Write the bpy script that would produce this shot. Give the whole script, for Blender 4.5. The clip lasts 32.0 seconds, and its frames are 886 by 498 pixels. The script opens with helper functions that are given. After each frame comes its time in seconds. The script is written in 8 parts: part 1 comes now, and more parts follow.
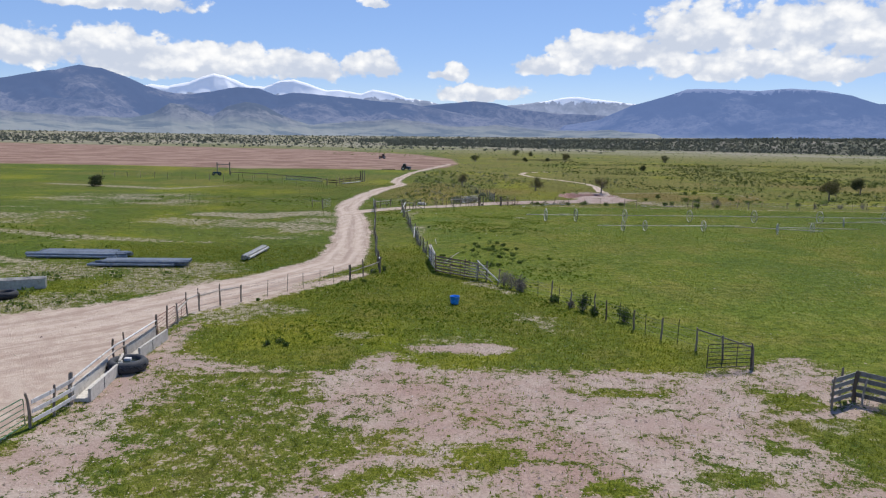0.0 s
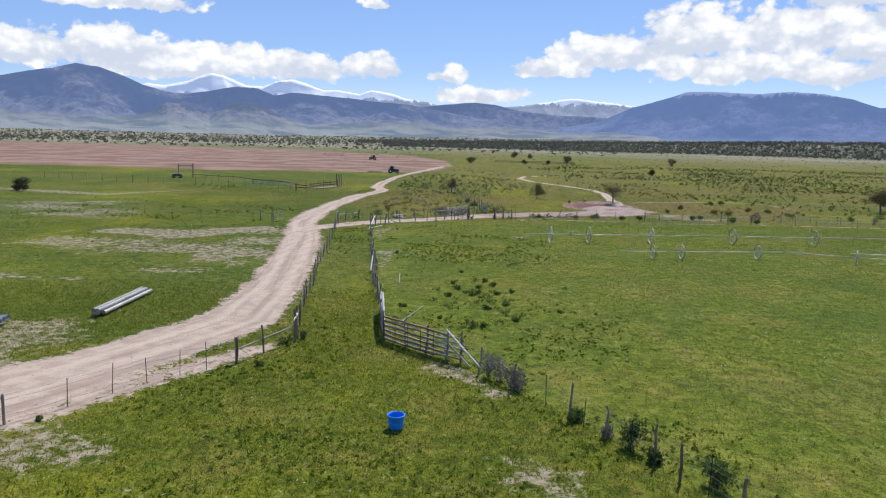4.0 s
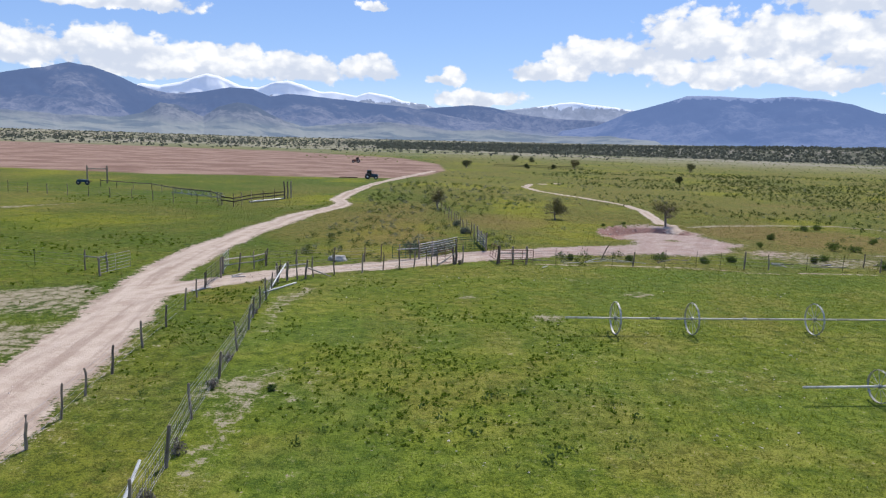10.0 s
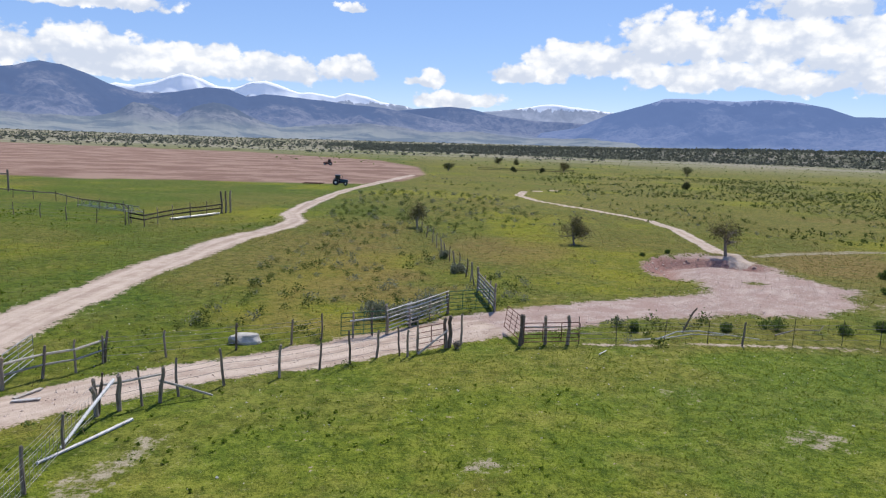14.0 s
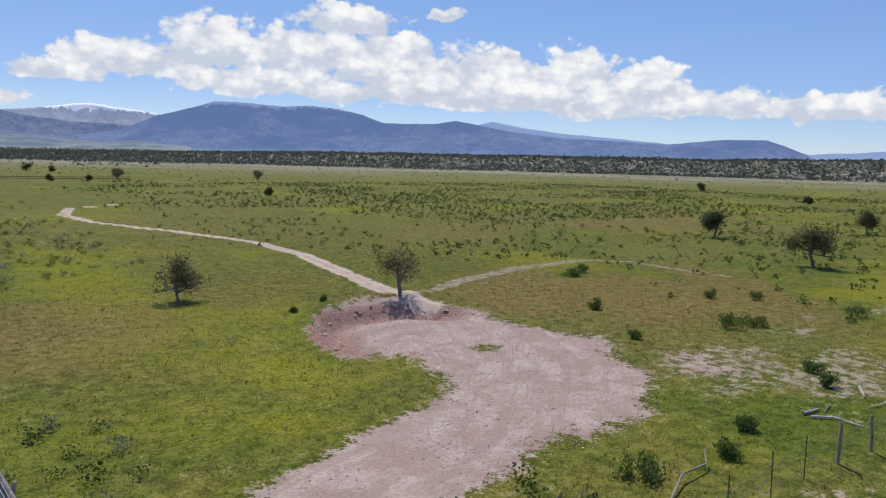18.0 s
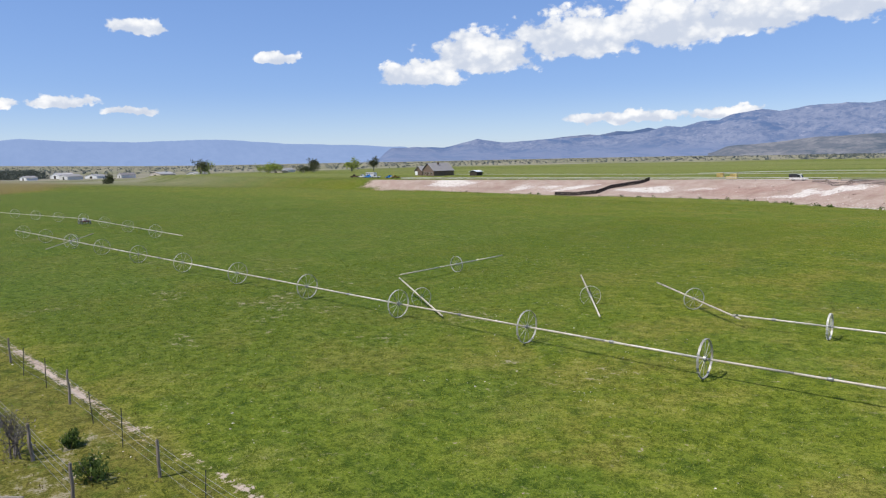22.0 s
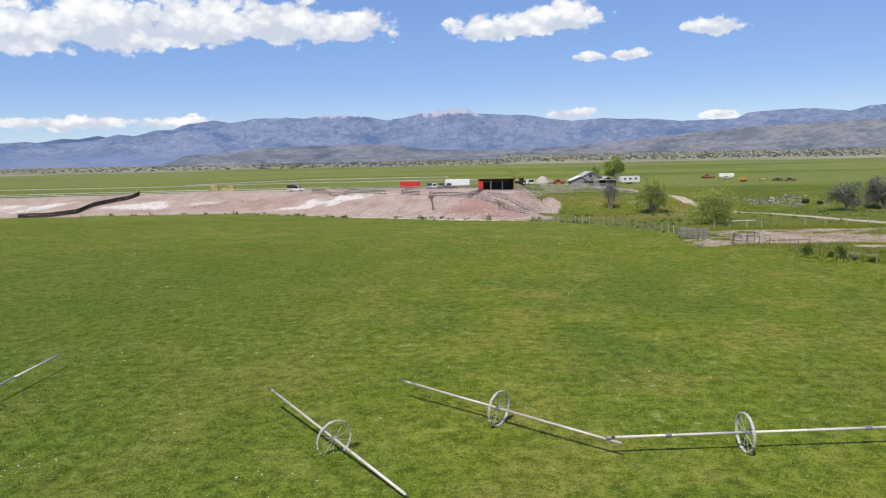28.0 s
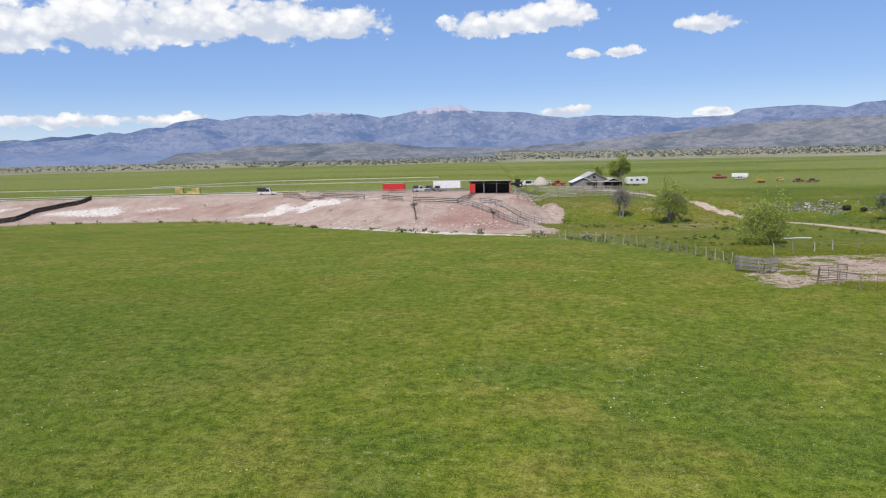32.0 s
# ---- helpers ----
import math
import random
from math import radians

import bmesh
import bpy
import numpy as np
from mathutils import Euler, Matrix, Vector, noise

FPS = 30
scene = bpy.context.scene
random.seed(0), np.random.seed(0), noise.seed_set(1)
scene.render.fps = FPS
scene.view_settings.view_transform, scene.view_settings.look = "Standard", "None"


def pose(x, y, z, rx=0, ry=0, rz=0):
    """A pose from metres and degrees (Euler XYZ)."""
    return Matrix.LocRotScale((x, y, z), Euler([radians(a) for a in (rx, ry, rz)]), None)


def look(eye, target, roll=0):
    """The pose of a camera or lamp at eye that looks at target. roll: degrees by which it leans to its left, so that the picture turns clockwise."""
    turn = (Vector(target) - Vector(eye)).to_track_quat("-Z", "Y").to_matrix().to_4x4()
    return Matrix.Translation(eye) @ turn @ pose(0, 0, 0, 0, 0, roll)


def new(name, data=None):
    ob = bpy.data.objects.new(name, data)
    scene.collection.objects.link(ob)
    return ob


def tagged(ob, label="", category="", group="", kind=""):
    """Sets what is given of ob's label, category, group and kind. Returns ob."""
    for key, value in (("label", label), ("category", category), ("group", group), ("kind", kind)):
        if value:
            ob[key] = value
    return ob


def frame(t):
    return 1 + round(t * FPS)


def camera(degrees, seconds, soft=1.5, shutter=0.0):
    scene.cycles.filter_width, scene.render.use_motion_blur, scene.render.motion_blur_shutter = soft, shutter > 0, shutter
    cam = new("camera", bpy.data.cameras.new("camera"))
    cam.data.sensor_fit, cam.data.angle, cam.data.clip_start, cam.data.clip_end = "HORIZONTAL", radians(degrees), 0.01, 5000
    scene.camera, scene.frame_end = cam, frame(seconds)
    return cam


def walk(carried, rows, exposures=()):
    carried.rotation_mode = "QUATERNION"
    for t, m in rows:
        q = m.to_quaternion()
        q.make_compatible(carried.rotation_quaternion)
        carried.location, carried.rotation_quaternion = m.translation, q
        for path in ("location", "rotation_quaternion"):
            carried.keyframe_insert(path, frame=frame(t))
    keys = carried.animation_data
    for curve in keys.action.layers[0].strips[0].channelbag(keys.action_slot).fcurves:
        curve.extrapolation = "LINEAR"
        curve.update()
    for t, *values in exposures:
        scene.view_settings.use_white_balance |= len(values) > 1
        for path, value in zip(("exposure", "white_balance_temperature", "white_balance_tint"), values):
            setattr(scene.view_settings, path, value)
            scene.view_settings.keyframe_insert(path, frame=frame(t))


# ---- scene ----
from itertools import product
from mathutils import geometry

# camera: seconds, place, heading (degrees to the right of +y), tilt, lean
cam = camera(64.36, 32.0, soft=1.2)
PATH = [
    (0.0, -0.00, -0.00, 12.00, -0.00, -8.93, 1.05), (0.5, 0.33, 2.26, 11.91, 0.01, -8.93, 1.06), (1.0, 0.68, 4.85, 11.83, 0.01, -8.91, 1.11),
    (1.5, 1.07, 7.65, 11.76, -0.03, -8.90, 1.08), (2.0, 1.37, 10.66, 11.68, -0.02, -8.89, 1.13), (2.5, 1.68, 13.84, 11.67, 0.01, -8.90, 1.18),
    (3.0, 2.03, 16.97, 11.67, 0.01, -8.89, 1.26), (3.5, 2.34, 20.15, 11.65, 0.07, -8.86, 1.36), (5.5, 3.29, 33.37, 11.39, 0.15, -8.73, 1.48),
    (6.0, 3.56, 37.02, 11.27, 0.18, -8.73, 1.50), (6.5, 3.89, 40.66, 11.17, 0.19, -8.71, 1.54), (7.0, 4.27, 44.22, 11.05, 0.17, -8.69, 1.54),
    (7.5, 4.57, 47.73, 10.95, 0.20, -8.68, 1.59), (8.0, 4.88, 51.26, 10.88, 0.19, -8.66, 1.64), (8.5, 5.12, 54.82, 10.81, 0.23, -8.63, 1.71),
    (9.0, 5.25, 58.43, 10.74, 0.24, -8.65, 1.73), (9.5, 5.15, 62.12, 10.70, 0.30, -8.62, 1.76), (10.0, 4.97, 65.74, 10.67, 0.37, -8.58, 1.83),
    (10.5, 4.82, 69.21, 10.65, 0.44, -8.54, 1.89), (11.0, 4.71, 72.49, 10.62, 0.48, -8.51, 1.87), (11.5, 4.72, 75.75, 10.56, 0.44, -8.50, 1.86),
    (12.0, 4.70, 79.09, 10.51, 0.47, -8.48, 1.86), (12.5, 4.70, 82.38, 10.46, 0.52, -8.45, 1.89), (13.0, 4.72, 85.65, 10.42, 0.62, -8.41, 1.90),
    (13.5, 4.72, 88.90, 10.41, 1.01, -8.41, 1.96), (15.5, 5.07, 102.19, 10.44, 9.55, -8.16, 2.53), (16.0, 5.26, 105.58, 10.43, 13.22, -8.04, 2.67),
    (16.5, 5.68, 109.15, 10.38, 17.33, -7.70, 2.39), (17.0, 6.26, 112.77, 10.28, 23.19, -7.49, 2.01), (17.5, 6.97, 116.30, 10.17, 29.82, -7.37, 1.93),
    (18.0, 7.85, 119.58, 10.16, 36.89, -7.05, 1.56), (18.5, 8.95, 122.82, 10.19, 45.24, -6.85, 1.28), (19.0, 10.28, 125.97, 10.18, 54.26, -6.70, 1.00),
    (19.5, 11.80, 128.94, 10.15, 64.51, -6.57, 0.76), (20.0, 13.37, 131.65, 10.21, 75.42, -6.54, 0.51), (20.5, 15.42, 133.99, 10.31, 90.45, -6.61, -0.08),
    (21.0, 17.82, 136.11, 10.36, 106.71, -6.77, -0.68), (21.5, 20.35, 137.55, 10.39, 121.38, -7.01, -0.94), (22.0, 23.02, 138.45, 10.42, 133.63, -7.30, -1.22),
    (22.5, 25.62, 139.04, 10.49, 145.52, -7.46, -1.41), (23.0, 28.31, 139.06, 10.56, 156.99, -7.71, -1.38), (23.5, 30.86, 138.62, 10.64, 168.07, -7.89, -1.38),
    (24.0, 33.33, 137.91, 10.75, 173.23, -7.93, -1.41), (24.5, 35.51, 136.89, 10.85, 173.67, -7.85, -1.37), (26.5, 42.25, 129.74, 11.10, 175.50, -7.57, -1.23),
    (27.0, 43.34, 127.42, 11.06, 175.53, -7.47, -1.21), (27.5, 44.34, 124.94, 11.10, 175.61, -7.42, -1.26), (28.0, 45.07, 122.42, 11.12, 175.67, -7.45, -1.25),
    (28.5, 45.55, 119.79, 11.15, 175.73, -7.46, -1.24), (29.0, 45.84, 117.09, 11.25, 175.78, -7.47, -1.25), (29.5, 45.85, 114.41, 11.37, 175.84, -7.47, -1.28),
    (30.0, 45.75, 111.40, 11.57, 175.87, -7.53, -1.28), (30.5, 45.58, 108.17, 11.72, 175.93, -7.60, -1.25), (31.0, 45.32, 104.79, 11.80, 176.00, -7.66, -1.31),
    (31.5, 44.99, 101.35, 11.78, 176.04, -7.66, -1.28), (32.0, 44.70, 97.95, 11.71, 176.08, -7.67, -1.34),
]


def heading(x, y, z, yaw, tilt, lean):
    a, b = radians(yaw), radians(tilt)
    return look((x, y, z), (x + math.sin(a) * math.cos(b), y + math.cos(a) * math.cos(b), z + math.sin(b)), lean)


walk(cam, [(r[0], heading(*r[1:])) for r in PATH],
     [(0.0, 0.08), (3.0, 0.16), (6.0, 0.22), (14.0, 0.22), (16.0, 0.14), (18.0, 0.0), (20.0, -0.06), (21.2, 0.14), (23.0, 0.10), (32.0, 0.10)])

# ---- world, sun ----
SUN_TO = Vector((0.24, 0.60, 1.0)).normalized()
sun_az = math.atan2(SUN_TO.x, SUN_TO.y)
sun_el = math.asin(SUN_TO.z)
sun = new("sun", bpy.data.lights.new("sun", "SUN"))
sun.data.energy, sun.data.angle, sun.data.color = 4.2, radians(0.6), (1.0, 0.95, 0.87)
sun.matrix_world = look(SUN_TO * 300, (0, 0, 0))
sun.location.z = 300


class Tree:
    """Small helper to wire shader nodes."""

    def __init__(self, tree):
        self.t = tree
        tree.nodes.clear()

    def node(self, kind, ins=None):
        made = self.t.nodes.new(kind)
        for k, v in (ins or {}).items():
            if isinstance(v, bpy.types.NodeSocket):
                self.t.links.new(v, made.inputs[k])
            else:
                made.inputs[k].default_value = v
        return made

    def n(self, kind, ins=None, out=0):
        outs = self.node(kind, ins).outputs
        return outs[out] if len(outs) else None

    def math(self, op, a, b=0.0, c=0.0):
        made = self.node("ShaderNodeMath", {0: a, 1: b, 2: c})
        made.operation = op
        return made.outputs[0]

    def vmath(self, op, a, b):
        made = self.node("ShaderNodeVectorMath", {0: a, 1: b})
        made.operation = op
        return made.outputs[0]

    def mix(self, f, a, b, blend="MIX"):
        node = self.t.nodes.new("ShaderNodeMix")
        node.data_type, node.blend_type = "RGBA", blend
        for k, v in ((0, f), (6, a), (7, b)):
            if isinstance(v, bpy.types.NodeSocket):
                self.t.links.new(v, node.inputs[k])
            elif k == 0:
                node.inputs[k].default_value = v
            else:
                node.inputs[k].default_value = (*v[:3], 1)
        return node.outputs[2]

    def noise(self, scale, detail=4.0, rough=0.55, vec=None, out=0, distortion=0.0):
        ins = {"Scale": scale, "Detail": detail, "Roughness": rough, "Distortion": distortion}
        if vec is not None:
            ins["Vector"] = vec
        return self.n("ShaderNodeTexNoise", ins, out)

    def step(self, v, lo, hi):
        made = self.node("ShaderNodeMapRange", {0: v, 1: lo, 2: hi, 3: 0.0, 4: 1.0})
        made.interpolation_type = "SMOOTHSTEP"
        return made.outputs[0]

    def scaled(self, vec, s):
        return self.vmath("MULTIPLY", vec, s)

    def attr(self, name, out=2):
        made = self.t.nodes.new("ShaderNodeAttribute")
        made.attribute_name = name
        return made.outputs[out]


world = bpy.data.worlds.new("sky")
scene.world = world
world.use_nodes = True
w = Tree(world.node_tree)
made = w.node("ShaderNodeTexSky")
made.sky_type, made.sun_disc, made.sun_elevation, made.sun_rotation = "NISHITA", False, sun_el, sun_az
made.altitude, made.air_density, made.dust_density, made.ozone_density = 1700.0, 1.0, 0.6, 2.0
sky = made.outputs[0]
way = w.n("ShaderNodeTexCoord", out=0)
xyz = w.t.nodes.new("ShaderNodeSeparateXYZ")
w.t.links.new(way, xyz.inputs[0])
az = w.math("MULTIPLY", w.math("ARCTAN2", xyz.outputs[0], xyz.outputs[1]), 57.2958)
el = w.math("MULTIPLY", w.math("ARCSINE", xyz.outputs[2]), 57.2958)
flat = w.n("ShaderNodeCombineXYZ", {0: az, 1: el, 2: 0.0})
# cumulus puffs: heading, height over the horizon, half width, half height (degrees)
PUFFS = [
    (-31, 5.6, 4.2, 1.7), (-24.5, 5.6, 4.8, 1.9), (-17.5, 5.3, 4.8, 1.9), (-11.5, 5.2, 3.9, 1.6), (-5.8, 5.4, 2.8, 1.3), (-21, 4.6, 6.0, 1.0),
    (-25, 9.2, 7.0, 1.0), (0.3, 5.0, 1.6, 0.9), (2.6, 3.5, 4.0, 0.9), (8.5, 5.6, 3.4, 1.0), (13, 6.7, 5.0, 1.9),
    (19, 7.8, 5.8, 2.5), (25.5, 7.8, 5.6, 2.5), (31, 6.9, 4.5, 2.0), (22, 5.6, 7.0, 1.5), (29, 5.0, 5.0, 1.0), (29, 10.4, 4.5, 1.6), (34, 7.2, 5.0, 1.4),
    (39, 7.0, 4.6, 2.4), (43, 6.2, 4.0, 2.0), (47, 6.6, 3.8, 2.4), (52.6, 6.0, 3.4, 2.2), (42, 4.9, 7.0, 1.5), (50, 4.4, 7.0, 1.3), (58, 4.6, 4.4, 1.3), (36, 5.6, 9.0, 1.7), (46, 5.3, 10.0, 1.6), (32, 8.4, 6.0, 1.8),
    (65, 4.4, 5.2, 1.4), (72, 4.2, 4.8, 1.4), (79, 3.8, 5.4, 1.2), (87, 3.0, 4.5, 0.8), (101, 4.4, 2.4, 0.5),
    (106, 4.5, 2.6, 0.6), (110.3, 3.9, 2.0, 0.4), (111, 9.8, 2.2, 0.8), (120.8, 7.8, 1.9, 0.6), (104, 11.9, 1.5, 0.4),
    (132.2, 6.5, 3.6, 1.3), (137.3, 8.0, 4.8, 2.0), (144.5, 8.9, 5.4, 2.3), (151, 9.4, 6.0, 2.5), (157.5, 9.9, 5.4, 2.3),
    (163.5, 10.0, 4.6, 2.1), (169.2, 9.8, 3.2, 1.6), (148, 2.8, 4.5, 0.6), (155, 2.9, 3.5, 0.5), (179.6, 9.6, 3.6, 1.1),
    (184.8, 10.2, 3.6, 1.5), (196.4, 8.9, 2.3, 0.9), (187.4, 7.3, 1.3, 0.4), (190.3, 7.3, 1.5, 0.5), (186, 3.1, 2.2, 0.5),
    (197, 2.7, 1.6, 0.35), (36.5, 11.3, 1.6, 0.6), (-5.5, 10.1, 1.4, 0.5), (225, 9, 9, 2.5), (260, 7, 12, 2.2), (300, 8, 9, 2.0),
    (75, 24, 14, 4), (-40, 8, 6, 2), (200, 22, 12, 4),
]
warp = w.noise(0.55, 5.0, 0.6, flat, out=1)
bent = w.vmath("ADD", flat, w.scaled(w.vmath("SUBTRACT", warp, (0.5, 0.5, 0.5)), (2.4, 1.4, 0.0)))
sepb = w.t.nodes.new("ShaderNodeSeparateXYZ")
w.t.links.new(bent, sepb.inputs[0])
baz, bel = sepb.outputs[0], sepb.outputs[1]
cover, under = None, None
for a, e, ra, re in PUFFS:
    d = w.math("WRAP", w.math("SUBTRACT", baz, a), 180.0, -180.0)
    u = w.math("DIVIDE", d, ra)
    v = w.math("DIVIDE", w.math("SUBTRACT", bel, e), re)
    low = w.math("MULTIPLY", w.math("MINIMUM", v, 0.0), 0.55)
    v2 = w.math("ADD", v, low)
    r = w.math("SQRT", w.math("ADD", w.math("MULTIPLY", u, u), w.math("MULTIPLY", v2, v2)))
    b = w.math("SUBTRACT", 1.0, r)
    cover = b if cover is None else w.math("MAXIMUM", cover, b)
    s = w.math("MULTIPLY", w.math("MAXIMUM", b, 0.0), v)
    under = s if under is None else w.math("ADD", under, s)
stretched = w.scaled(flat, (0.8, 1.15, 1.0))
fluff = w.noise(0.7, 8.0, 0.55, stretched)
fine = w.noise(3.2, 5.0, 0.55, stretched)


def lobes(size, vec):
    """Rounded cauliflower heads: one at the middle of a head, falling to its creases."""
    made = w.node("ShaderNodeTexVoronoi", {"Vector": vec, "Scale": size})
    made.feature = "SMOOTH_F1"
    made.inputs["Smoothness"].default_value = 0.35
    return w.math("SUBTRACT", 1.0, w.math("MULTIPLY", made.outputs[0], 1.5))


curl = w.vmath("ADD", stretched, w.scaled(w.vmath("SUBTRACT", w.noise(1.1, 4.0, 0.55, flat, out=1), (0.5, 0.5, 0.5)), (0.9, 0.9, 0.0)))
heads, knobs = lobes(0.62, curl), lobes(1.7, curl)
edge = w.math("ADD", cover, w.math("MULTIPLY", w.math("SUBTRACT", fluff, 0.5), 0.9))
edge = w.math("ADD", edge, w.math("MULTIPLY", w.math("SUBTRACT", heads, 0.5), 0.38))
edge = w.math("ADD", edge, w.math("MULTIPLY", w.math("SUBTRACT", knobs, 0.5), 0.20))
edge = w.math("ADD", edge, w.math("MULTIPLY", w.math("SUBTRACT", fine, 0.5), 0.30))
mask = w.step(edge, -0.20, 0.06)
body = w.math("ADD", w.math("MULTIPLY", under, 1.5), w.math("MULTIPLY", w.math("SUBTRACT", heads, 0.45), 0.75))
body = w.math("ADD", body, w.math("MULTIPLY", w.math("SUBTRACT", knobs, 0.45), 0.40))
body = w.math("ADD", body, w.math("MULTIPLY", w.math("SUBTRACT", w.noise(1.0, 6.0, 0.55, stretched), 0.5), 1.4))
shade = w.step(body, -0.65, 0.62)
puff = w.mix(shade, (0.60, 0.66, 0.78), (1.0, 1.0, 1.0))
hazy = w.mix(w.step(el, 0.0, 6.0), (0.46, 0.63, 0.97), (0.20, 0.39, 0.94))
hazy = w.mix(w.step(el, 6.0, 40.0), hazy, (0.10, 0.25, 0.72))
clear = w.n("ShaderNodeBackground", {0: sky, 1: 0.058})
tint = w.n("ShaderNodeBackground", {0: hazy, 1: 0.42})
blue = w.n("ShaderNodeAddShader", {0: clear, 1: tint})
cloud = w.n("ShaderNodeBackground", {0: puff, 1: 0.95})
both = w.n("ShaderNodeMixShader", {0: mask, 1: blue, 2: cloud})
w.n("ShaderNodeOutputWorld", {0: both})


# ---- materials ----
def material(name):
    m = bpy.data.materials.new(name)
    m.use_nodes = True
    return m, Tree(m.node_tree)


def finish(t, color, rough=0.9, bump=None, height=0.02, metal=0.0, spec=0.3, matt=0.0):
    ins = {"Base Color": color if isinstance(color, bpy.types.NodeSocket) else (*color, 1), "Roughness": rough, "Metallic": metal, "Specular IOR Level": spec, "Diffuse Roughness": matt}
    if bump is not None:
        ins["Normal"] = t.n("ShaderNodeBump", {"Height": bump, "Distance": height, "Strength": 0.8})
    t.n("ShaderNodeOutputMaterial", {0: t.n("ShaderNodeBsdfPrincipled", ins)})


def worn(name, dark, light, scale=6.0, rough=0.85, metal=0.0, stretch=(1, 1, 1), height=0.004, spec=0.3, dirt=None):
    """A surface that varies between two colours at two scales, and from piece to piece."""
    m, t = material(name)
    co = t.scaled(t.n("ShaderNodeTexCoord", out=3), stretch)
    big = t.noise(scale * 0.22, 3.0, 0.5, co)
    small = t.noise(scale, 6.0, 0.65, co)
    r = t.n("ShaderNodeObjectInfo", out=5)
    f = t.math("ADD", t.math("MULTIPLY", small, 0.7), t.math("MULTIPLY", big, 0.5))
    f = t.math("ADD", f, t.math("MULTIPLY", t.math("SUBTRACT", r, 0.5), 0.35))
    c = t.mix(t.step(f, 0.3, 0.9), dark, light)
    if dirt:
        c = t.mix(t.step(t.noise(scale * 0.6, 5.0, 0.7, co), 0.55, 0.72), c, dirt)
    finish(t, c, rough, small, height, metal, spec)
    return m


# ---- ground ----
RNG = np.random.default_rng(7)


def lattice(x, y, seed):
    h = (x.astype(np.int64) * 374761393 + y.astype(np.int64) * 668265263 + seed * 974711) & 0x7FFFFFFF
    h = ((h ^ (h >> 13)) * 1274126177) & 0x7FFFFFFF
    return ((h ^ (h >> 16)) & 0xFFFF) / 65535.0


def vnoise(x, y, size, seed=1, octaves=3):
    """Smooth value noise from 0 to 1 with features of that size."""
    total, amp, norm = 0.0, 1.0, 0.0
    for k in range(octaves):
        u, v = x / size + 1000.0, y / size + 1000.0
        i, j = np.floor(u), np.floor(v)
        fx, fy = u - i, v - j
        fx, fy = fx * fx * (3 - 2 * fx), fy * fy * (3 - 2 * fy)
        a, b = lattice(i, j, seed + k), lattice(i + 1, j, seed + k)
        c, d = lattice(i, j + 1, seed + k), lattice(i + 1, j + 1, seed + k)
        total = total + amp * ((a * (1 - fx) + b * fx) * (1 - fy) + (c * (1 - fx) + d * fx) * fy)
        norm += amp
        amp, size = amp * 0.5, size * 0.47
    return total / norm


def smooth(v, lo, hi):
    t = np.clip((v - lo) / (hi - lo), 0, 1)
    return t * t * (3 - 2 * t)


def line_dist(x, y, pts):
    """Distance to a polyline; points may carry a half width, which is taken off."""
    best = np.full(np.shape(x), 1e9)
    for p, q in zip(pts, pts[1:]):
        dx, dy = q[0] - p[0], q[1] - p[1]
        s = np.clip(((x - p[0]) * dx + (y - p[1]) * dy) / (dx * dx + dy * dy), 0, 1)
        d = np.hypot(x - p[0] - s * dx, y - p[1] - s * dy)
        if len(p) > 2:
            d = d - (p[2] + s * (q[2] - p[2]))
        best = np.minimum(best, d)
    return best


def inside(x, y, poly):
    """Signed distance to a polygon, negative within."""
    d = line_dist(x, y, [*poly, poly[0]])
    odd = np.zeros(np.shape(x), bool)
    for (ax, ay), (bx, by) in zip(poly, [*poly[1:], poly[0]]):
        cross = ((ay > y) != (by > y)) & (x < (bx - ax) * (y - ay) / ((by - ay) or 1e-9) + ax)
        odd ^= cross
    return np.where(odd, -d, d)


ROAD = [(-60, 20, 4.5), (-40, 30, 4.5), (-28, 38, 4.2), (-22.5, 43.5, 4.0), (-17.8, 52, 3.4), (-13.5, 60, 2.8), (-10.2, 67, 2.6), (-10.3, 76, 2.3), (-11.5, 88, 2.2),
        (-13.5, 103, 2.1), (-16.3, 118, 2.0), (-17.0, 130, 1.9), (-16.3, 148, 1.8), (-14.6, 165, 1.6), (-11.5, 177, 1.6),
        (-11.3, 184, 1.5), (-13.4, 193, 1.4), (-13.2, 205, 1.3), (-11.8, 222, 1.3), (-10.0, 248, 1.2), (-6.0, 280, 1.2), (2, 330, 1.2)]
CROSS = [(-15, 112, 1.5), (-11.5, 117, 1.6), (-7, 121.5, 1.6), (-1.5, 125, 1.8), (4, 129, 2.0), (7.5, 131.6, 2.0)]
LANE = [(5.5, 130.2, 1.6), (9, 132.8, 2.4), (13.5, 135.2, 2.6), (18, 137.3, 2.6), (24, 139.6, 3.0)]
VERGE = [(-60, 12), (-17.2, 16), (-17.1, 48.5), (-20, 52), (-26, 47), (-34, 42), (-60, 36)]
PAD = [(26.2, 152.5), (26.6, 157.0), (30.0, 161.1), (33.5, 163.0), (37.8, 162.2), (38.4, 155), (38.2, 150), (40.2, 146.3), (36.8, 141.2), (34.8, 139.2), (30.9, 137.2),
       (26, 136.4), (22, 136.0), (21.4, 139.6), (23.8, 141.6), (26.4, 144.4), (28.2, 147.4), (28.4, 150.4), (27.0, 152.0)]
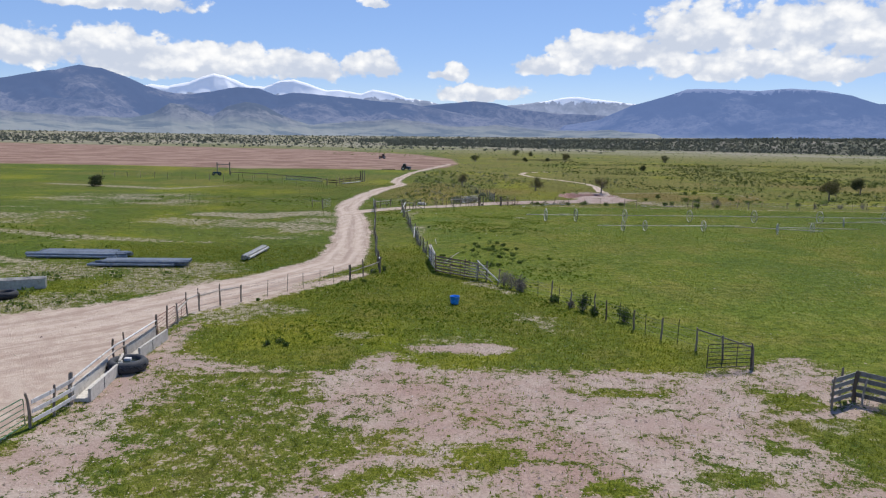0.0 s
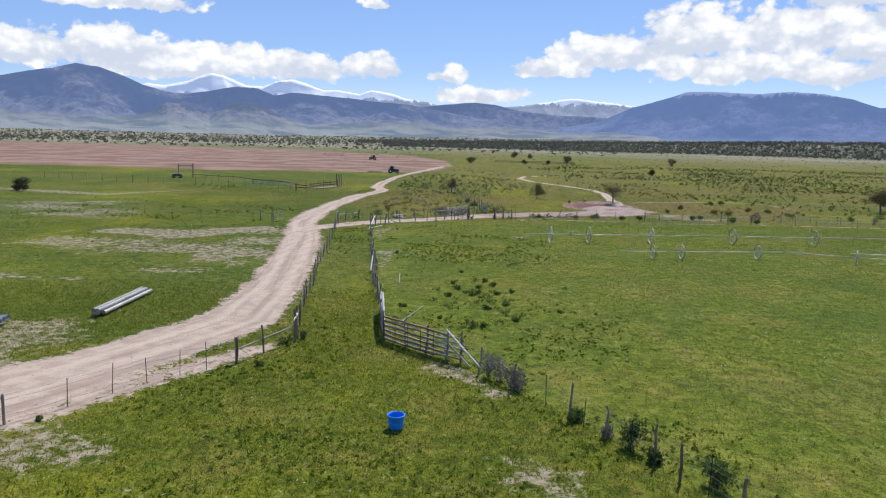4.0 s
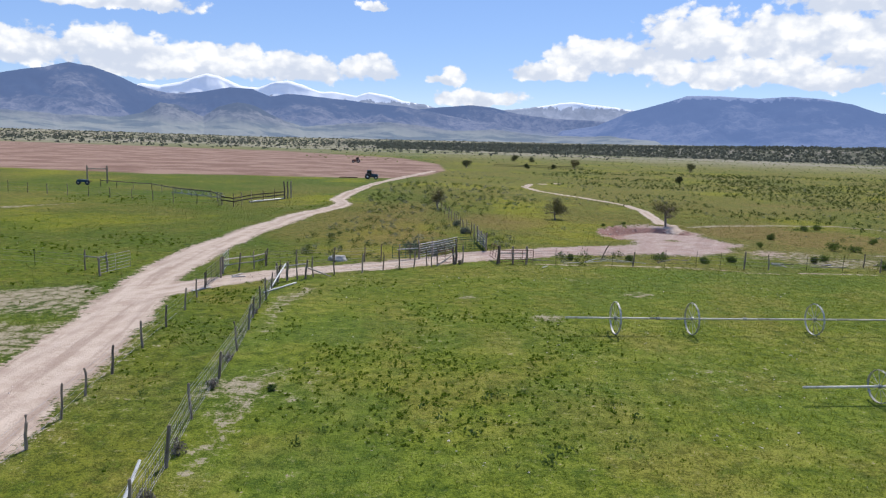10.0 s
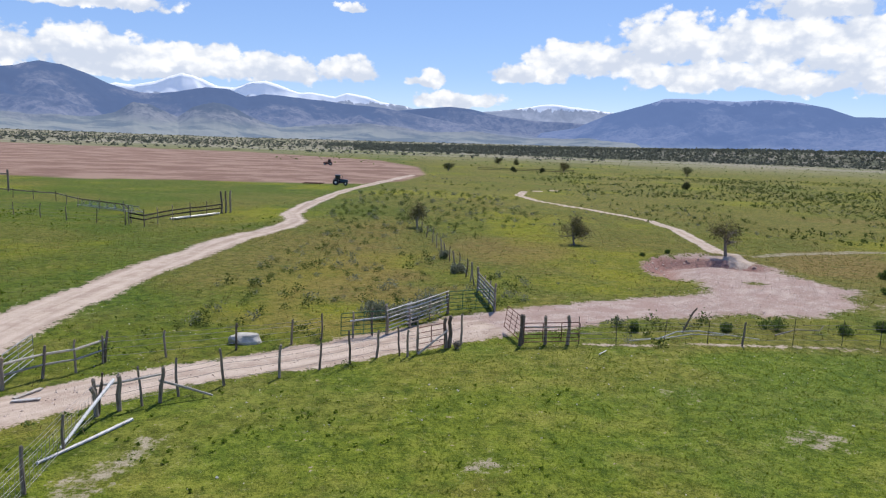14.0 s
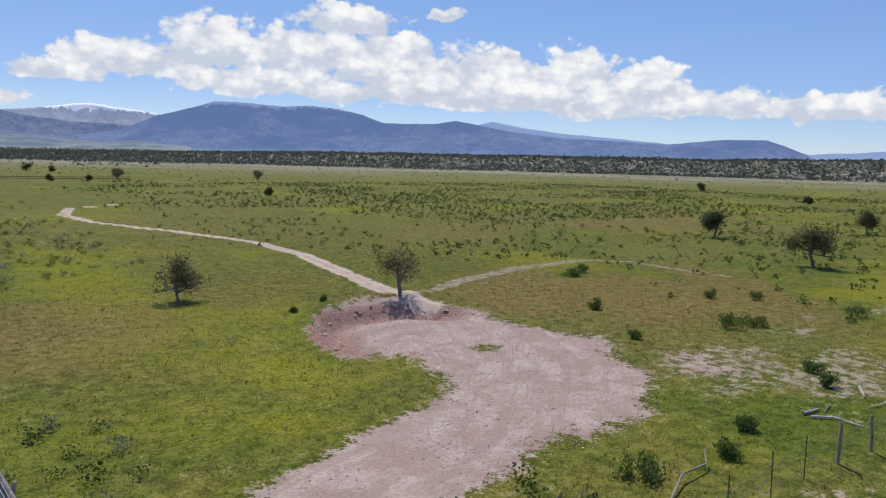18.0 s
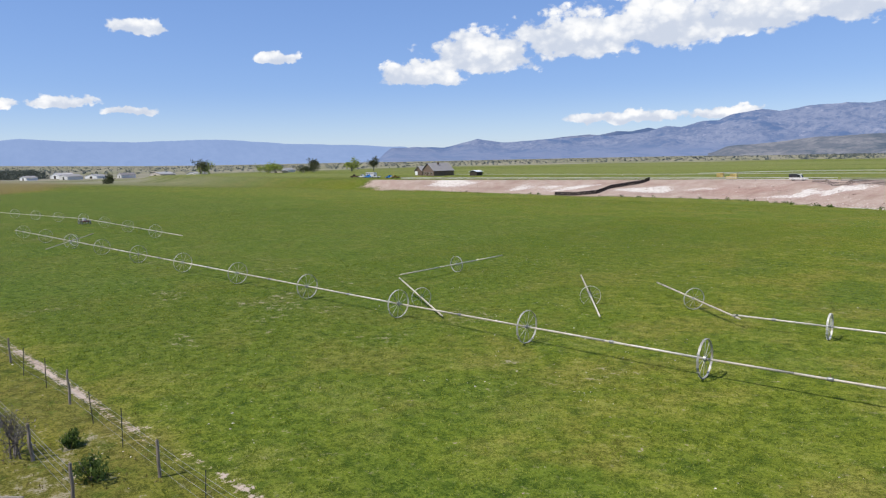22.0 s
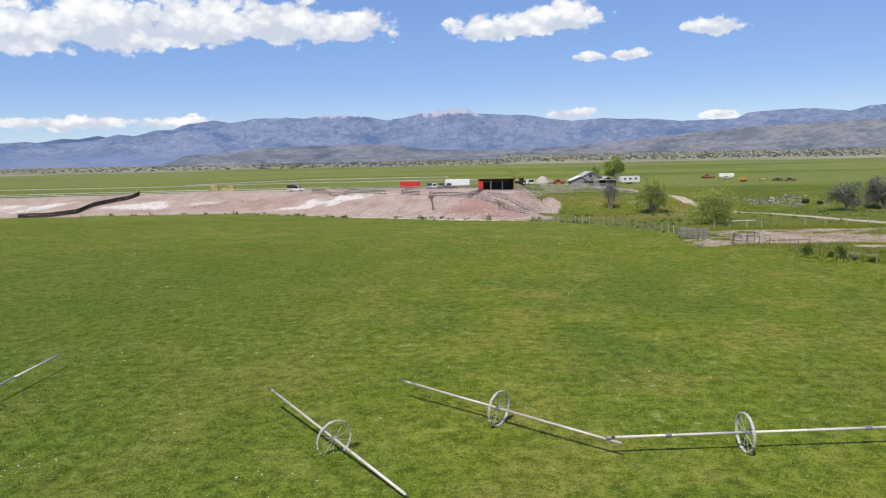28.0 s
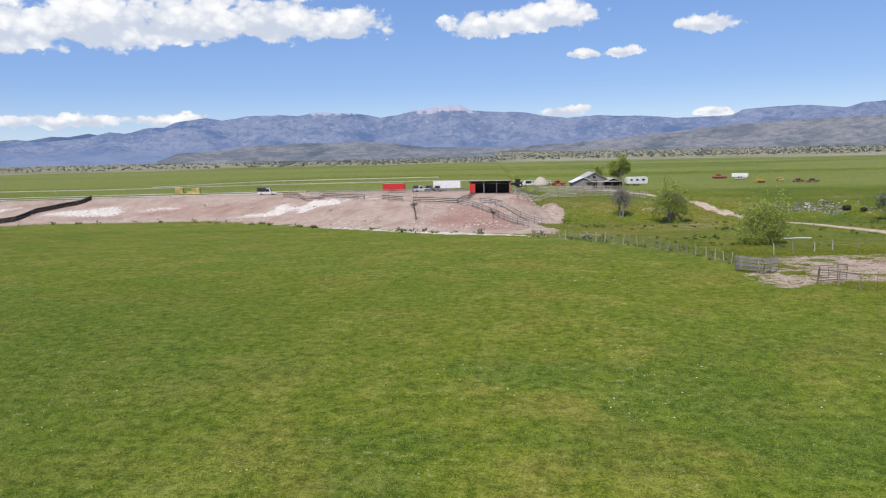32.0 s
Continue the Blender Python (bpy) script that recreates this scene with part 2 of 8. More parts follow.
TRACK = [(37, 160, 1.3), (37.2, 167, 0.9), (38.2, 174, 0.9), (40.2, 187, 0.9), (40.2, 200, 0.8), (35, 216, 0.9), (28, 231, 0.9), (26.3, 245, 1.0), (30, 262, 0.8), (40, 270, 0.6)]
TRAIL = [(38, 163, 0.4), (46.5, 167.2, 0.9), (55, 169.7, 0.9), (65, 171, 0.7), (69.5, 167.4, 0.6), (69, 160, 0.5), (70.6, 155, 0.3)]
WASH = [(47.2, 139.5, 0.5), (50, 141.8, 0.35), (54, 142.8, 0.25), (58.8, 143, 0.3), (64, 141.0, 0.7), (74, 141.6, 1.2), (85, 143.5, 1.6), (101, 144, 2.2), (125, 139, 1.3), (142, 137, 2.2)]
DITCH = [(14.0, 128.8, 0.22), (16.4, 129.0, 0.22), (19.9, 129.4, 0.22), (23.7, 129.6, 0.22), (27.5, 129.4, 0.22), (30.6, 129.3, 0.22), (33, 127.6, 0.2), (39.5, 128.5, 0.25), (53, 128.8, 0.25), (81, 129.6, 0.25), (140, 130.8, 0.3)]
LEDGE = [(-16.6, 45), (-15.6, 44), (-14.6, 37.6), (-12.2, 35.7), (-6.1, 34.8), (-4.4, 37.6), (-2.9, 38.2), (0, 35.3), (6.6, 35.9), (13.9, 36.3), (20.4, 39.4), (21.4, 37.4), (21.2, 33.5), (18.6, 31.4), (15.7, 33.2),
         (15.6, 28.6), (16.4, 24), (17.5, 22.3), (12, 20.4), (4, 19.8), (-4, 19.6), (-11, 19), (-16.6, 18)]
LAWN = [(-13.0, 33.2), (-7.4, 33.9), (-5.8, 31.0), (-7.2, 29.8), (-4.6, 28.6), (-1.6, 27.8), (-1.2, 26.2), (-3.4, 25.6), (-4.6, 24.0), (-5.2, 21.6), (-9.9, 21.4), (-12.9, 24.6), (-13.3, 27.0)]
BLUSH = [(-4.6, 32.6), (-1.0, 34.2), (3.4, 33.8), (5.8, 28.4), (7.4, 22.4), (4.2, 22.2), (0.2, 26.8)]
HAUL = [(-16, 18, 1.8), (-13.5, -6, 1.6), (-14.3, -22, 1.6), (-14.0, -38, 1.6), (-10.5, -52, 1.5), (-4, -60, 1.5), (-0.5, -76, 1.5), (2.5, -104, 1.5), (9, -126, 2.2)]
YARD_TOE = [(700, -95), (330, -76), (246, -79), (195, -80), (172, -77), (146, -80), (122, -81), (94, -67), (75, -47), (60, -32), (50, -23), (39, -17), (31, -14), (28, -30), (28, -60), (25, -800), (700, -800)]
YARD_TOP = [(700, -120), (300, -84), (245, -92), (200, -97), (157, -106), (125, -105), (95, -97), (77, -80), (60, -66), (49, -54), (41, -52), (38, -66), (36, -80), (34, -800), (700, -800)]
YARD = [(34, -16), (50, -23), (60, -32), (75, -47), (94, -67), (122, -81), (172, -77), (246, -79), (300, -77), (312, -86), (245, -98), (200, -106), (157, -116), (120, -130), (60, -126), (36, -112), (34, -84), (28, -60), (31, -44), (36, -38), (33, -26)]
PLOW = [(-700, 246), (-110, 262), (-72, 256), (-50, 263), (-22, 266), (-9, 272), (0, 290), (7, 340), (4, 420), (-20, 520), (-120, 640), (-700, 760)]
PASTURE = [(-7, 119), (-5.5, 118.3), (7, 128.5), (36, 128.3), (150, 130.5), (330, 133), (400, -72), (246, -79), (195, -80), (172, -77), (146, -80), (122, -81), (94, -67), (75, -47), (60, -32), (50, -23), (38, -12), (27, 8), (21, 19),
           (18.5, 30), (16.6, 37), (6.5, 55), (-1, 67.5), (-5, 98)]


CUT = [(25.0, 152.4), (25.4, 154.6), (28.0, 159.6), (30.8, 161.0), (33.6, 161.2), (35.8, 160.4), (37.4, 158.6)]
BOWL = [*CUT, (39.0, 150), (30, 144), (26.4, 148)]


def pit(x, y):
    return smooth(5.2 - line_dist(x, y, CUT), 0, 4.9) * smooth(-inside(x, y, BOWL), -0.3, 1.1)


def land(x, y):
    """Height of the ground."""
    x, y = np.asarray(x, float), np.asarray(y, float)
    near = smooth(600 - np.hypot(x - 20, y - 60), 0, 300)
    z = (vnoise(x, y, 9, 3) - 0.5) * 0.16 * near
    z = z - 0.95 * pit(x, y)
    rim = np.abs(line_dist(x, y, [(26.0, 151.5), (26.4, 157.0), (29.9, 161.2), (34, 163.2), (38, 163)]) - 0.5)
    z = z + 0.35 * smooth(1.4 - rim, 0, 1.4) * smooth(inside(x, y, PAD), -0.5, 0.6)
    # gentle swell beside the road, and the wide valley floor
    z = z + 1.3 * np.exp(-(((x - 6) / 16) ** 2 + ((y - 226) / 26) ** 2))
    z = z - 0.4 * smooth(x, 60, 130) * smooth(y, 120, 150)
    # pasture falls away to the south, a bank climbs to the yard, and a creek runs below it
    fall = -4.2 * np.clip((22 - y) / 85, 0, 1) ** 1.25
    top = inside(x, y, YARD_TOP)
    toe = inside(x, y, YARD_TOE)
    share = np.where(top < 0, 1.0, np.where(toe > 0, 0.0, -toe / np.maximum(top - toe, 0.01)))
    share = np.clip(share + (vnoise(x, y, 11, 9) - 0.5) * 0.5 * share * (1 - share) * 2, 0, 1)
    share = share * share * (3 - 2 * share) * 0.5 + share * 0.5
    level = 0.5 - 0.9 * smooth(60 - x, 0, 60)
    west = smooth(-y, 48, 68)
    west_level = -0.5
    lift = np.maximum(share, west * smooth(35 - x, 0, 5))
    z = z + fall + np.where(share >= west, (level - fall) * share, (west_level - fall) * lift) * smooth(-y, -12, 4)
    # heap of red spoil on the bank beside the shed
    z = z + (1.9 + 0.9 * (vnoise(x, y, 3.2, 46) - 0.5)) * np.exp(-(((x - 37) / 6) ** 2 + ((y + 62) / 10) ** 2)) + 0.5 * np.exp(-(((x - 34) / 3) ** 2 + ((y + 58) / 4) ** 2))
    # juniper bench on the far side
    r = np.hypot(x - 20, y - 110)
    a = np.degrees(np.arctan2(x - 20, y - 110))
    rise = smooth(r, 960 + 60 * vnoise(x, y, 180, 5), 1210)
    brow = np.interp(a, (-12, 2, 15, 26, 45, 70, 75, 79, 83, 91, 100, 110), (0, 7, 13, 20, 24, 26, 24, 18, 13, 14, 6, 0))
    z = z + rise * brow * (0.86 + 0.28 * vnoise(x, y, 160, 4) + (vnoise(x, y, 50, 8) - 0.5) * 0.24)
    # plain rises towards the ranges
    z = z + smooth(r, 1400, 4600) * 26 * (1 - 0.85 * smooth(a, 92, 120) * smooth(205 - a, 0, 30))
    return z


def spaced(lo, hi, step, far, grow=1.12):
    """Grid lines: even between lo and hi, then ever wider out to far."""
    mid = list(np.arange(lo, hi + step * 0.5, step))
    up, s = [hi], step
    while up[-1] < far:
        s *= grow
        up.append(up[-1] + s)
    down, s = [lo], step
    while down[-1] > -far:
        s *= grow
        down.append(down[-1] - s)
    return np.array(down[:0:-1] + mid + up[1:])


gx = np.concatenate([spaced(-46, 62, 0.55, 4700, 1.045)])
gy = np.concatenate([spaced(18, 182, 0.6, 4700, 1.04)])
GX, GY = np.meshgrid(gx, gy)
GZ = land(GX, GY)
nx, ny = len(gx), len(gy)
idx = np.arange(nx * ny).reshape(ny, nx)
quads = np.stack([idx[:-1, :-1], idx[:-1, 1:], idx[1:, 1:], idx[1:, :-1]], -1).reshape(-1, 4)


def fast_mesh(name, verts, faces, smooth_faces=True):
    """A mesh from arrays of vertices and of faces that all have the same number of corners."""
    verts, faces = np.asarray(verts, np.float32), np.asarray(faces, np.int32)
    me = bpy.data.meshes.new(name)
    me.vertices.add(len(verts))
    me.vertices.foreach_set("co", verts.ravel())
    k = faces.shape[1]
    me.loops.add(faces.size)
    me.loops.foreach_set("vertex_index", faces.ravel())
    me.polygons.add(len(faces))
    me.polygons.foreach_set("loop_start", np.arange(0, faces.size, k, dtype=np.int32))
    me.polygons.foreach_set("use_smooth", np.full(len(faces), smooth_faces))
    me.update(calc_edges=True)
    return me


def zones(x, y):
    """Shares of the ground's covers: road gravel, bare dirt, pale salty crust, ploughed soil, mown pasture, dry weeds, yellow bloom, sage."""
    n1, n2, n3 = vnoise(x, y, 3.2, 11), vnoise(x, y, 13, 12), vnoise(x, y, 45, 13)
    fray = (n1 - 0.5) * 1.6
    road = smooth(-line_dist(x, y, ROAD) + fray * 0.8, -1.0, 1.0)
    road = np.maximum(road, smooth(-line_dist(x, y, CROSS) + fray * 0.8, -0.6, 0.6))
    road = np.maximum(road, smooth(-line_dist(x, y, TRACK) + fray * 0.4, -0.35, 0.35) * 0.95)
    road = np.maximum(road, smooth(-line_dist(x, y, DITCH) + fray * 0.2, -0.25, 0.2) * 0.7)
    road = np.maximum(road, smooth(-line_dist(x, y, HAUL), -0.5, 0.8))
    road = np.maximum(road, smooth(-line_dist(x, y, [(-16.2, 47.6, 0.5), (-13.2, 52.6, 1.0), (-9.6, 57.6, 1.1), (-7.0, 61.4, 0.6)]) + fray, -0.9, 0.7) * 0.68)
    dirt = smooth(-inside(x, y, PAD) + fray * 1.6 + (n2 - 0.5) * 1.5, -1.8, 1.6) * (1 - 0.75 * smooth(1.3 - np.hypot((x - 32.6) / 1.3, y - 148.4), 0, 0.9))
    dirt = np.maximum(dirt, smooth(3.0 - line_dist(x, y, CUT) + fray, 0, 1.2) * smooth(-inside(x, y, BOWL), -0.7, 0.2))
    dirt = np.maximum(dirt, smooth(-line_dist(x, y, LANE) + fray, -0.9, 0.9))
    dirt = np.maximum(dirt, smooth(1.2 - np.hypot((x - 40.0) / 3.6, (y - 140.2) / 4.2) + fray * 0.8, 0, 1.1) * 0.60)
    dirt = np.maximum(dirt, smooth(-line_dist(x, y, [(25.0, 151.0, 0.6), (26.4, 156.6, 0.6), (29.8, 161.4, 0.5)]) + fray * 0.6, -0.7, 0.6) * 0.66)
    road = np.maximum(road, smooth(-inside(x, y, VERGE) + fray * 1.5, -1.2, 1.2) * 0.9)
    mud = smooth(-inside(x, y, LEDGE) + fray * 1.2 + (n2 - 0.5) * 1.6, -0.9, 1.3) * 0.74
    mud = mud * (1 - 0.62 * smooth(-inside(x, y, LAWN) + fray * 2.2 + (n2 - 0.5) * 3.0, -1.2, 1.6))
    for px, py, rx, ry in ((1.9, 25.3, 1.6, 1.5), (8.8, 32.6, 3.2, 0.7), (11.1, 23.9, 1.9, 1.3), (6.2, 23.0, 1.2, 0.8), (-3.2, 23.0, 1.8, 1.0), (13.6, 26.4, 1.2, 1.6), (-1.4, 24.0, 1.4, 0.6), (3.6, 21.4, 2.4, 0.7), (-9.0, 34.2, 2.6, 0.35)):
        mud = mud * (1 - 0.72 * smooth(1.2 - np.hypot((x - px) / rx, (y - py) / ry) + fray * 0.5, 0, 0.9))
    mud = np.where(y > 20, mud * (0.84 + 0.62 * (vnoise(x, y, 1.7, 14) - 0.40)) + 0.22 * smooth(-inside(x, y, LAWN), 0, 1) * (vnoise(x, y, 2.4, 15) - 0.35), mud)
    dirt = np.maximum(dirt, mud)
    dirt = np.maximum(dirt, smooth(1.2 - np.hypot((x - 1.0) / 3.6, (y - 39.5) / 1.3) + fray * 0.7, 0, 0.9) * 0.78)
    dirt = np.maximum(dirt, smooth(-line_dist(x, y, [(-14, 35.2, 0.2), (-6, 34.6, 0.15), (2, 34.9, 0.15), (13, 35.6, 0.3)]) + fray * 0.2, -0.35, 0.3) * 0.75)
    dirt = np.maximum(dirt, smooth(-inside(x, y, YARD) + fray, -1, 1))
    dirt = np.maximum(dirt, smooth(1 - np.hypot((x - 36.5) / 7, (y + 64) / 12) + (n1 - 0.5) * 0.6, 0.0, 0.3))
    dirt = np.maximum(dirt, smooth(-line_dist(x, y, [(13, 29.5, 0.9), (18.5, 30.2, 0.7), (21.5, 33, 0.2)]) + fray, -0.8, 0.8) * 0.75)
    pale = smooth(-line_dist(x, y, WASH) + fray * 0.8, -0.5, 0.9) * 0.62
    pale = np.maximum(pale, smooth(-line_dist(x, y, TRAIL) + fray * 0.3, -0.4, 0.4) * 0.85)
    spots = smooth(vnoise(x, y, 5.5, 17) + (n3 - 0.5) * 0.3, 0.66, 0.8)
    west = smooth(-11 - x, 0, 3) * smooth(y, 30, 50) * smooth(150 - y, 0, 30)
    pale = np.maximum(pale, spots * (0.14 + 0.34 * west + 0.2 * smooth(x, 10, 20) * smooth(y, 85, 118) * smooth(140 - y, 0, 12)))
    for px, py, pr in ((-33, 60, 7), (-24, 62, 5.5), (-29, 47, 6), (-19, 93, 7), (-19.5, 107, 4), (-33, 97, 8), (44, 135, 6), (38, 137, 3), (-58, 130, 14), (-47, 124, 9), (-63, 100, 12), (100, 133, 5), (17, 29, 2.5), (-18.5, 100, 6), (-20, 109, 5), (-16, 92, 4), (-22, 55, 4.5), (-3, 95, 1.8), (20, 117, 1.8), (12, 108.6, 1.3), (7, 114, 1.0), (6, 46.3, 1.7), (0.5, 41, 1.8), (-5.5, 41.6, 1.2), (-13.2, 48.0, 2.4), (-10.6, 47.6, 1.6), (-15.5, 45.4, 2.0), (-12.3, 53.5, 1.2), (43, 139.5, 4.5), (52.5, 141, 1.2), (58, 143, 1.2), (64.5, 137, 2.4)):
        blob = 1 - np.hypot((x - px) / (pr * 1.5), (y - py) / pr)
        pale = np.maximum(pale, smooth(blob + (n1 - 0.5) * 1.3 + (n2 - 0.5) * 0.8, -0.1, 0.9) * 0.60)
    for streak, share in (([(-92, 164, 1.5), (-74, 159, 2.5), (-61, 155, 2.0), (-50, 170, 0.6)], 0.62), ([(-80, 110, 1.5), (-66, 113, 0.8)], 0.5), ([(-62, 88, 1.0), (-44, 81, 1.6), (-34, 79, 1.2), (-26, 78, 0.6)], 0.6),
                          ([(-24, 96, 1.6), (-18, 94, 1.6)], 0.62), ([(-36, 106, 2.4), (-27, 105, 3.4), (-20, 112, 2.2)], 0.70), ([(-23, 62, 1.2), (-21, 65, 1.0)], 0.66), ([(-44, 66, 1.4), (-38, 64, 1.2)], 0.66), ([(-2.6, 86, 0.3), (-2.9, 92, 0.3), (-2.4, 97, 0.25)], 0.62), ([(-0.7, 92, 0.25), (-0.5, 97, 0.25)], 0.6),
                          ([(-4.6, 104, 0.35), (-5.2, 110, 0.35), (-4.4, 115.5, 0.3)], 0.6), ([(2.6, 58.2, 0.35), (4.4, 56.2, 0.4), (5.4, 54.4, 0.3)], 0.8), ([(5.4, 47.6, 0.3), (6.6, 46.0, 0.4), (7.0, 43.2, 0.3)], 0.66)):
        pale = np.maximum(pale, smooth(-line_dist(x, y, streak) + fray, -1.0, 0.8) * share)
    shore = line_dist(x, y, [(94, -66.5), (75, -46), (60, -31), (50, -22), (39, -15), (28, 4), (22, 16)])
    pale = np.maximum(pale, smooth(1.0 + fray - shore, 0, 1.2) * smooth(82 - x, 0, 10) * (0.55 + 0.4 * smooth(x, 32, 46)))
    plow = smooth(-inside(x, y, PLOW), -1, 1.5)
    past = smooth(-inside(x, y, PASTURE) + fray * 0.4, -0.8, 0.8)
    far_south = smooth(-100 - y, 0, 30) * smooth(880 + (n3 - 0.5) * 160 - np.hypot(x, y), 0, 130)
    past = np.maximum(past, far_south * (0.75 + 0.25 * n3))
    dry = smooth(vnoise(x, y, 26, 21) * 0.6 + n2 * 0.4, 0.42, 0.72)
    hill = smooth(line_dist(x, y, ROAD), 1, 5) * smooth(y, 128, 150) * smooth(260 - y, 0, 60) * smooth(9 - x, 0, 6)
    dry = np.maximum(dry * 0.75, hill * smooth(n2, 0.3, 0.65) * 0.55)
    dry = np.maximum(dry, 0.75 * smooth(y, 133, 143) * smooth(x, -14, 6) * (0.45 + 0.55 * smooth(n2 * 0.6 + n3 * 0.4, 0.36, 0.6)))
    dry = dry * (1 - 0.75 * smooth(-8 - x, 0, 4) * smooth(170 - y, 0, 25))
    dry = dry * (1 - 0.75 * smooth(121 - y, 0, 8)) * (1 - 0.45 * smooth(x, 52, 66) * smooth(175 - y, 0, 20))
    creek = smooth(38 - x, 0, 8) * smooth(x, -60, -40) * smooth(-y, 0, 10) * smooth(y, -84, -74)
    dry = np.maximum(dry, creek * (0.10 + 0.55 * smooth(n2, 0.45, 0.65)))
    pale = np.maximum(pale, creek * smooth(n1 * 0.5 + n2 * 0.5, 0.55, 0.72) * 0.45)
    bloom = smooth(vnoise(x, y, 19, 31) * 0.7 + n1 * 0.3, 0.52, 0.75) * (0.35 + 0.65 * smooth(y, 50, 90))
    bloom = np.maximum(bloom, smooth(vnoise(x, y, 6, 34) * 0.6 + n1 * 0.4, 0.42, 0.64) * smooth(62 - y, 0, 8) * smooth(y, 30, 38) * 0.75)
    bloom = np.maximum(bloom, smooth(1 - np.hypot((x - 82) / 24, (y - 144) / 9) + (n1 - 0.5) * 0.9 + (n2 - 0.5) * 0.6, 0.1, 0.7) * 1.5)
    bloom = np.maximum(bloom, smooth(1 - np.hypot((x - 21) / 7, (y - 150) / 9) + (n1 - 0.5) * 0.8, 0.2, 0.8))
    r = np.hypot(x - 20, y - 110)
    sage = smooth(r, 330, 900) * (1 - plow) * (1 - past)
    past = past * (1 - dirt)
    pale = pale * (1 - dirt)
    return road, dirt, pale * (1 - plow), plow, past, dry, bloom, sage


def lane_run(x, y):
    """Place across and along the nearest road, in metres, for wheel streaks; and stripes over the far fields, deep
    green turf.
    """
    best, across, along = np.full(np.shape(x), 1e9), np.zeros(np.shape(x)), np.zeros(np.shape(x))
    for line in (ROAD, CROSS, [*LANE, (31, 146, 2), (37, 158, 2)], TRACK, HAUL):
        run = 0.0
        for p, q in zip(line, line[1:]):
            dx, dy = q[0] - p[0], q[1] - p[1]
            ln = math.hypot(dx, dy)
            u = np.clip(((x - p[0]) * dx + (y - p[1]) * dy) / ln ** 2, 0, 1)
            d = np.hypot(x - p[0] - u * dx, y - p[1] - u * dy)
            k = d < best
            side = ((x - p[0]) * dy - (y - p[1]) * dx) / ln
            across, along, best = np.where(k, side, across), np.where(k, run + u * ln, along), np.where(k, d, best)
            run += ln
    bands = vnoise(x * 0.16, y, 46, 63, 3)
    stripes = smooth(-y, 95, 140) * smooth(bands, 0.36, 0.64)
    deep_turf = smooth(vnoise(x, y, 5.5, 64, 4), 0.46, 0.66) * (0.45 + 0.55 * smooth(vnoise(x, y, 34, 65, 2), 0.3, 0.65))
    deep_turf = np.maximum(deep_turf, smooth(-10 - x, 0, 4) * smooth(vnoise(x, y * 2.2, 16, 67, 3), 0.36, 0.62))
    deep_turf = deep_turf * (1 - 0.6 * smooth(60 - y, 0, 8) * smooth(x, -15, -10))
    deep_turf = np.maximum(deep_turf, 0.95 * smooth(10 - x, 0, 4) * smooth(y, 126, 134) * smooth(vnoise(x, y, 7, 69, 3), 0.3, 0.6))
    # pasture turf set darker and greener towards the east
    deep_turf = np.maximum(deep_turf, 0.95 * smooth(x, 40, 72) * smooth(-inside(x, y, PASTURE), 0, 4) * smooth(y, 10, 60))
    return np.clip(across, -8, 8), along, stripes, deep_turf


def marks(x, y):
    """Wheel ruts along the roads, chalky patches on the bank, arcs of tilled rows, darker brown streaks in the yard
    dirt.
    """
    n1, n2 = vnoise(x, y, 4, 41), vnoise(x, y, 16, 42)
    rut = 0.0
    for line, gauge in ((ROAD, 0.95), (CROSS, 0.8), (TRACK, 0.7)):
        d = line_dist(x, y, [(p[0], p[1]) for p in line])
        rut = np.maximum(rut, smooth(0.42 - np.abs(d - gauge), 0, 0.3))
    chalk = 0.0
    for px, py, rx, ry, most in ((93, -88, 17, 8, 1.0), (104, -83, 10, 5, 0.7), (162, -93, 20, 9, 1.0), (186, -91, 16, 9, 1.0), (176, -86, 30, 5, 0.6), (138, -95, 9, 6, 0.6), (215, -90, 18, 8, 0.8), (250, -87, 22, 8, 0.7)):
        chalk = np.maximum(chalk, smooth(1 - np.hypot((x - px) / rx, (y - py) / ry) + (n1 - 0.5) * 1.7 + (n2 - 0.5) * 1.3, 0.10, 0.8) * most)
    shore = line_dist(x, y, [(80, -52), (70, -40), (60, -30), (50, -21.5), (39, -14), (28, 4), (22, 16)])
    chalk = np.maximum(chalk, smooth(1.7 + (n1 - 0.5) * 1.6 - shore, -0.2, 0.8) * smooth(x, 32, 46) * (0.75 + 0.25 * smooth(y, -45, -12) * smooth(8 - y, 0, 8)))
    rows = np.abs(np.mod(np.hypot(x + 170, y - 430) + (n2 - 0.5) * 6, 52) - 26) / 26
    rows = smooth(rows, 0.90, 1.0) * smooth(vnoise(x, y, 90, 43), 0.3, 0.6)
    ridge = smooth(0.5 - np.abs(vnoise(x, y, 8, 44) - 0.5) * 6, 0, 0.5) * smooth(-inside(x, y, YARD), 0, 6)
    return rut, chalk, rows, ridge


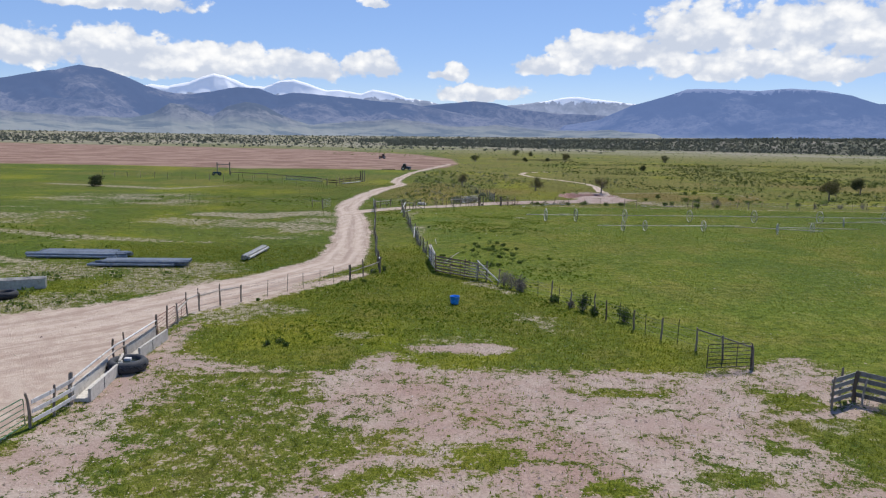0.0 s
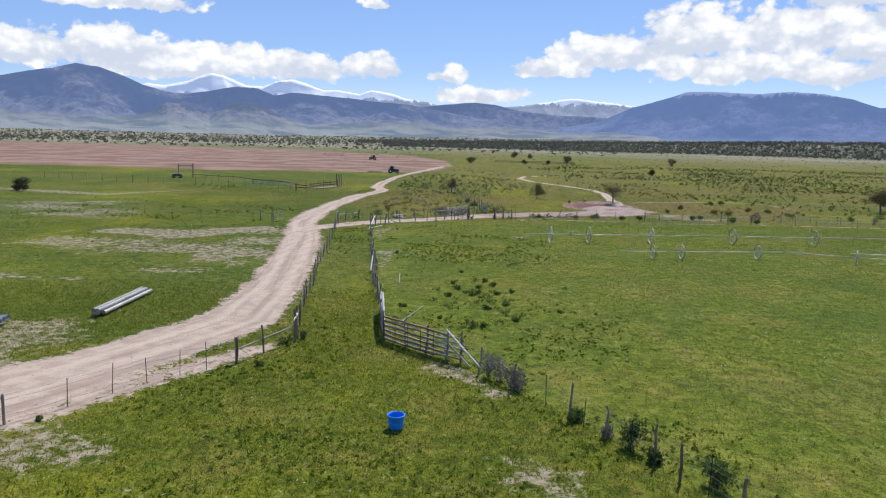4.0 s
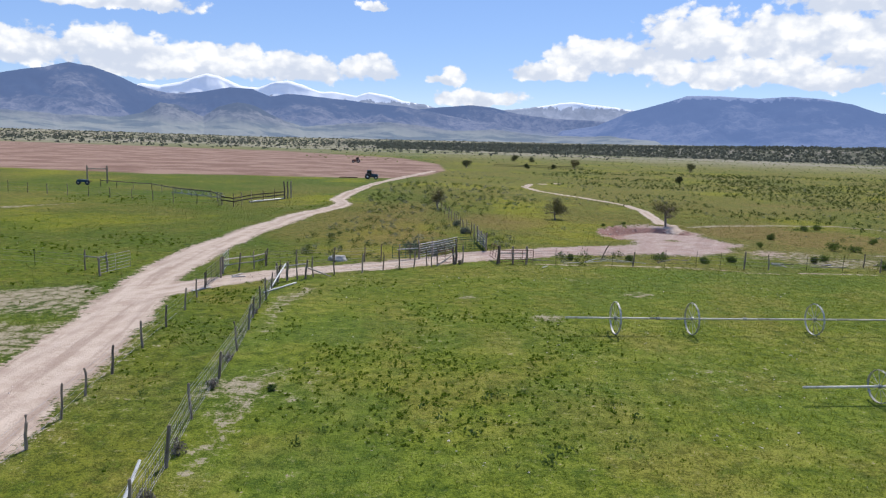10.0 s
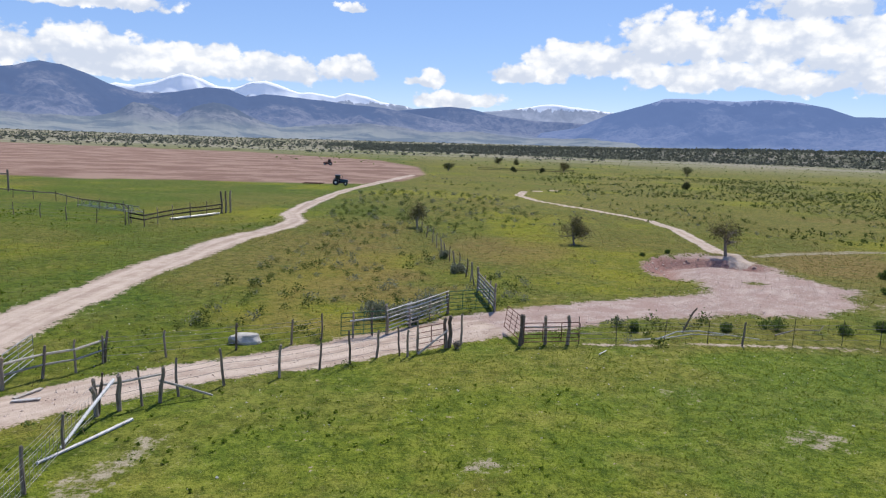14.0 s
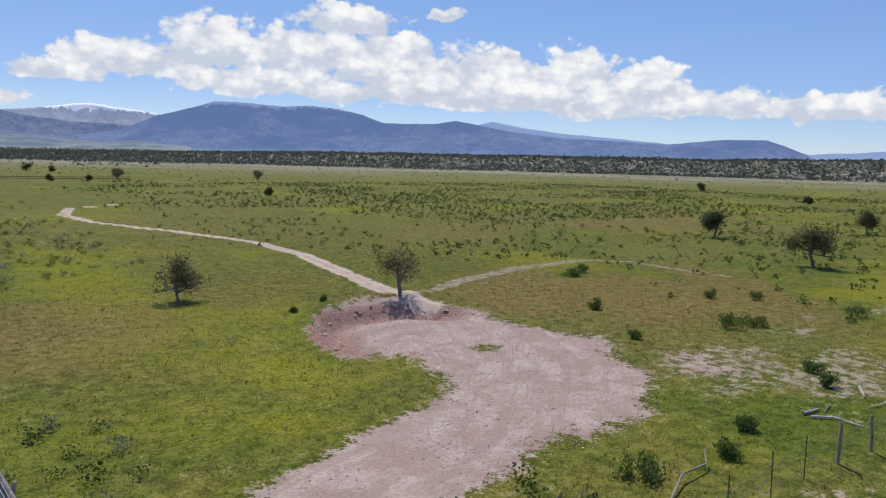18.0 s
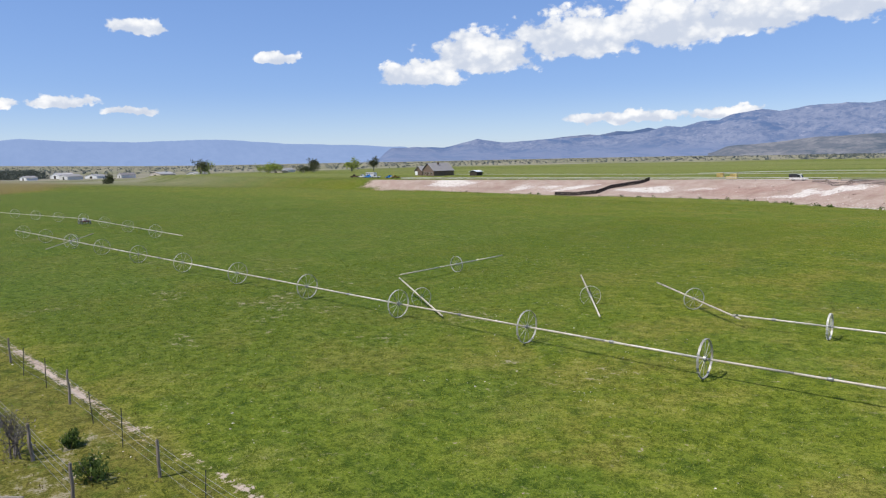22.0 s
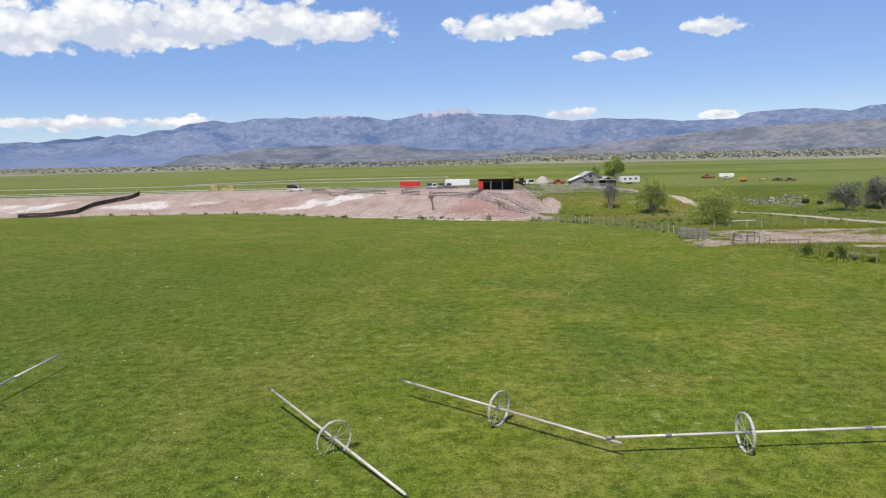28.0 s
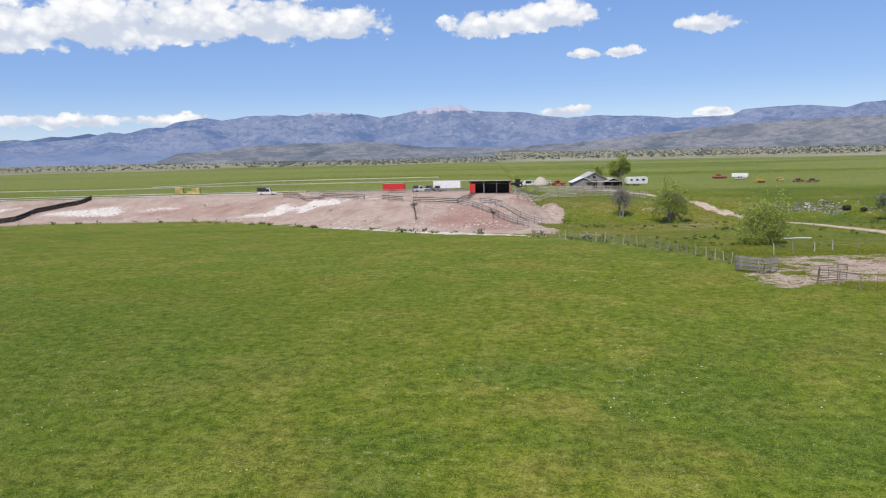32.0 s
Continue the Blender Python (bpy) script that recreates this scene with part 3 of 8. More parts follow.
def tints(x, y):
    """Pink pit gravel, red cut banks, wooded bench, brown weed flats."""
    n1, n2 = vnoise(x, y, 4, 51), vnoise(x, y, 15, 52)
    pad = np.maximum(smooth(-inside(x, y, PAD), -2.0, 0.5), smooth(-line_dist(x, y, LANE), -1.5, 0.3))
    red = smooth(3.4 - line_dist(x, y, CUT) + (n1 - 0.5) * 3.0, 0, 3.0) * smooth(-inside(x, y, BOWL), -1.0, 0.1)
    red = np.maximum(red, smooth(-inside(x, y, [(40, -24), (50, -30), (58, -44), (52, -58), (44, -50), (38, -34)]) + (n1 - 0.5) * 4, -2, 3) * 0.8)
    red = np.maximum(red, smooth(1 - np.hypot((x - 36.5) / 7, (y + 64) / 12) + (n1 - 0.5) * 0.6, 0.1, 0.5) * 0.8)
    red = np.maximum(red, smooth(1 - np.hypot((x - 122) / 26, (y + 93) / 9) + (n2 - 0.5), 0.1, 0.8) * 0.5)
    red = np.maximum(red, smooth(-inside(x, y, BLUSH) + (n1 - 0.5) * 3, -1.6, 1.8) * 0.34)
    r = np.hypot(x - 20, y - 110)
    a = np.degrees(np.arctan2(x - 20, y - 110))
    bench = smooth(r, 940, 1010) * smooth(2600 - r, 0, 500) * smooth(a, -12, 0) * smooth(108 - a, 0, 8)
    brown = smooth(1 - np.hypot((x - 55) / 22, (y - 156) / 15) + (n1 - 0.5) * 0.9 + (n2 - 0.5) * 1.2, 0.05, 0.6) * 0.9
    brown = np.maximum(brown, smooth(1 - np.hypot((x - 14) / 9, (y - 158) / 22) + (n1 - 0.5) * 0.8 + (n2 - 0.5) * 1.4, 0.2, 0.9) * 0.7)
    brown = np.maximum(brown, smooth(1 - np.hypot((x - 1) / 9, (y - 145) / 16) + (n1 - 0.5) * 1.2 + (n2 - 0.5) * 1.2, 0.2, 0.9) * 0.8)
    brown = np.maximum(brown, smooth(1 - np.hypot((x + 4) / 13, (y - 156) / 26) + (n1 - 0.5) * 1.0 + (n2 - 0.5) * 1.6, 0.0, 0.7) * 0.55)
    brown = np.maximum(brown, smooth(1 - np.hypot((x - 120) / 60, (y - 205) / 22) + (n1 - 0.5) * 0.6 + (n2 - 0.5) * 1.2, 0.1, 0.8) * 0.6)
    brown = np.maximum(brown, smooth(-inside(x, y, [(300, 126), (312, 131), (635, 136), (990, 0), (670, -65), (353, 56)]) + (n2 - 0.5) * 30, -8, 14) * 0.9)
    return pad, red, bench, brown


ground_mesh = fast_mesh("ground", np.stack([GX, GY, GZ], -1).reshape(-1, 3), quads)
run4 = np.stack([v.ravel() for v in lane_run(GX, GY)], -1).astype(np.float32)
ground_mesh.attributes.new("lane_run", "FLOAT_COLOR", "POINT").data.foreach_set("color", run4.ravel())
zs = [np.clip(v, 0, 1).ravel().astype(np.float32) for v in zones(GX, GY)]
zs += [np.clip(v, 0, 1).ravel().astype(np.float32) for v in marks(GX, GY)]
zs += [np.clip(v, 0, 1).ravel().astype(np.float32) for v in tints(GX, GY)]
for name, group4 in (("cover_a", zs[:4]), ("cover_b", zs[4:8]), ("cover_c", zs[8:12]), ("cover_d", zs[12:])):
    at = ground_mesh.attributes.new(name, "FLOAT_COLOR", "POINT")
    at.data.foreach_set("color", np.stack(group4, -1).ravel())

m_ground, t = material("ground")
pos = t.n("ShaderNodeNewGeometry")


def rgba(t, name):
    made = t.t.nodes.new("ShaderNodeAttribute")
    made.attribute_name = name
    sep = t.t.nodes.new("ShaderNodeSeparateColor")
    t.t.links.new(made.outputs[0], sep.inputs[0])
    return sep.outputs[0], sep.outputs[1], sep.outputs[2], made.outputs[3]


c_road, c_dirt, c_pale, c_plow = rgba(t, "cover_a")
c_past, c_dry, c_bloom, c_sage = rgba(t, "cover_b")
c_rut, c_chalk, c_rows, c_ridge = rgba(t, "cover_c")
c_pad, c_red, c_bench, c_brown = rgba(t, "cover_d")
across, along, c_stripe, c_deep_turf = rgba(t, "lane_run")
tuft = t.noise(7.0, 3.0, 0.65, pos)
blades = t.noise(20.0, 2.0, 0.6, pos)
clump = t.noise(1.5, 5.0, 0.66, pos)
patch = t.noise(0.26, 7.0, 0.66, pos)
broad = t.noise(0.045, 5.0, 0.6, pos)
mixn = t.math("ADD", t.math("ADD", t.math("MULTIPLY", tuft, 0.34), t.math("MULTIPLY", clump, 0.40)), t.math("MULTIPLY", blades, 0.26))
grain = t.step(mixn, 0.41, 0.59)
seedy = t.step(t.math("ADD", t.math("MULTIPLY", blades, 0.5), t.math("MULTIPLY", patch, 0.5)), 0.535, 0.61)
deep = t.mix(grain, (0.018, 0.046, 0.004), (0.088, 0.142, 0.014))
# rough pasture and range
rest = t.math("SUBTRACT", 1.0, t.math("MINIMUM", t.math("ADD", t.math("MULTIPLY", c_brown, 0.9), t.math("MULTIPLY", c_dry, 0.6)), 1.0))
wild = t.mix(grain, (0.046, 0.066, 0.006), (0.168, 0.190, 0.016))
wild = t.mix(t.math("MULTIPLY", t.step(patch, 0.47, 0.61), 0.60), wild, t.mix(grain, (0.092, 0.084, 0.012), (0.250, 0.220, 0.038)))
wild = t.mix(t.math("MULTIPLY", t.step(broad, 0.48, 0.58), 0.50), wild, t.mix(grain, (0.036, 0.070, 0.006), (0.135, 0.186, 0.014)))
wild = t.mix(t.math("MULTIPLY", t.math("MULTIPLY", c_deep_turf, rest), 0.62), wild, deep)
olive = t.mix(grain, (0.090, 0.074, 0.016), (0.275, 0.212, 0.064))
wild = t.mix(t.math("MULTIPLY", c_dry, 0.70), wild, olive)
gold = t.mix(t.step(tuft, 0.40, 0.60), (0.125, 0.145, 0.006), (0.330, 0.310, 0.012))
wild = t.mix(t.math("MULTIPLY", c_bloom, 0.62), wild, gold)
wild = t.mix(t.math("MULTIPLY", c_brown, 0.80), wild, t.mix(grain, (0.115, 0.076, 0.022), (0.285, 0.192, 0.072)))
wild = t.mix(t.math("MULTIPLY", seedy, 0.16), wild, (0.32, 0.28, 0.11))
# mown pasture
mown = t.mix(grain, (0.054, 0.080, 0.006), (0.190, 0.222, 0.022))
mown = t.mix(t.math("MULTIPLY", t.step(patch, 0.48, 0.62), 0.60), mown, t.mix(grain, (0.108, 0.116, 0.010), (0.285, 0.282, 0.045)))
mown = t.mix(t.math("MULTIPLY", t.step(broad, 0.47, 0.57), 0.55), mown, t.mix(grain, (0.042, 0.080, 0.007), (0.155, 0.212, 0.022)))
worn_turf = t.noise(0.13, 4.0, 0.62, t.vmath("ADD", pos, (31.0, 17.0, 0.0)))
mown = t.mix(t.math("MULTIPLY", t.step(worn_turf, 0.48, 0.62), 0.62), mown, t.mix(grain, (0.100, 0.092, 0.014), (0.280, 0.250, 0.052)))
mown = t.mix(t.math("MULTIPLY", c_deep_turf, 0.62), mown, t.mix(grain, (0.030, 0.062, 0.006), (0.112, 0.165, 0.022)))
mown = t.mix(t.math("MULTIPLY", c_stripe, 0.60), mown, (0.205, 0.220, 0.066))
mown = t.mix(t.math("MULTIPLY", seedy, 0.18), mown, (0.36, 0.34, 0.12))
green = t.mix(c_past, wild, mown)
clots = t.math("ADD", t.math("MULTIPLY", t.noise(0.85, 6.0, 0.70, t.vmath("ADD", pos, (7.0, 3.0, 0.0))), 0.75), t.math("MULTIPLY", tuft, 0.25))
green = t.mix(t.math("MULTIPLY", t.step(clots, 0.525, 0.60), 0.55), green, t.mix(grain, (0.020, 0.048, 0.004), (0.082, 0.132, 0.012)))
scrub = t.mix(t.step(t.noise(0.09, 6.0, 0.75, pos), 0.44, 0.56), (0.255, 0.245, 0.130), (0.125, 0.135, 0.068))
scrub = t.mix(t.math("MULTIPLY", t.step(t.noise(0.006, 5.0, 0.6, pos), 0.40, 0.56), 0.8), scrub, (0.30, 0.265, 0.20))
green = t.mix(c_sage, green, scrub)
stony = t.mix(t.step(t.noise(0.035, 7.0, 0.75, pos), 0.47, 0.60), (0.095, 0.102, 0.068), (0.28, 0.255, 0.21))
green = t.mix(t.math("MULTIPLY", c_bench, 0.92), green, stony)
straw = t.math("MULTIPLY", t.step(t.noise(2.2, 8.0, 0.78, pos), 0.57, 0.66), 0.50)
green = t.mix(straw, green, (0.32, 0.29, 0.15))
# bare soils, broken up by tufts along their edges
speck = t.step(t.noise(6.0, 8.0, 0.75, pos), 0.44, 0.60)
soil = t.mix(t.step(t.noise(0.30, 7.0, 0.70, pos), 0.40, 0.60), (0.400, 0.290, 0.238), (0.465, 0.370, 0.300))
soil = t.mix(t.math("MULTIPLY", speck, 0.45), soil, (0.245, 0.172, 0.135))
soil = t.mix(t.math("MULTIPLY", t.step(t.noise(9.0, 6.0, 0.80, pos), 0.56, 0.68), 0.55), soil, (0.44, 0.365, 0.31))
pink = t.mix(t.step(t.noise(0.5, 7.0, 0.7, pos), 0.40, 0.60), (0.400, 0.282, 0.235), (0.520, 0.415, 0.350))
pink = t.mix(t.math("MULTIPLY", speck, 0.50), pink, (0.270, 0.180, 0.148))
ruts = t.n("ShaderNodeCombineXYZ", {0: across, 1: t.math("MULTIPLY", along, 0.05), 2: 0.0})
streak = t.step(t.noise(1.5, 5.0, 0.62, ruts), 0.46, 0.60)
pink = t.mix(t.math("MULTIPLY", streak, 0.58), pink, (0.345, 0.252, 0.208))
soil = t.mix(c_pad, soil, pink)
ruddy = t.mix(speck, (0.370, 0.190, 0.150), (0.195, 0.095, 0.072))
soil = t.mix(t.math("MULTIPLY", c_red, 0.80), soil, ruddy)
crust = t.mix(t.step(clump, 0.40, 0.60), (0.22, 0.18, 0.105), (0.385, 0.325, 0.235))
crust = t.mix(t.math("MULTIPLY", t.step(tuft, 0.48, 0.6), 0.6), crust, (0.165, 0.165, 0.065))
gravel = t.mix(t.step(t.noise(0.8, 7.0, 0.7, pos), 0.40, 0.60), (0.440, 0.335, 0.262), (0.545, 0.440, 0.350))
gravel = t.mix(t.math("MULTIPLY", streak, 0.62), gravel, (0.335, 0.245, 0.190))
gravel = t.mix(t.math("MULTIPLY", t.step(t.noise(8.0, 7.0, 0.80, pos), 0.50, 0.64), 0.36), gravel, (0.30, 0.222, 0.172))
tilled = t.mix(t.step(t.noise(0.05, 6.0, 0.7, pos), 0.42, 0.58), (0.215, 0.128, 0.095), (0.330, 0.220, 0.165))


def broken(cov, width, wobble):
    return t.step(t.math("ADD", cov, t.math("MULTIPLY", t.math("SUBTRACT", wobble, 0.5), width)), 0.38, 0.62)


edgy = t.math("ADD", t.math("MULTIPLY", clump, 0.6), t.math("MULTIPLY", tuft, 0.4))
c = t.mix(broken(c_pale, 3.6, edgy), green, crust)
c = t.mix(broken(c_dirt, 3.4, edgy), c, soil)
c = t.mix(t.math("MULTIPLY", c_ridge, 0.5), c, (0.24, 0.150, 0.112))
c = t.mix(broken(c_chalk, 2.2, edgy), c, t.mix(t.step(clump, 0.42, 0.58), (0.52, 0.455, 0.39), (0.70, 0.65, 0.59)))
tilled = t.mix(t.math("MULTIPLY", c_rows, 0.40), tilled, (0.16, 0.085, 0.06))
c = t.mix(c_plow, c, tilled)
gravel = t.mix(t.math("MULTIPLY", c_rut, 0.6), gravel, (0.62, 0.51, 0.415))
c = t.mix(broken(c_road, 2.6, edgy), c, gravel)
relief = t.math("ADD", t.math("MULTIPLY", tuft, 0.6), t.math("MULTIPLY", blades, 0.4))
finish(t, c, 0.95, relief, 0.10, spec=0.1, matt=0.2)
ground_mesh.materials.append(m_ground)
ground = tagged(new("ground", ground_mesh), "green ranch pasture and rangeland with gravel roads and bare dirt", "ground", kind="structure")


# ---- far ranges ----
def rock(name, dark, light, haze_tint, share, woods=None, foot=None, caps=(), timber=(0.0, 300.0), stain=None):
    """Far hillside: rock ribs, woods that thicken with height, pale scrub at the foot, with blue haze mixed in as a
    glow.
    """
    m, t = material(name)
    pos = t.n("ShaderNodeNewGeometry")
    z = t.node("ShaderNodeSeparateXYZ", {0: pos}).outputs[2]
    a = t.noise(0.0035, 8.0, 0.62, pos)
    b = t.noise(0.016, 7.0, 0.70, pos)
    ribs = t.noise(0.020, 6.0, 0.62, t.scaled(pos, (1.0, 1.0, 0.30)), distortion=0.6)
    f = t.math("ADD", t.math("MULTIPLY", a, 0.35), t.math("ADD", t.math("MULTIPLY", b, 0.25), t.math("MULTIPLY", ribs, 0.40)))
    c = t.mix(t.step(f, 0.42, 0.58), dark, light)
    if stain:
        c = t.mix(t.math("MULTIPLY", t.step(t.noise(0.030, 6.0, 0.75, t.scaled(pos, (1.0, 1.0, 0.5))), 0.56, 0.64), 0.8), c, stain)
    if woods:
        up = t.math("MULTIPLY", t.step(z, *timber), 0.16)
        stand = t.math("ADD", t.noise(0.0028, 7.0, 0.66, t.vmath("ADD", pos, (900.0, 0.0, 0.0))), up)
        stand = t.math("ADD", stand, t.math("MULTIPLY", t.math("SUBTRACT", ribs, 0.5), 0.30))
        c = t.mix(t.math("MULTIPLY", t.step(stand, 0.53, 0.62), 0.92), c, woods)
        c = t.mix(t.math("MULTIPLY", t.step(t.noise(0.045, 4.0, 0.7, pos), 0.53, 0.60), 0.5), c, woods)
    if foot is not None:
        low_z = t.math("ADD", z, t.math("MULTIPLY", t.math("SUBTRACT", a, 0.5), 130.0))
        belts = t.step(t.noise(0.010, 6.0, 0.66, t.scaled(pos, (0.35, 1.0, 2.0))), 0.45, 0.58)
        c = t.mix(t.step(low_z, foot[1], foot[0]), c, t.mix(belts, foot[2], foot[3]))
    for line, soft, colour in caps:
        jag = t.math("ADD", t.math("MULTIPLY", t.math("SUBTRACT", ribs, 0.5), soft * 5), t.math("MULTIPLY", t.math("SUBTRACT", a, 0.5), soft * 2))
        c = t.mix(t.step(t.math("ADD", z, jag), line, line + soft * 0.4), c, colour)
    # distance haze painted on: an even blue emission mixed over the rock
    haze = t.n("ShaderNodeEmission", {0: (*haze_tint, 1), 1: 1.0})
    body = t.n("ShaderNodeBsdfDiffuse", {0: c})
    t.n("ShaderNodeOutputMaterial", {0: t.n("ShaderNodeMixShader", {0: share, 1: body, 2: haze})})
    return m


HUB = (22.0, 110.0, 11.0)


def mountain_range(name, label, profile, r0, r1, mat, seed, rough=0.10, base=0.0, spurs=1.0):
    """A ridge that stands round the valley: headings and heights of its skyline in degrees, foot and crest distances."""
    a0, a1 = profile[0][0], profile[-1][0]
    na, ns = int((a1 - a0) / 0.085), 56
    A = np.linspace(a0, a1, na)
    E = np.interp(A, [p[0] for p in profile], [p[1] for p in profile])
    E = E + (vnoise(A, A * 0, 1.3, seed, 4) - 0.5) * rough * 2
    fade = smooth(A, a0, a0 + 1.5) * smooth(-A, -a1, -a1 + 1.5)
    E = base + (E - base) * fade
    S = np.linspace(0, 1.25, ns)
    AA, SS = np.meshgrid(A, S)
    EE = np.broadcast_to(E, AA.shape)
    u = np.minimum(SS, 1)
    R = r0 + (r1 - r0) * SS
    X = HUB[0] + R * np.sin(np.radians(AA))
    Y = HUB[1] + R * np.cos(np.radians(AA))
    bx = (vnoise(X, Y, 300, seed + 30, 3) - 0.5) * 260
    ridge = np.clip(1 - np.abs(vnoise(X + bx, Y - bx, 420, seed + 40, 4) - 0.5) * 3.4, 0, 1)
    gully = np.clip(1 - np.abs(vnoise(X - bx * 0.5, Y + bx * 0.5, 150, seed + 55, 3) - 0.5) * 3.2, 0, 1)
    ridge = ridge * 0.68 + gully * 0.32
    shape = u ** 1.25 * (1 - 0.70 * spurs * (1 - u) ** 0.6 * (1 - ridge))
    shape = np.where(SS > 1, 1 - (SS - 1) * 1.6, shape)
    crest = r1 * np.tan(np.radians(EE)) + HUB[2]
    foot = -30.0
    Zs = foot + (crest - foot) * shape
    # keep the slope in front below the line of sight to the crest
    X = HUB[0] + R * np.sin(np.radians(AA))
    Y = HUB[1] + R * np.cos(np.radians(AA))
    Zs = Zs + (vnoise(X, Y, 120, seed + 70, 4) - 0.5) * 30 * spurs * u * (1 - u) * 2
    i = np.arange(na * ns).reshape(ns, na)
    f = np.stack([i[:-1, :-1], i[:-1, 1:], i[1:, 1:], i[1:, :-1]], -1).reshape(-1, 4)
    me = fast_mesh(name, np.stack([X, Y, Zs], -1).reshape(-1, 3), f[:, ::-1])
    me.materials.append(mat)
    return tagged(new(name, me), label, "mountains", kind="structure")


FRONT = [(-44, 2.6), (-36, 3.3), (-32.8, 3.6), (-30.8, 4.1), (-29.4, 4.35), (-29.0, 4.5), (-27.9, 4.8), (-26.5, 4.65), (-25.0, 4.15), (-23.6, 3.55), (-21.9, 3.1), (-20.3, 3.05), (-18.8, 3.3), (-16.9, 3.7),
         (-15.2, 3.65), (-13.9, 3.15), (-12.6, 3.4), (-10.8, 3.32), (-8.1, 3.15), (-6.3, 2.95), (-3.5, 2.8), (-1.2, 2.45), (1.6, 1.92), (3.9, 1.55), (5.8, 1.25), (9.0, 0.88), (13.8, 0.7), (18, 0.5)]
SNOW = [(-25, 3.0), (-23.1, 3.65), (-21.8, 3.6), (-20.3, 3.95), (-19.3, 4.4), (-18.5, 4.65), (-17.8, 4.5), (-17.2, 4.3), (-16.0, 3.85), (-14.7, 3.8), (-13.8, 4.2), (-12.5, 4.42), (-11.4, 4.12), (-10.0, 3.68), (-8.9, 3.72),
        (-7.1, 3.45), (-6.2, 3.8), (-4.8, 3.64), (-3.5, 3.22), (-1.6, 3.0), (-0.2, 2.6), (2.1, 2.6), (3.9, 2.6), (5.1, 2.8), (6.7, 2.95), (8.5, 3.27), (10.3, 3.5), (12.0, 3.3), (14.7, 3.0), (18, 2.4)]
MIDDLE = [(-6, 1.6), (-3.0, 2.5), (-0.2, 2.85), (2.1, 3.05), (3.9, 2.88), (5.8, 2.48), (8.0, 2.2), (11, 2.1), (14, 2.0), (17, 1.4)]
MESA = [(8, 1.0), (12.1, 1.7), (14.6, 2.85), (17.1, 3.55), (18.7, 4.1), (21, 4.1), (23.8, 3.95), (26, 4.1), (28, 3.9), (29.8, 3.55), (31.6, 2.95), (33.4, 2.94), (35.6, 2.96), (37.4, 3.27),
        (39.2, 2.97), (42, 2.5), (46, 2.1), (51, 1.9), (53.9, 1.8), (58.3, 2.2), (60.9, 2.2), (62.1, 1.8), (63.4, 1.26), (65, 0.9)]
BACK = [(37, 2.6), (39.2, 3.0), (40.3, 3.26), (42.2, 2.95), (45.7, 2.47), (51, 2.1), (56, 1.6), (63.7, 1.2), (69, 1.5), (71.4, 1.3), (74.7, 1.2), (78, 1.45), (80.4, 1.5), (84, 1.35), (86.6, 1.35),
        (89.4, 1.56), (92.1, 1.5), (94.4, 1.6), (96.6, 1.4), (99.1, 1.45), (101.1, 1.85), (102.8, 1.95), (106.7, 1.75), (110.8, 1.7), (115.8, 1.85), (118, 1.7), (121, 1.45), (127.3, 1.2), (132, 0.9)]
SOUTH = [(128, 1.0), (133.6, 0.9), (136.4, 1.5), (138.2, 1.2), (140, 1.3), (143.9, 1.45), (147.3, 1.5), (149.7, 1.75), (151.0, 2.1), (152.1, 2.05), (153.7, 2.42), (154.8, 2.45), (155.6, 2.78), (157.7, 3.15), (158.9, 2.92),
         (160.6, 3.22), (163.2, 3.32), (164.5, 3.22), (166.4, 3.47), (169.3, 3.3), (171.1, 2.98), (172.2, 3.12), (173.0, 3.3), (173.8, 3.55), (174.4, 3.5), (175.2, 3.7), (175.7, 3.62), (176.5, 3.88), (177.0, 3.78), (177.4, 3.85),
         (178.1, 3.44), (179.7, 3.3), (182.4, 3.15), (184.2, 2.83), (185.9, 2.6), (188.1, 2.75), (189.8, 2.65), (191.9, 2.58), (194, 2.38), (196.4, 2.33), (198, 2.43), (198.7, 2.8), (201, 2.9), (203.2, 2.84), (205.3, 2.6),
         (206.3, 2.83), (207.5, 2.95), (214, 3.1), (224, 2.4)]
RIDGE = [(136, 0.9), (141, 1.3), (143.9, 1.58), (145.2, 1.65), (145.9, 1.56), (147.3, 1.86), (148.4, 1.82), (149.7, 2.01), (151.5, 1.7), (155, 1.2)]
HILLS = [(154, 0.4), (158.7, 0.7), (161.6, 1.0), (165.6, 1.1), (169.1, 1.12), (171.8, 1.0), (174.5, 0.6), (180.0, 0.45), (185.4, 0.62), (189.7, 0.95), (193.9, 1.35), (197.9, 1.68), (201.7, 1.86), (205.2, 1.95), (208, 1.95), (216, 1.9), (228, 1.4)]
WEST = [(208, 2.4), (230, 2.0), (255, 2.6), (285, 2.2), (305, 2.8), (320, 2.5)]
FOOTHILLS = [(-40, 1.1), (-33, 1.4), (-28, 1.15), (-24.8, 1.1), (-23.3, 1.5), (-22.1, 2.3), (-20.9, 2.2), (-19, 1.35), (-17.9, 2.15), (-16.5, 2.6), (-15.2, 2.4), (-13.6, 1.6), (-11.4, 0.85), (-8, 1.3), (-4, 1.5), (0, 1.0), (4, 1.15), (8, 0.8), (13, 0.9), (18, 0.5)]
# haze glow and its share follow the rock colours, which lean blue as well
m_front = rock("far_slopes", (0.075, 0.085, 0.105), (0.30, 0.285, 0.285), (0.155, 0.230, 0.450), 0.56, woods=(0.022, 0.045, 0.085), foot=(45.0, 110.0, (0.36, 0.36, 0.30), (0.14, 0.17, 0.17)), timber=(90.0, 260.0))
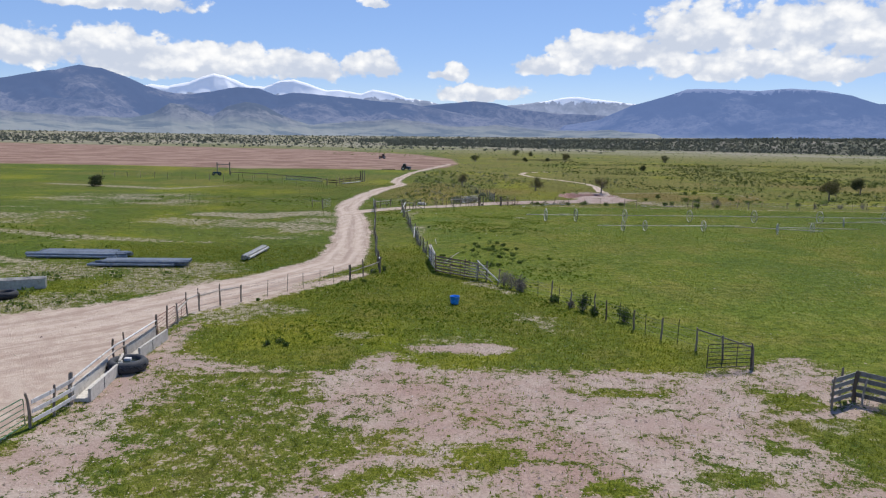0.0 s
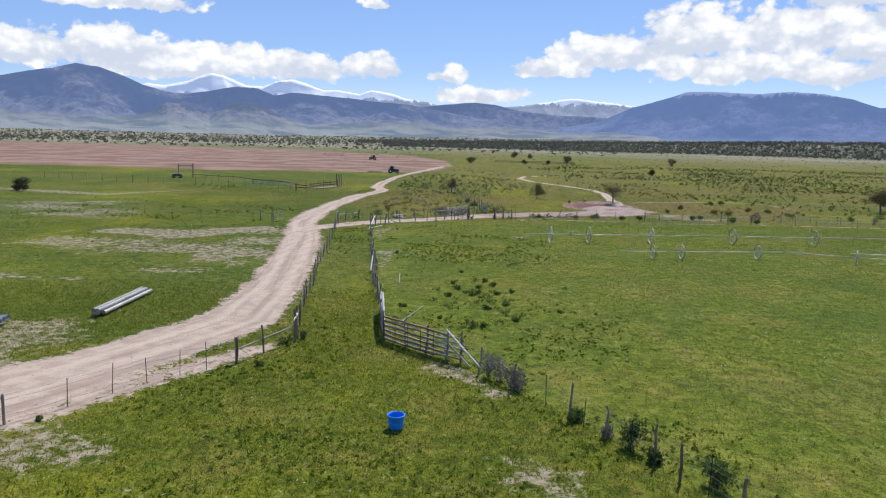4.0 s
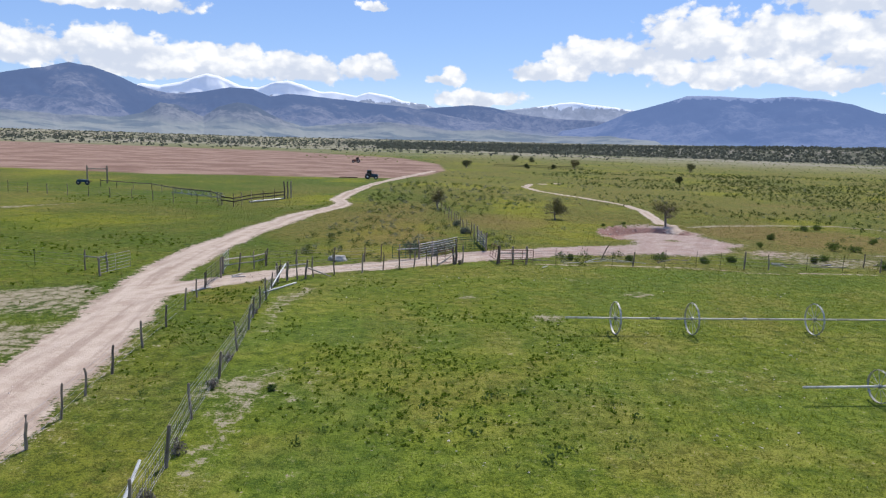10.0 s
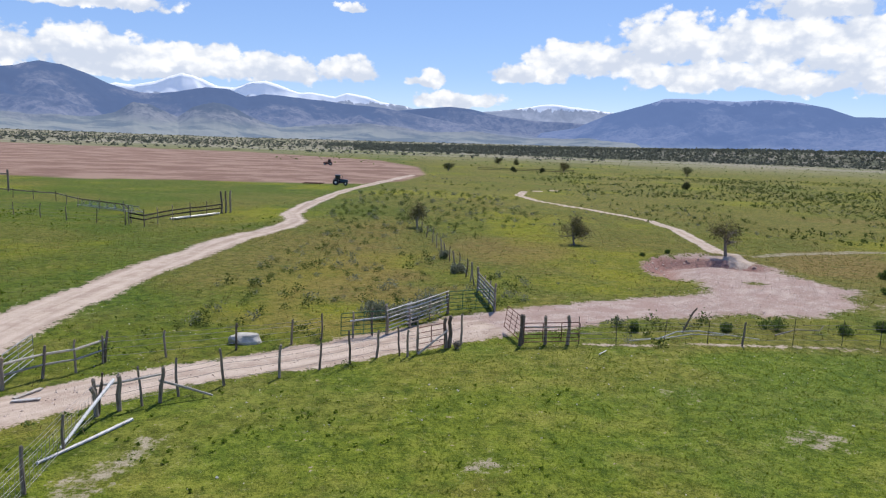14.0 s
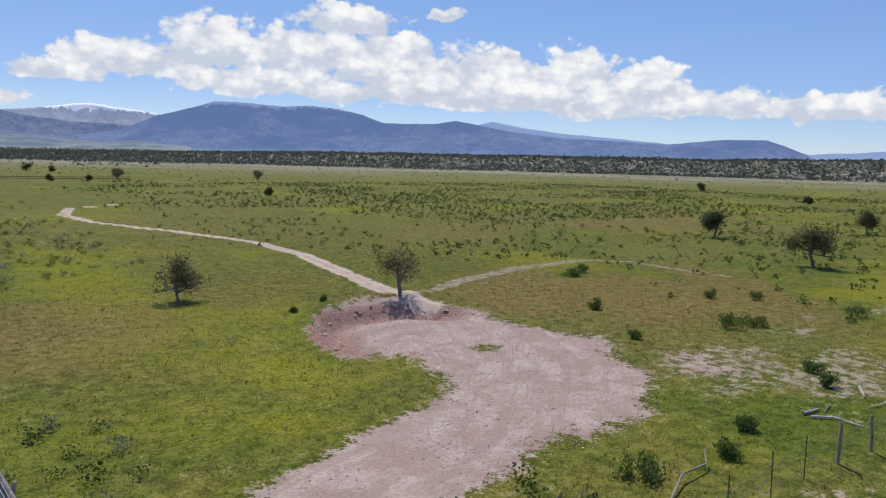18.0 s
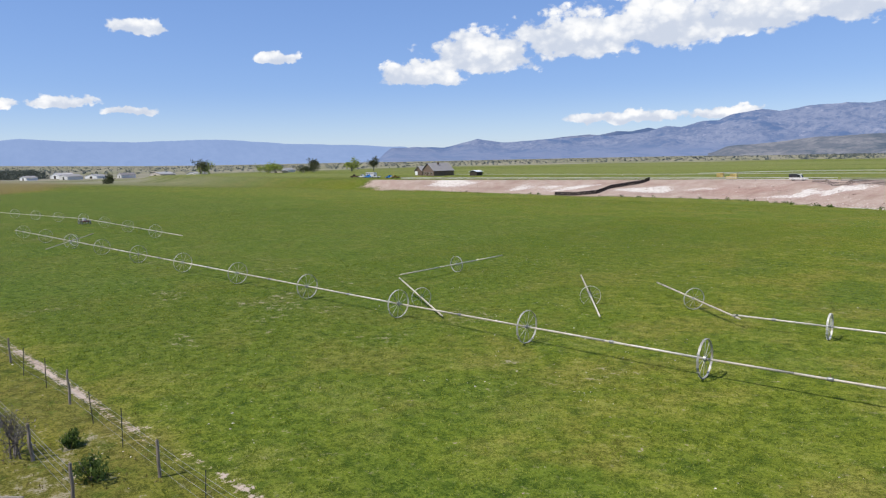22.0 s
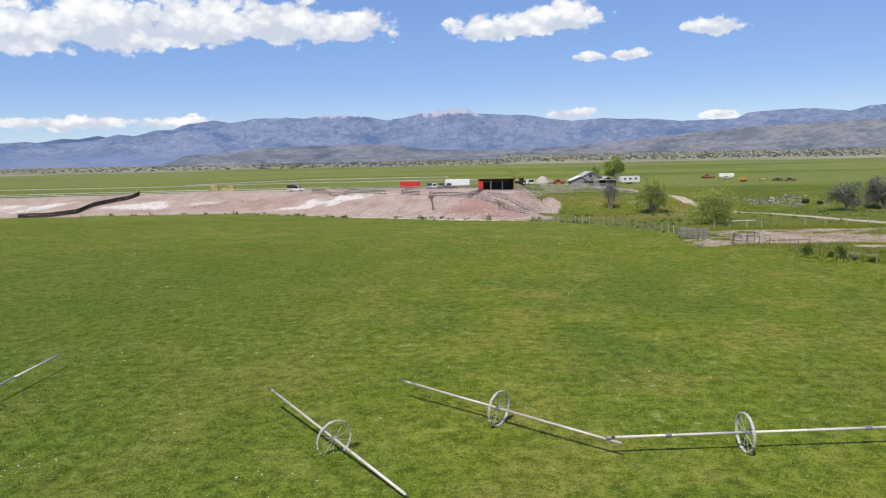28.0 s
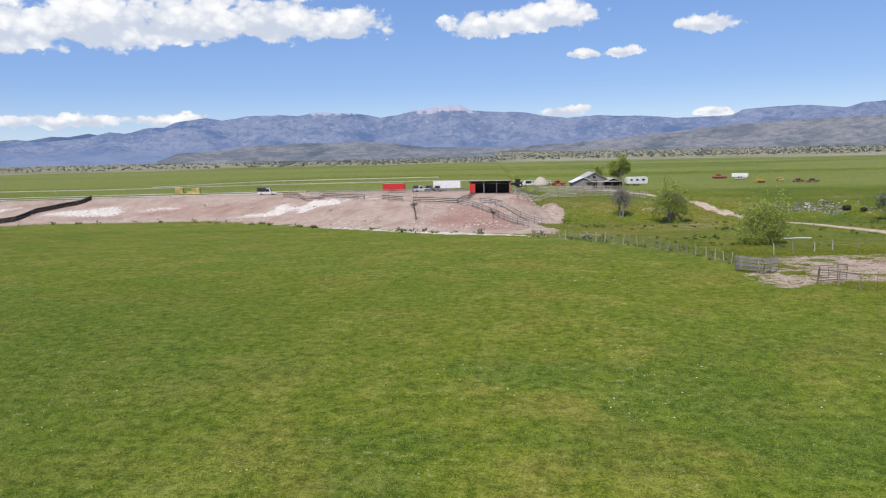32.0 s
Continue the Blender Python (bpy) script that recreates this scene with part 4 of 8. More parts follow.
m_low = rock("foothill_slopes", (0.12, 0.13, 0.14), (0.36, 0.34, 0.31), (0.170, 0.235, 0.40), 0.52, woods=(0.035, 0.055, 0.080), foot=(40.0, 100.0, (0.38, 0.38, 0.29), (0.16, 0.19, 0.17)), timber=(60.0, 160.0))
# snow gets a brighter glow so the peaks stay white
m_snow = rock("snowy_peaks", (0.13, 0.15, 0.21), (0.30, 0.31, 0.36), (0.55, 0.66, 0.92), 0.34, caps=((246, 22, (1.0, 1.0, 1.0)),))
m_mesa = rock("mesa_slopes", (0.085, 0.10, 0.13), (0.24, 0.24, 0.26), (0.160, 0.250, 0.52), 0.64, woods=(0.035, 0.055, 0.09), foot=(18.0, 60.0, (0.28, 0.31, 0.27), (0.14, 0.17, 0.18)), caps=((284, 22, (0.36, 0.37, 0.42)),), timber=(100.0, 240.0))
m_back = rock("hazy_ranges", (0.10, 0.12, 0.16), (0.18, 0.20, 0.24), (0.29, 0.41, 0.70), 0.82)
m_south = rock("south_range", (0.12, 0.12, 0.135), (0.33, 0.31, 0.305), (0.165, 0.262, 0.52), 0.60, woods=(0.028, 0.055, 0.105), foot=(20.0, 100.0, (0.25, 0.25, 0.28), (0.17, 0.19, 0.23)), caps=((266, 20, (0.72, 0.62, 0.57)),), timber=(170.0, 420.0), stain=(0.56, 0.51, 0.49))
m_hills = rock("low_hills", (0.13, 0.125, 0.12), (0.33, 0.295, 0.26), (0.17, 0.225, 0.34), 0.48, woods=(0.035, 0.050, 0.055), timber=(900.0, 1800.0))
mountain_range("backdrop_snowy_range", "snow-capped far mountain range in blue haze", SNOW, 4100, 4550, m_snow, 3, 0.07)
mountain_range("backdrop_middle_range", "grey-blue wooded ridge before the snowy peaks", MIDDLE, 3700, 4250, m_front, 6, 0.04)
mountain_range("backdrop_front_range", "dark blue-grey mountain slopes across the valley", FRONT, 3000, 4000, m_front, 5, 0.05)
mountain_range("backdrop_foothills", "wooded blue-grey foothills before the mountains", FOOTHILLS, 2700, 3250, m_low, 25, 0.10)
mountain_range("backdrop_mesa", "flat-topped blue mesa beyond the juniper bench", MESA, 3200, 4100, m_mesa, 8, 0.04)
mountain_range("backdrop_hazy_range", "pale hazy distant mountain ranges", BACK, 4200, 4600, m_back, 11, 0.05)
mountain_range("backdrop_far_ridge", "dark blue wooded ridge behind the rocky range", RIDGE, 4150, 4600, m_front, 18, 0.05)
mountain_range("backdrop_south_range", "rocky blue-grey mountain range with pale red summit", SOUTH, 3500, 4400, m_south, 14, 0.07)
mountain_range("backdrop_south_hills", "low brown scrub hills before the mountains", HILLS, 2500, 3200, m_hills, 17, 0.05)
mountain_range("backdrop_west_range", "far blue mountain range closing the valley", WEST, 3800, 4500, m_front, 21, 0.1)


# ---- building helpers ----
RND = random.Random(11)


class Geo:
    """Collects simple solids into one mesh."""

    def __init__(self):
        self.v, self.f = [], []

    def add(self, verts, faces):
        k = len(self.v)
        self.v += [tuple(p) for p in verts]
        self.f += [tuple(i + k for i in f) for f in faces]
        return self

    def box(self, c, s, rz=0.0, bevel=0.0):
        """A box with chamfered upright and level edges."""
        hx, hy, hz = (d / 2 for d in s)
        b = bevel or min(s) * 0.08
        m = Matrix.Translation(c) @ Matrix.Rotation(rz, 4, "Z")
        pts, rings = [], []
        for z, k in ((-hz, b), (-hz + b, 0), (hz - b, 0), (hz, b)):
            x, y = hx - k, hy - k
            rings.append(len(pts))
            pts += [(-x + b, -y, z), (x - b, -y, z), (x, -y + b, z), (x, y - b, z), (x - b, y, z), (-x + b, y, z), (-x, y - b, z), (-x, -y + b, z)]
        f = [tuple(range(7, -1, -1)), tuple(range(24, 32))]
        for a in (0, 8, 16):
            f += [(a + i, a + (i + 1) % 8, a + 8 + (i + 1) % 8, a + 8 + i) for i in range(8)]
        return self.add([m @ Vector(p) for p in pts], f)

    def tube(self, pts, radii, n=6, cap=True):
        """A tapering tube along points."""
        pts = [Vector(p) for p in pts]
        if not isinstance(radii, (list, tuple)):
            radii = [radii] * len(pts)
        out, f = [], []
        for i, p in enumerate(pts):
            d = (pts[min(i + 1, len(pts) - 1)] - pts[max(i - 1, 0)]).normalized()
            side = d.cross(Vector((0, 0, 1)) if abs(d.z) < 0.9 else Vector((1, 0, 0))).normalized()
            up = side.cross(d)
            out += [p + (side * math.cos(6.2832 * k / n) + up * math.sin(6.2832 * k / n)) * radii[i] for k in range(n)]
        for i in range(len(pts) - 1):
            f += [(i * n + k, i * n + (k + 1) % n, (i + 1) * n + (k + 1) % n, (i + 1) * n + k) for k in range(n)]
        if cap:
            f += [tuple(range(n - 1, -1, -1)), tuple(range(len(out) - n, len(out)))]
        return self.add(out, f)

    def ring(self, c, axis, r, w, th, n=28):
        """A flat hoop: radius, width along its axis, thickness."""
        axis = Vector(axis).normalized()
        side = axis.cross(Vector((0, 0, 1)) if abs(axis.z) < 0.9 else Vector((1, 0, 0))).normalized()
        up = side.cross(axis)
        out, f = [], []
        for k in range(n):
            d = side * math.cos(6.2832 * k / n) + up * math.sin(6.2832 * k / n)
            out += [Vector(c) + d * rr + axis * a for rr, a in ((r, -w / 2), (r, w / 2), (r - th, w / 2), (r - th, -w / 2))]
        for k in range(n):
            a, b = k * 4, ((k + 1) % n) * 4
            f += [(a + j, b + j, b + (j + 1) % 4, a + (j + 1) % 4) for j in range(4)]
        return self.add(out, f)

    def lathe(self, c, prof, n=20, axis="Z", close=False):
        """Turned solid: (radius, height) pairs about an axis."""
        out, f = [], []
        for r, h in prof:
            for k in range(n):
                a = 6.2832 * k / n
                p = (r * math.cos(a), r * math.sin(a), h)
                p = {"Z": p, "X": (p[2], p[0], p[1]), "Y": (p[0], p[2], p[1])}[axis]
                out.append(Vector(c) + Vector(p))
        for i in range(len(prof) - 1):
            f += [(i * n + k, i * n + (k + 1) % n, (i + 1) * n + (k + 1) % n, (i + 1) * n + k) for k in range(n)]
        if prof[0][0] > 0:
            f.append(tuple(range(n - 1, -1, -1)))
        if prof[-1][0] > 0 and not close:
            f.append(tuple(range(len(out) - n, len(out))))
        return self.add(out, f)

    def prism(self, outline, y0, y1, m=None):
        """An outline in x and z, drawn out from y0 to y1."""
        n = len(outline)
        pts = [Vector((x, y0, z)) for x, z in outline] + [Vector((x, y1, z)) for x, z in outline]
        if m is not None:
            pts = [m @ p for p in pts]
        f = [tuple(range(n)), tuple(range(2 * n - 1, n - 1, -1))]
        f += [(i, i + n, (i + 1) % n + n, (i + 1) % n) for i in range(n)]
        return self.add(pts, f)

    def mesh(self, name, mat, smooth_faces=False):
        me = bpy.data.meshes.new(name)
        me.from_pydata([tuple(p) for p in self.v], [], self.f)
        if smooth_faces:
            me.polygons.foreach_set("use_smooth", [True] * len(me.polygons))
        me.materials.append(mat)
        me.update()
        return me


def part(name, geo, mat, parent, label="", smooth_faces=False):
    """ONE mesh object under a thing or a part."""
    me = geo if isinstance(geo, bpy.types.Mesh) else geo.mesh(name, mat, smooth_faces)
    ob = new(name, me)
    ob.parent = parent
    if label:
        ob["label"] = label
    return ob


def zat(x, y):
    return float(land(np.array([float(x)]), np.array([float(y)]))[0])


def thing(name, x, y, label, category, group="", rz=0.0, dz=0.0, kind=""):
    """An Empty at a thing's base on the ground."""
    ob = new(name)
    ob.empty_display_size = 0.3
    ob.matrix_world = pose(x, y, zat(x, y) + dz, 0, 0, rz)
    return tagged(ob, label, category, group, kind)


def at(ob, x, y, z=0.0, rx=0.0, ry=0.0, rz=0.0, s=1.0):
    ob.matrix_basis = pose(x, y, z, rx, ry, rz) @ Matrix.Diagonal((s, s, s, 1)) if not isinstance(s, tuple) else pose(x, y, z, rx, ry, rz) @ Matrix.Diagonal((*s, 1))
    return ob


m_post = worn("weathered_post", (0.105, 0.080, 0.060), (0.36, 0.295, 0.23), 14, 0.9, stretch=(1, 1, 0.25), height=0.01)
m_pole = worn("bleached_pole", (0.22, 0.19, 0.155), (0.52, 0.47, 0.41), 10, 0.85, stretch=(1, 1, 1))
m_board = worn("grey_board", (0.14, 0.125, 0.115), (0.36, 0.335, 0.31), 9, 0.88)
m_white_rail = worn("painted_rail", (0.42, 0.40, 0.38), (0.72, 0.70, 0.67), 7, 0.6, dirt=(0.30, 0.26, 0.22))
m_steel = worn("galvanised_pipe", (0.20, 0.20, 0.19), (0.48, 0.47, 0.44), 6, 0.42, metal=0.55, dirt=(0.36, 0.30, 0.22))
m_rim = worn("galvanised_rim", (0.32, 0.31, 0.28), (0.58, 0.56, 0.52), 6, 0.5, metal=0.15, dirt=(0.36, 0.28, 0.19))
m_alu = worn("aluminium_pipe", (0.46, 0.40, 0.31), (0.72, 0.66, 0.55), 4, 0.45, metal=0.1, dirt=(0.45, 0.35, 0.22))
m_tpost = worn("steel_stake", (0.05, 0.06, 0.045), (0.16, 0.14, 0.11), 12, 0.7, metal=0.3)
m_wire = worn("fence_wire", (0.16, 0.155, 0.15), (0.34, 0.33, 0.32), 9, 0.5, metal=0.6)
m_rust = worn("rusty_pipe", (0.085, 0.038, 0.028), (0.24, 0.115, 0.085), 9, 0.75, metal=0.2)
m_green = worn("green_painted_pipe", (0.02, 0.07, 0.03), (0.07, 0.18, 0.085), 8, 0.45, dirt=(0.16, 0.13, 0.10))
m_concrete = worn("cast_concrete", (0.36, 0.33, 0.29), (0.58, 0.55, 0.50), 5, 0.92, dirt=(0.28, 0.25, 0.21))
m_rubber = worn("black_rubber", (0.018, 0.019, 0.022), (0.065, 0.068, 0.075), 12, 0.75)
m_pvc = worn("dark_irrigation_pipe", (0.09, 0.11, 0.135), (0.28, 0.31, 0.35), 5, 0.45, dirt=(0.26, 0.24, 0.21))
m_blue = worn("blue_plastic", (0.0, 0.16, 0.62), (0.02, 0.30, 0.85), 6, 0.4, spec=0.5)
m_red = worn("red_paint", (0.36, 0.02, 0.02), (0.62, 0.045, 0.04), 4, 0.45, dirt=(0.34, 0.10, 0.08))
m_white = worn("white_paint", (0.58, 0.57, 0.55), (0.82, 0.82, 0.80), 4, 0.45, dirt=(0.50, 0.47, 0.42))
m_black = worn("black_paint", (0.012, 0.012, 0.014), (0.05, 0.05, 0.055), 6, 0.5)
m_dark = worn("dark_boards", (0.02, 0.016, 0.013), (0.07, 0.055, 0.045), 6, 0.9)
m_navy = worn("navy_tractor_paint", (0.012, 0.03, 0.055), (0.03, 0.07, 0.12), 6, 0.4, dirt=(0.12, 0.10, 0.08))
m_yellow = worn("yellow_machine_paint", (0.36, 0.23, 0.03), (0.55, 0.37, 0.06), 5, 0.6, dirt=(0.22, 0.14, 0.07))
m_hay = worn("hay", (0.38, 0.26, 0.08), (0.66, 0.50, 0.20), 20, 0.95, height=0.02)
m_roof = worn("grey_shingles", (0.16, 0.15, 0.15), (0.30, 0.285, 0.275), 8, 0.9)
m_tin = worn("tin_roofing", (0.30, 0.285, 0.27), (0.52, 0.49, 0.46), 5, 0.55, metal=0.15, dirt=(0.34, 0.22, 0.15))
m_brown = worn("brown_stucco", (0.11, 0.075, 0.055), (0.20, 0.145, 0.11), 4, 0.9)
m_tan = worn("tan_wall", (0.40, 0.35, 0.28), (0.58, 0.52, 0.44), 4, 0.9)
m_stone = worn("pale_stone", (0.40, 0.37, 0.33), (0.68, 0.64, 0.58), 3, 0.92, height=0.03)
m_bark = worn("tree_bark", (0.12, 0.10, 0.085), (0.32, 0.285, 0.245), 8, 0.95, stretch=(1, 1, 0.3), height=0.03)
m_glass, t = material("window_glass")
finish(t, (0.03, 0.035, 0.04), 0.08, spec=0.6)


def foliage(name, dark, mid, light, through_light=0.42):
    m, t = material(name)
    isl = t.n("ShaderNodeNewGeometry", out=8)
    ob = t.n("ShaderNodeObjectInfo", out=5)
    v = t.math("ADD", t.math("MULTIPLY", isl, 0.8), t.math("MULTIPLY", ob, 0.2))
    c = t.mix(t.step(v, 0.0, 0.55), dark, mid)
    c = t.mix(t.step(v, 0.55, 1.0), c, light)
    leaf = t.n("ShaderNodeBsdfDiffuse", {0: c, 1: 0.25})
    thin = t.n("ShaderNodeBsdfTranslucent", {0: c})
    t.n("ShaderNodeOutputMaterial", {0: t.n("ShaderNodeMixShader", {0: through_light, 1: leaf, 2: thin})})
    return m


m_juniper = foliage("juniper_leaf", (0.045, 0.055, 0.026), (0.105, 0.118, 0.055), (0.19, 0.195, 0.105))
m_budding = foliage("budding_leaf", (0.070, 0.066, 0.030), (0.150, 0.140, 0.066), (0.26, 0.24, 0.13))
m_willow = foliage("willow_leaf", (0.20, 0.25, 0.045), (0.36, 0.42, 0.095), (0.52, 0.56, 0.20), 0.30)
m_shrub = foliage("shrub_leaf", (0.050, 0.080, 0.020), (0.120, 0.170, 0.042), (0.22, 0.27, 0.085))
m_scrub = foliage("dark_scrub_leaf", (0.036, 0.054, 0.014), (0.085, 0.118, 0.030), (0.170, 0.205, 0.065), 0.2)
m_sage = foliage("sage_leaf", (0.11, 0.12, 0.075), (0.21, 0.225, 0.15), (0.36, 0.37, 0.28))
m_twig = foliage("dead_twigs", (0.11, 0.095, 0.080), (0.23, 0.205, 0.175), (0.38, 0.34, 0.30))


def post_mesh(seed, r, mat):
    """A rough round post of height one, split and leaning a little."""
    rr = random.Random(seed)
    pts, rad = [], []
    for k, h in enumerate((-0.15, 0.1, 0.45, 0.8, 1.0)):
        pts.append((rr.uniform(-0.25, 0.25) * r * k, rr.uniform(-0.25, 0.25) * r * k, h))
        rad.append(r * (1.1 - 0.16 * h + rr.uniform(-0.08, 0.08)))
    pts.append((pts[-1][0] + r * 0.2, pts[-1][1], 1.02))
    rad.append(r * 0.55)
    return Geo().tube(pts, rad, 7).mesh("post", mat)


POSTS = [post_mesh(k, 0.052, m_post) for k in range(7)]
PALE = [post_mesh(k + 40, 0.05, m_pole) for k in range(5)]
FAT = [post_mesh(k + 20, 0.085, m_post) for k in range(4)]
stake = Geo().box((0, 0, 0.42), (0.035, 0.006, 1.2), bevel=0.002).box((0, 0.015, 0.42), (0.006, 0.03, 1.2), bevel=0.002).mesh("stake", m_tpost)
stake_plate = Geo()


def set_post(parent, x, y, h=1.35, kind="wood", lean=4.0):
    """Stands one post of a fence, at a place given in the world."""
    g = zat(x, y)
    o = parent.matrix_world.translation
    if kind == "steel":
        ob = part("stake", stake, None, parent)
        s = (1, 1, h)
    else:
        pick = {"fat": FAT, "pale": PALE}.get(kind, POSTS)
        ob = part("post", pick[RND.randrange(len(pick))], None, parent)
        k = RND.uniform(0.85, 1.2)
        s = (k, k, h)
    at(ob, x - o.x, y - o.y, g - o.z, RND.uniform(-lean, lean), RND.uniform(-lean, lean), RND.uniform(0, 360), s)
    return ob


def local(parent, x, y, h=0.0):
    o = parent.matrix_world.translation
    return Vector((x - o.x, y - o.y, zat(x, y) + h - o.z))


def strand(parent, pts, h, r=0.007, name="wire", mat=None, sag=0.03):
    """One wire along the posts."""
    out = []
    for p, q in zip(pts, pts[1:]):
        a, b = local(parent, *p[:2], h), local(parent, *q[:2], h)
        out += [a, (a + b) / 2 - Vector((0, 0, sag))]
    out.append(local(parent, *pts[-1][:2], h))
    return part(name, Geo().tube(out, r, 4, cap=False), mat or m_wire, parent)


def rail(parent, p, q, h0, h1, r=0.045, mat=None, name="rail", bow=0.02):
    a, b = local(parent, *p[:2], h0), local(parent, *q[:2], h1)
    d = (b - a)
    mid = (a + b) / 2 + Vector((RND.uniform(-bow, bow), RND.uniform(-bow, bow), RND.uniform(-bow, bow)))
    return part(name, Geo().tube([a - d * 0.02, mid, b + d * 0.02], [r * 1.1, r, r * 0.85], 7), mat or m_pole, parent)


def fence(name, pts, label, category="fence", heights=(0.35, 0.7, 1.0, 1.2), kind="wood", h=1.35, group="pasture fences", lean=4.0, net=False):
    """Posts along points (x, y[, kind]), with wires between them."""
    f = thing(name, pts[0][0], pts[0][1], label, category, group)
    for p in pts:
        set_post(f, p[0], p[1], h * RND.uniform(0.88, 1.12), p[2] if len(p) > 2 else kind, lean)
    for z in heights:
        strand(f, pts, z)
    if net:
        g = Geo()
        for p, q in zip(pts, pts[1:]):
            a, b = local(f, p[0], p[1]), local(f, q[0], q[1])
            n = max(2, int((b - a).length / 0.28))
            for k in range(n):
                c = a.lerp(b, (k + 0.5) / n)
                g.tube([c + Vector((0, 0, 0.06)), c + Vector((0, 0, 0.98))], 0.006, 3, cap=False)
            for z in (0.08, 0.2, 0.46, 0.58, 0.84, 0.95):
                g.tube([a + Vector((0, 0, z)), b + Vector((0, 0, z))], 0.006, 3, cap=False)
        tagged(part("woven_wire", g, m_wire, f, "grey woven wire netting"), kind="stuff")
    return f


def subdivide(pts, step):
    """Points along a line at about even steps."""
    out = [pts[0]]
    for p, q in zip(pts, pts[1:]):
        n = max(1, round(math.hypot(q[0] - p[0], q[1] - p[1]) / step))
        out += [(p[0] + (q[0] - p[0]) * k / n + RND.uniform(-0.12, 0.12), p[1] + (q[1] - p[1]) * k / n + RND.uniform(-0.12, 0.12)) for k in range(1, n + 1)]
    return out


def pipe_gate(name, p, q, label, mat, bars=6, h=1.35, low=0.22, r=0.024, stays=2, lift=0.0, tilt=0.0, group="pipe gates"):
    """A tube gate between two places: rounded frame, level bars and upright stays."""
    x, y = p[:2]
    length = math.hypot(q[0] - p[0], q[1] - p[1])
    g = thing(name, x, y, label, "gate", group, math.degrees(math.atan2(q[1] - p[1], q[0] - p[0])))
    g.rotation_euler.x = radians(tilt)
    c = 0.12
    part("frame", Geo().tube([(0, 0, low), (0, 0, h - c), (c * 0.3, 0, h - c * 0.3), (c, 0, h), (length - c, 0, h + lift), (length - c * 0.3, 0, h - c * 0.3 + lift), (length, 0, h - c + lift),
                              (length, 0, low + lift), (0, 0, low)], r, 6), mat, g)
    for k in range(1, bars - 1):
        z = low + (h - low) * k / (bars - 1)
        part("bar", Geo().tube([(0, 0, z), (length, 0, z + lift)], r * 0.8, 5), mat, g)
    for k in range(1, stays + 1):
        part("stay", Geo().box((length * k / (stays + 1), 0, (h + low) / 2 + lift * k / (stays + 1)), (0.04, 0.02, h - low)), mat, g)
    return g


# ---- west side: feed bunk fence, tyre trough, stored pipe ----
bunk_fence = fence("corral_fence", [(-16.75, 27.3), (-16.5, 28.6), (-16.45, 29.95, "fat"), (-16.85, 35.0), (-16.8, 36.1), (-16.8, 40.2), (-16.85, 41.9), (-16.75, 43.4), (-16.85, 45.4), (-16.6, 46.9)],
                   "weathered wooden corral fence with board rails beside gravel road", heights=(), h=1.5)
for h in (0.35, 0.75, 1.15):
    for p, q in (((-16.7, 27.3), (-16.5, 28.6)), ((-16.5, 28.6), (-16.4, 29.95))):
        a, b = local(bunk_fence, *p, h), local(bunk_fence, *q, h)
        g = Geo().box((0, 0, 0), ((b - a).length + 0.1, 0.04, 0.17))
        ob = part("board", g, m_white_rail, bunk_fence)
        ob.matrix_basis = Matrix.Translation((a + b) / 2 + Vector((0.1, 0, 0))) @ Matrix.Rotation(math.atan2(b.y - a.y, b.x - a.x), 4, "Z")
for p, q in (((-16.45, 29.95), (-16.85, 35.0)), ((-16.85, 35.0), (-16.8, 36.1)), ((-16.8, 36.1), (-16.8, 40.2))):
    rail(bunk_fence, p, q, 1.1, 1.1, 0.05, m_white_rail)
    rail(bunk_fence, p, q, 0.8, 0.82, 0.04, m_pole)
rail(bunk_fence, (-16.85, 45.4), (-16.6, 46.9), 1.15, 1.15)
rail(bunk_fence, (-16.75, 43.4), (-16.85, 45.4), 0.9, 1.05)


def feed_bunk(p, q):
    """A cast feed trough: sloped front wall, floor and low back wall."""
    length = math.hypot(q[0] - p[0], q[1] - p[1])
    b = thing("feed_bunk", p[0], p[1], "long cast concrete feed bunk along the corral fence", "feed trough", "concrete feed bunks", math.degrees(math.atan2(q[1] - p[1], q[0] - p[0])))
    part("front_wall", Geo().prism([(0, -0.05), (length, -0.05), (length, 0.62), (0, 0.62)], -0.62, -0.50), m_concrete, b)
    part("back_wall", Geo().prism([(0, -0.05), (length, -0.05), (length, 0.72), (0, 0.72)], 0.10, 0.24), m_concrete, b)
    part("floor", Geo().prism([(0.02, -0.02), (length - 0.02, -0.02), (length - 0.02, 0.16), (0.02, 0.16)], -0.50, 0.10), m_concrete, b)
    for k in range(1, int(length / 1.6)):
        part("joint", Geo().box((k * 1.6, -0.625, 0.3), (0.03, 0.012, 0.6)), m_dark, b)
    return b


feed_bunk((-16.35, 30.2), (-16.75, 34.3))
feed_bunk((-16.7, 36.3), (-16.7, 40.1))
trough = thing("tyre_trough", -16.0, 34.55, "old tractor tyre laid flat as a water trough", "water trough")
part("tyre", Geo().lathe((0, 0, 0), [(0.72, 0.0), (0.86, 0.04), (0.95, 0.16), (0.97, 0.32), (0.94, 0.48), (0.84, 0.58), (0.70, 0.6), (0.62, 0.52), (0.60, 0.3)], 36, close=True), m_rubber, trough, smooth_faces=True)
for k in range(18):
    a = 6.2832 * k / 18
    at(part("lug", Geo().box((0, 0, 0), (0.07, 0.30, 0.09), bevel=0.015), m_rubber, trough), 0.965 * math.cos(a), 0.965 * math.sin(a), 0.32, 35 if k % 2 else -35, 0, math.degrees(a))
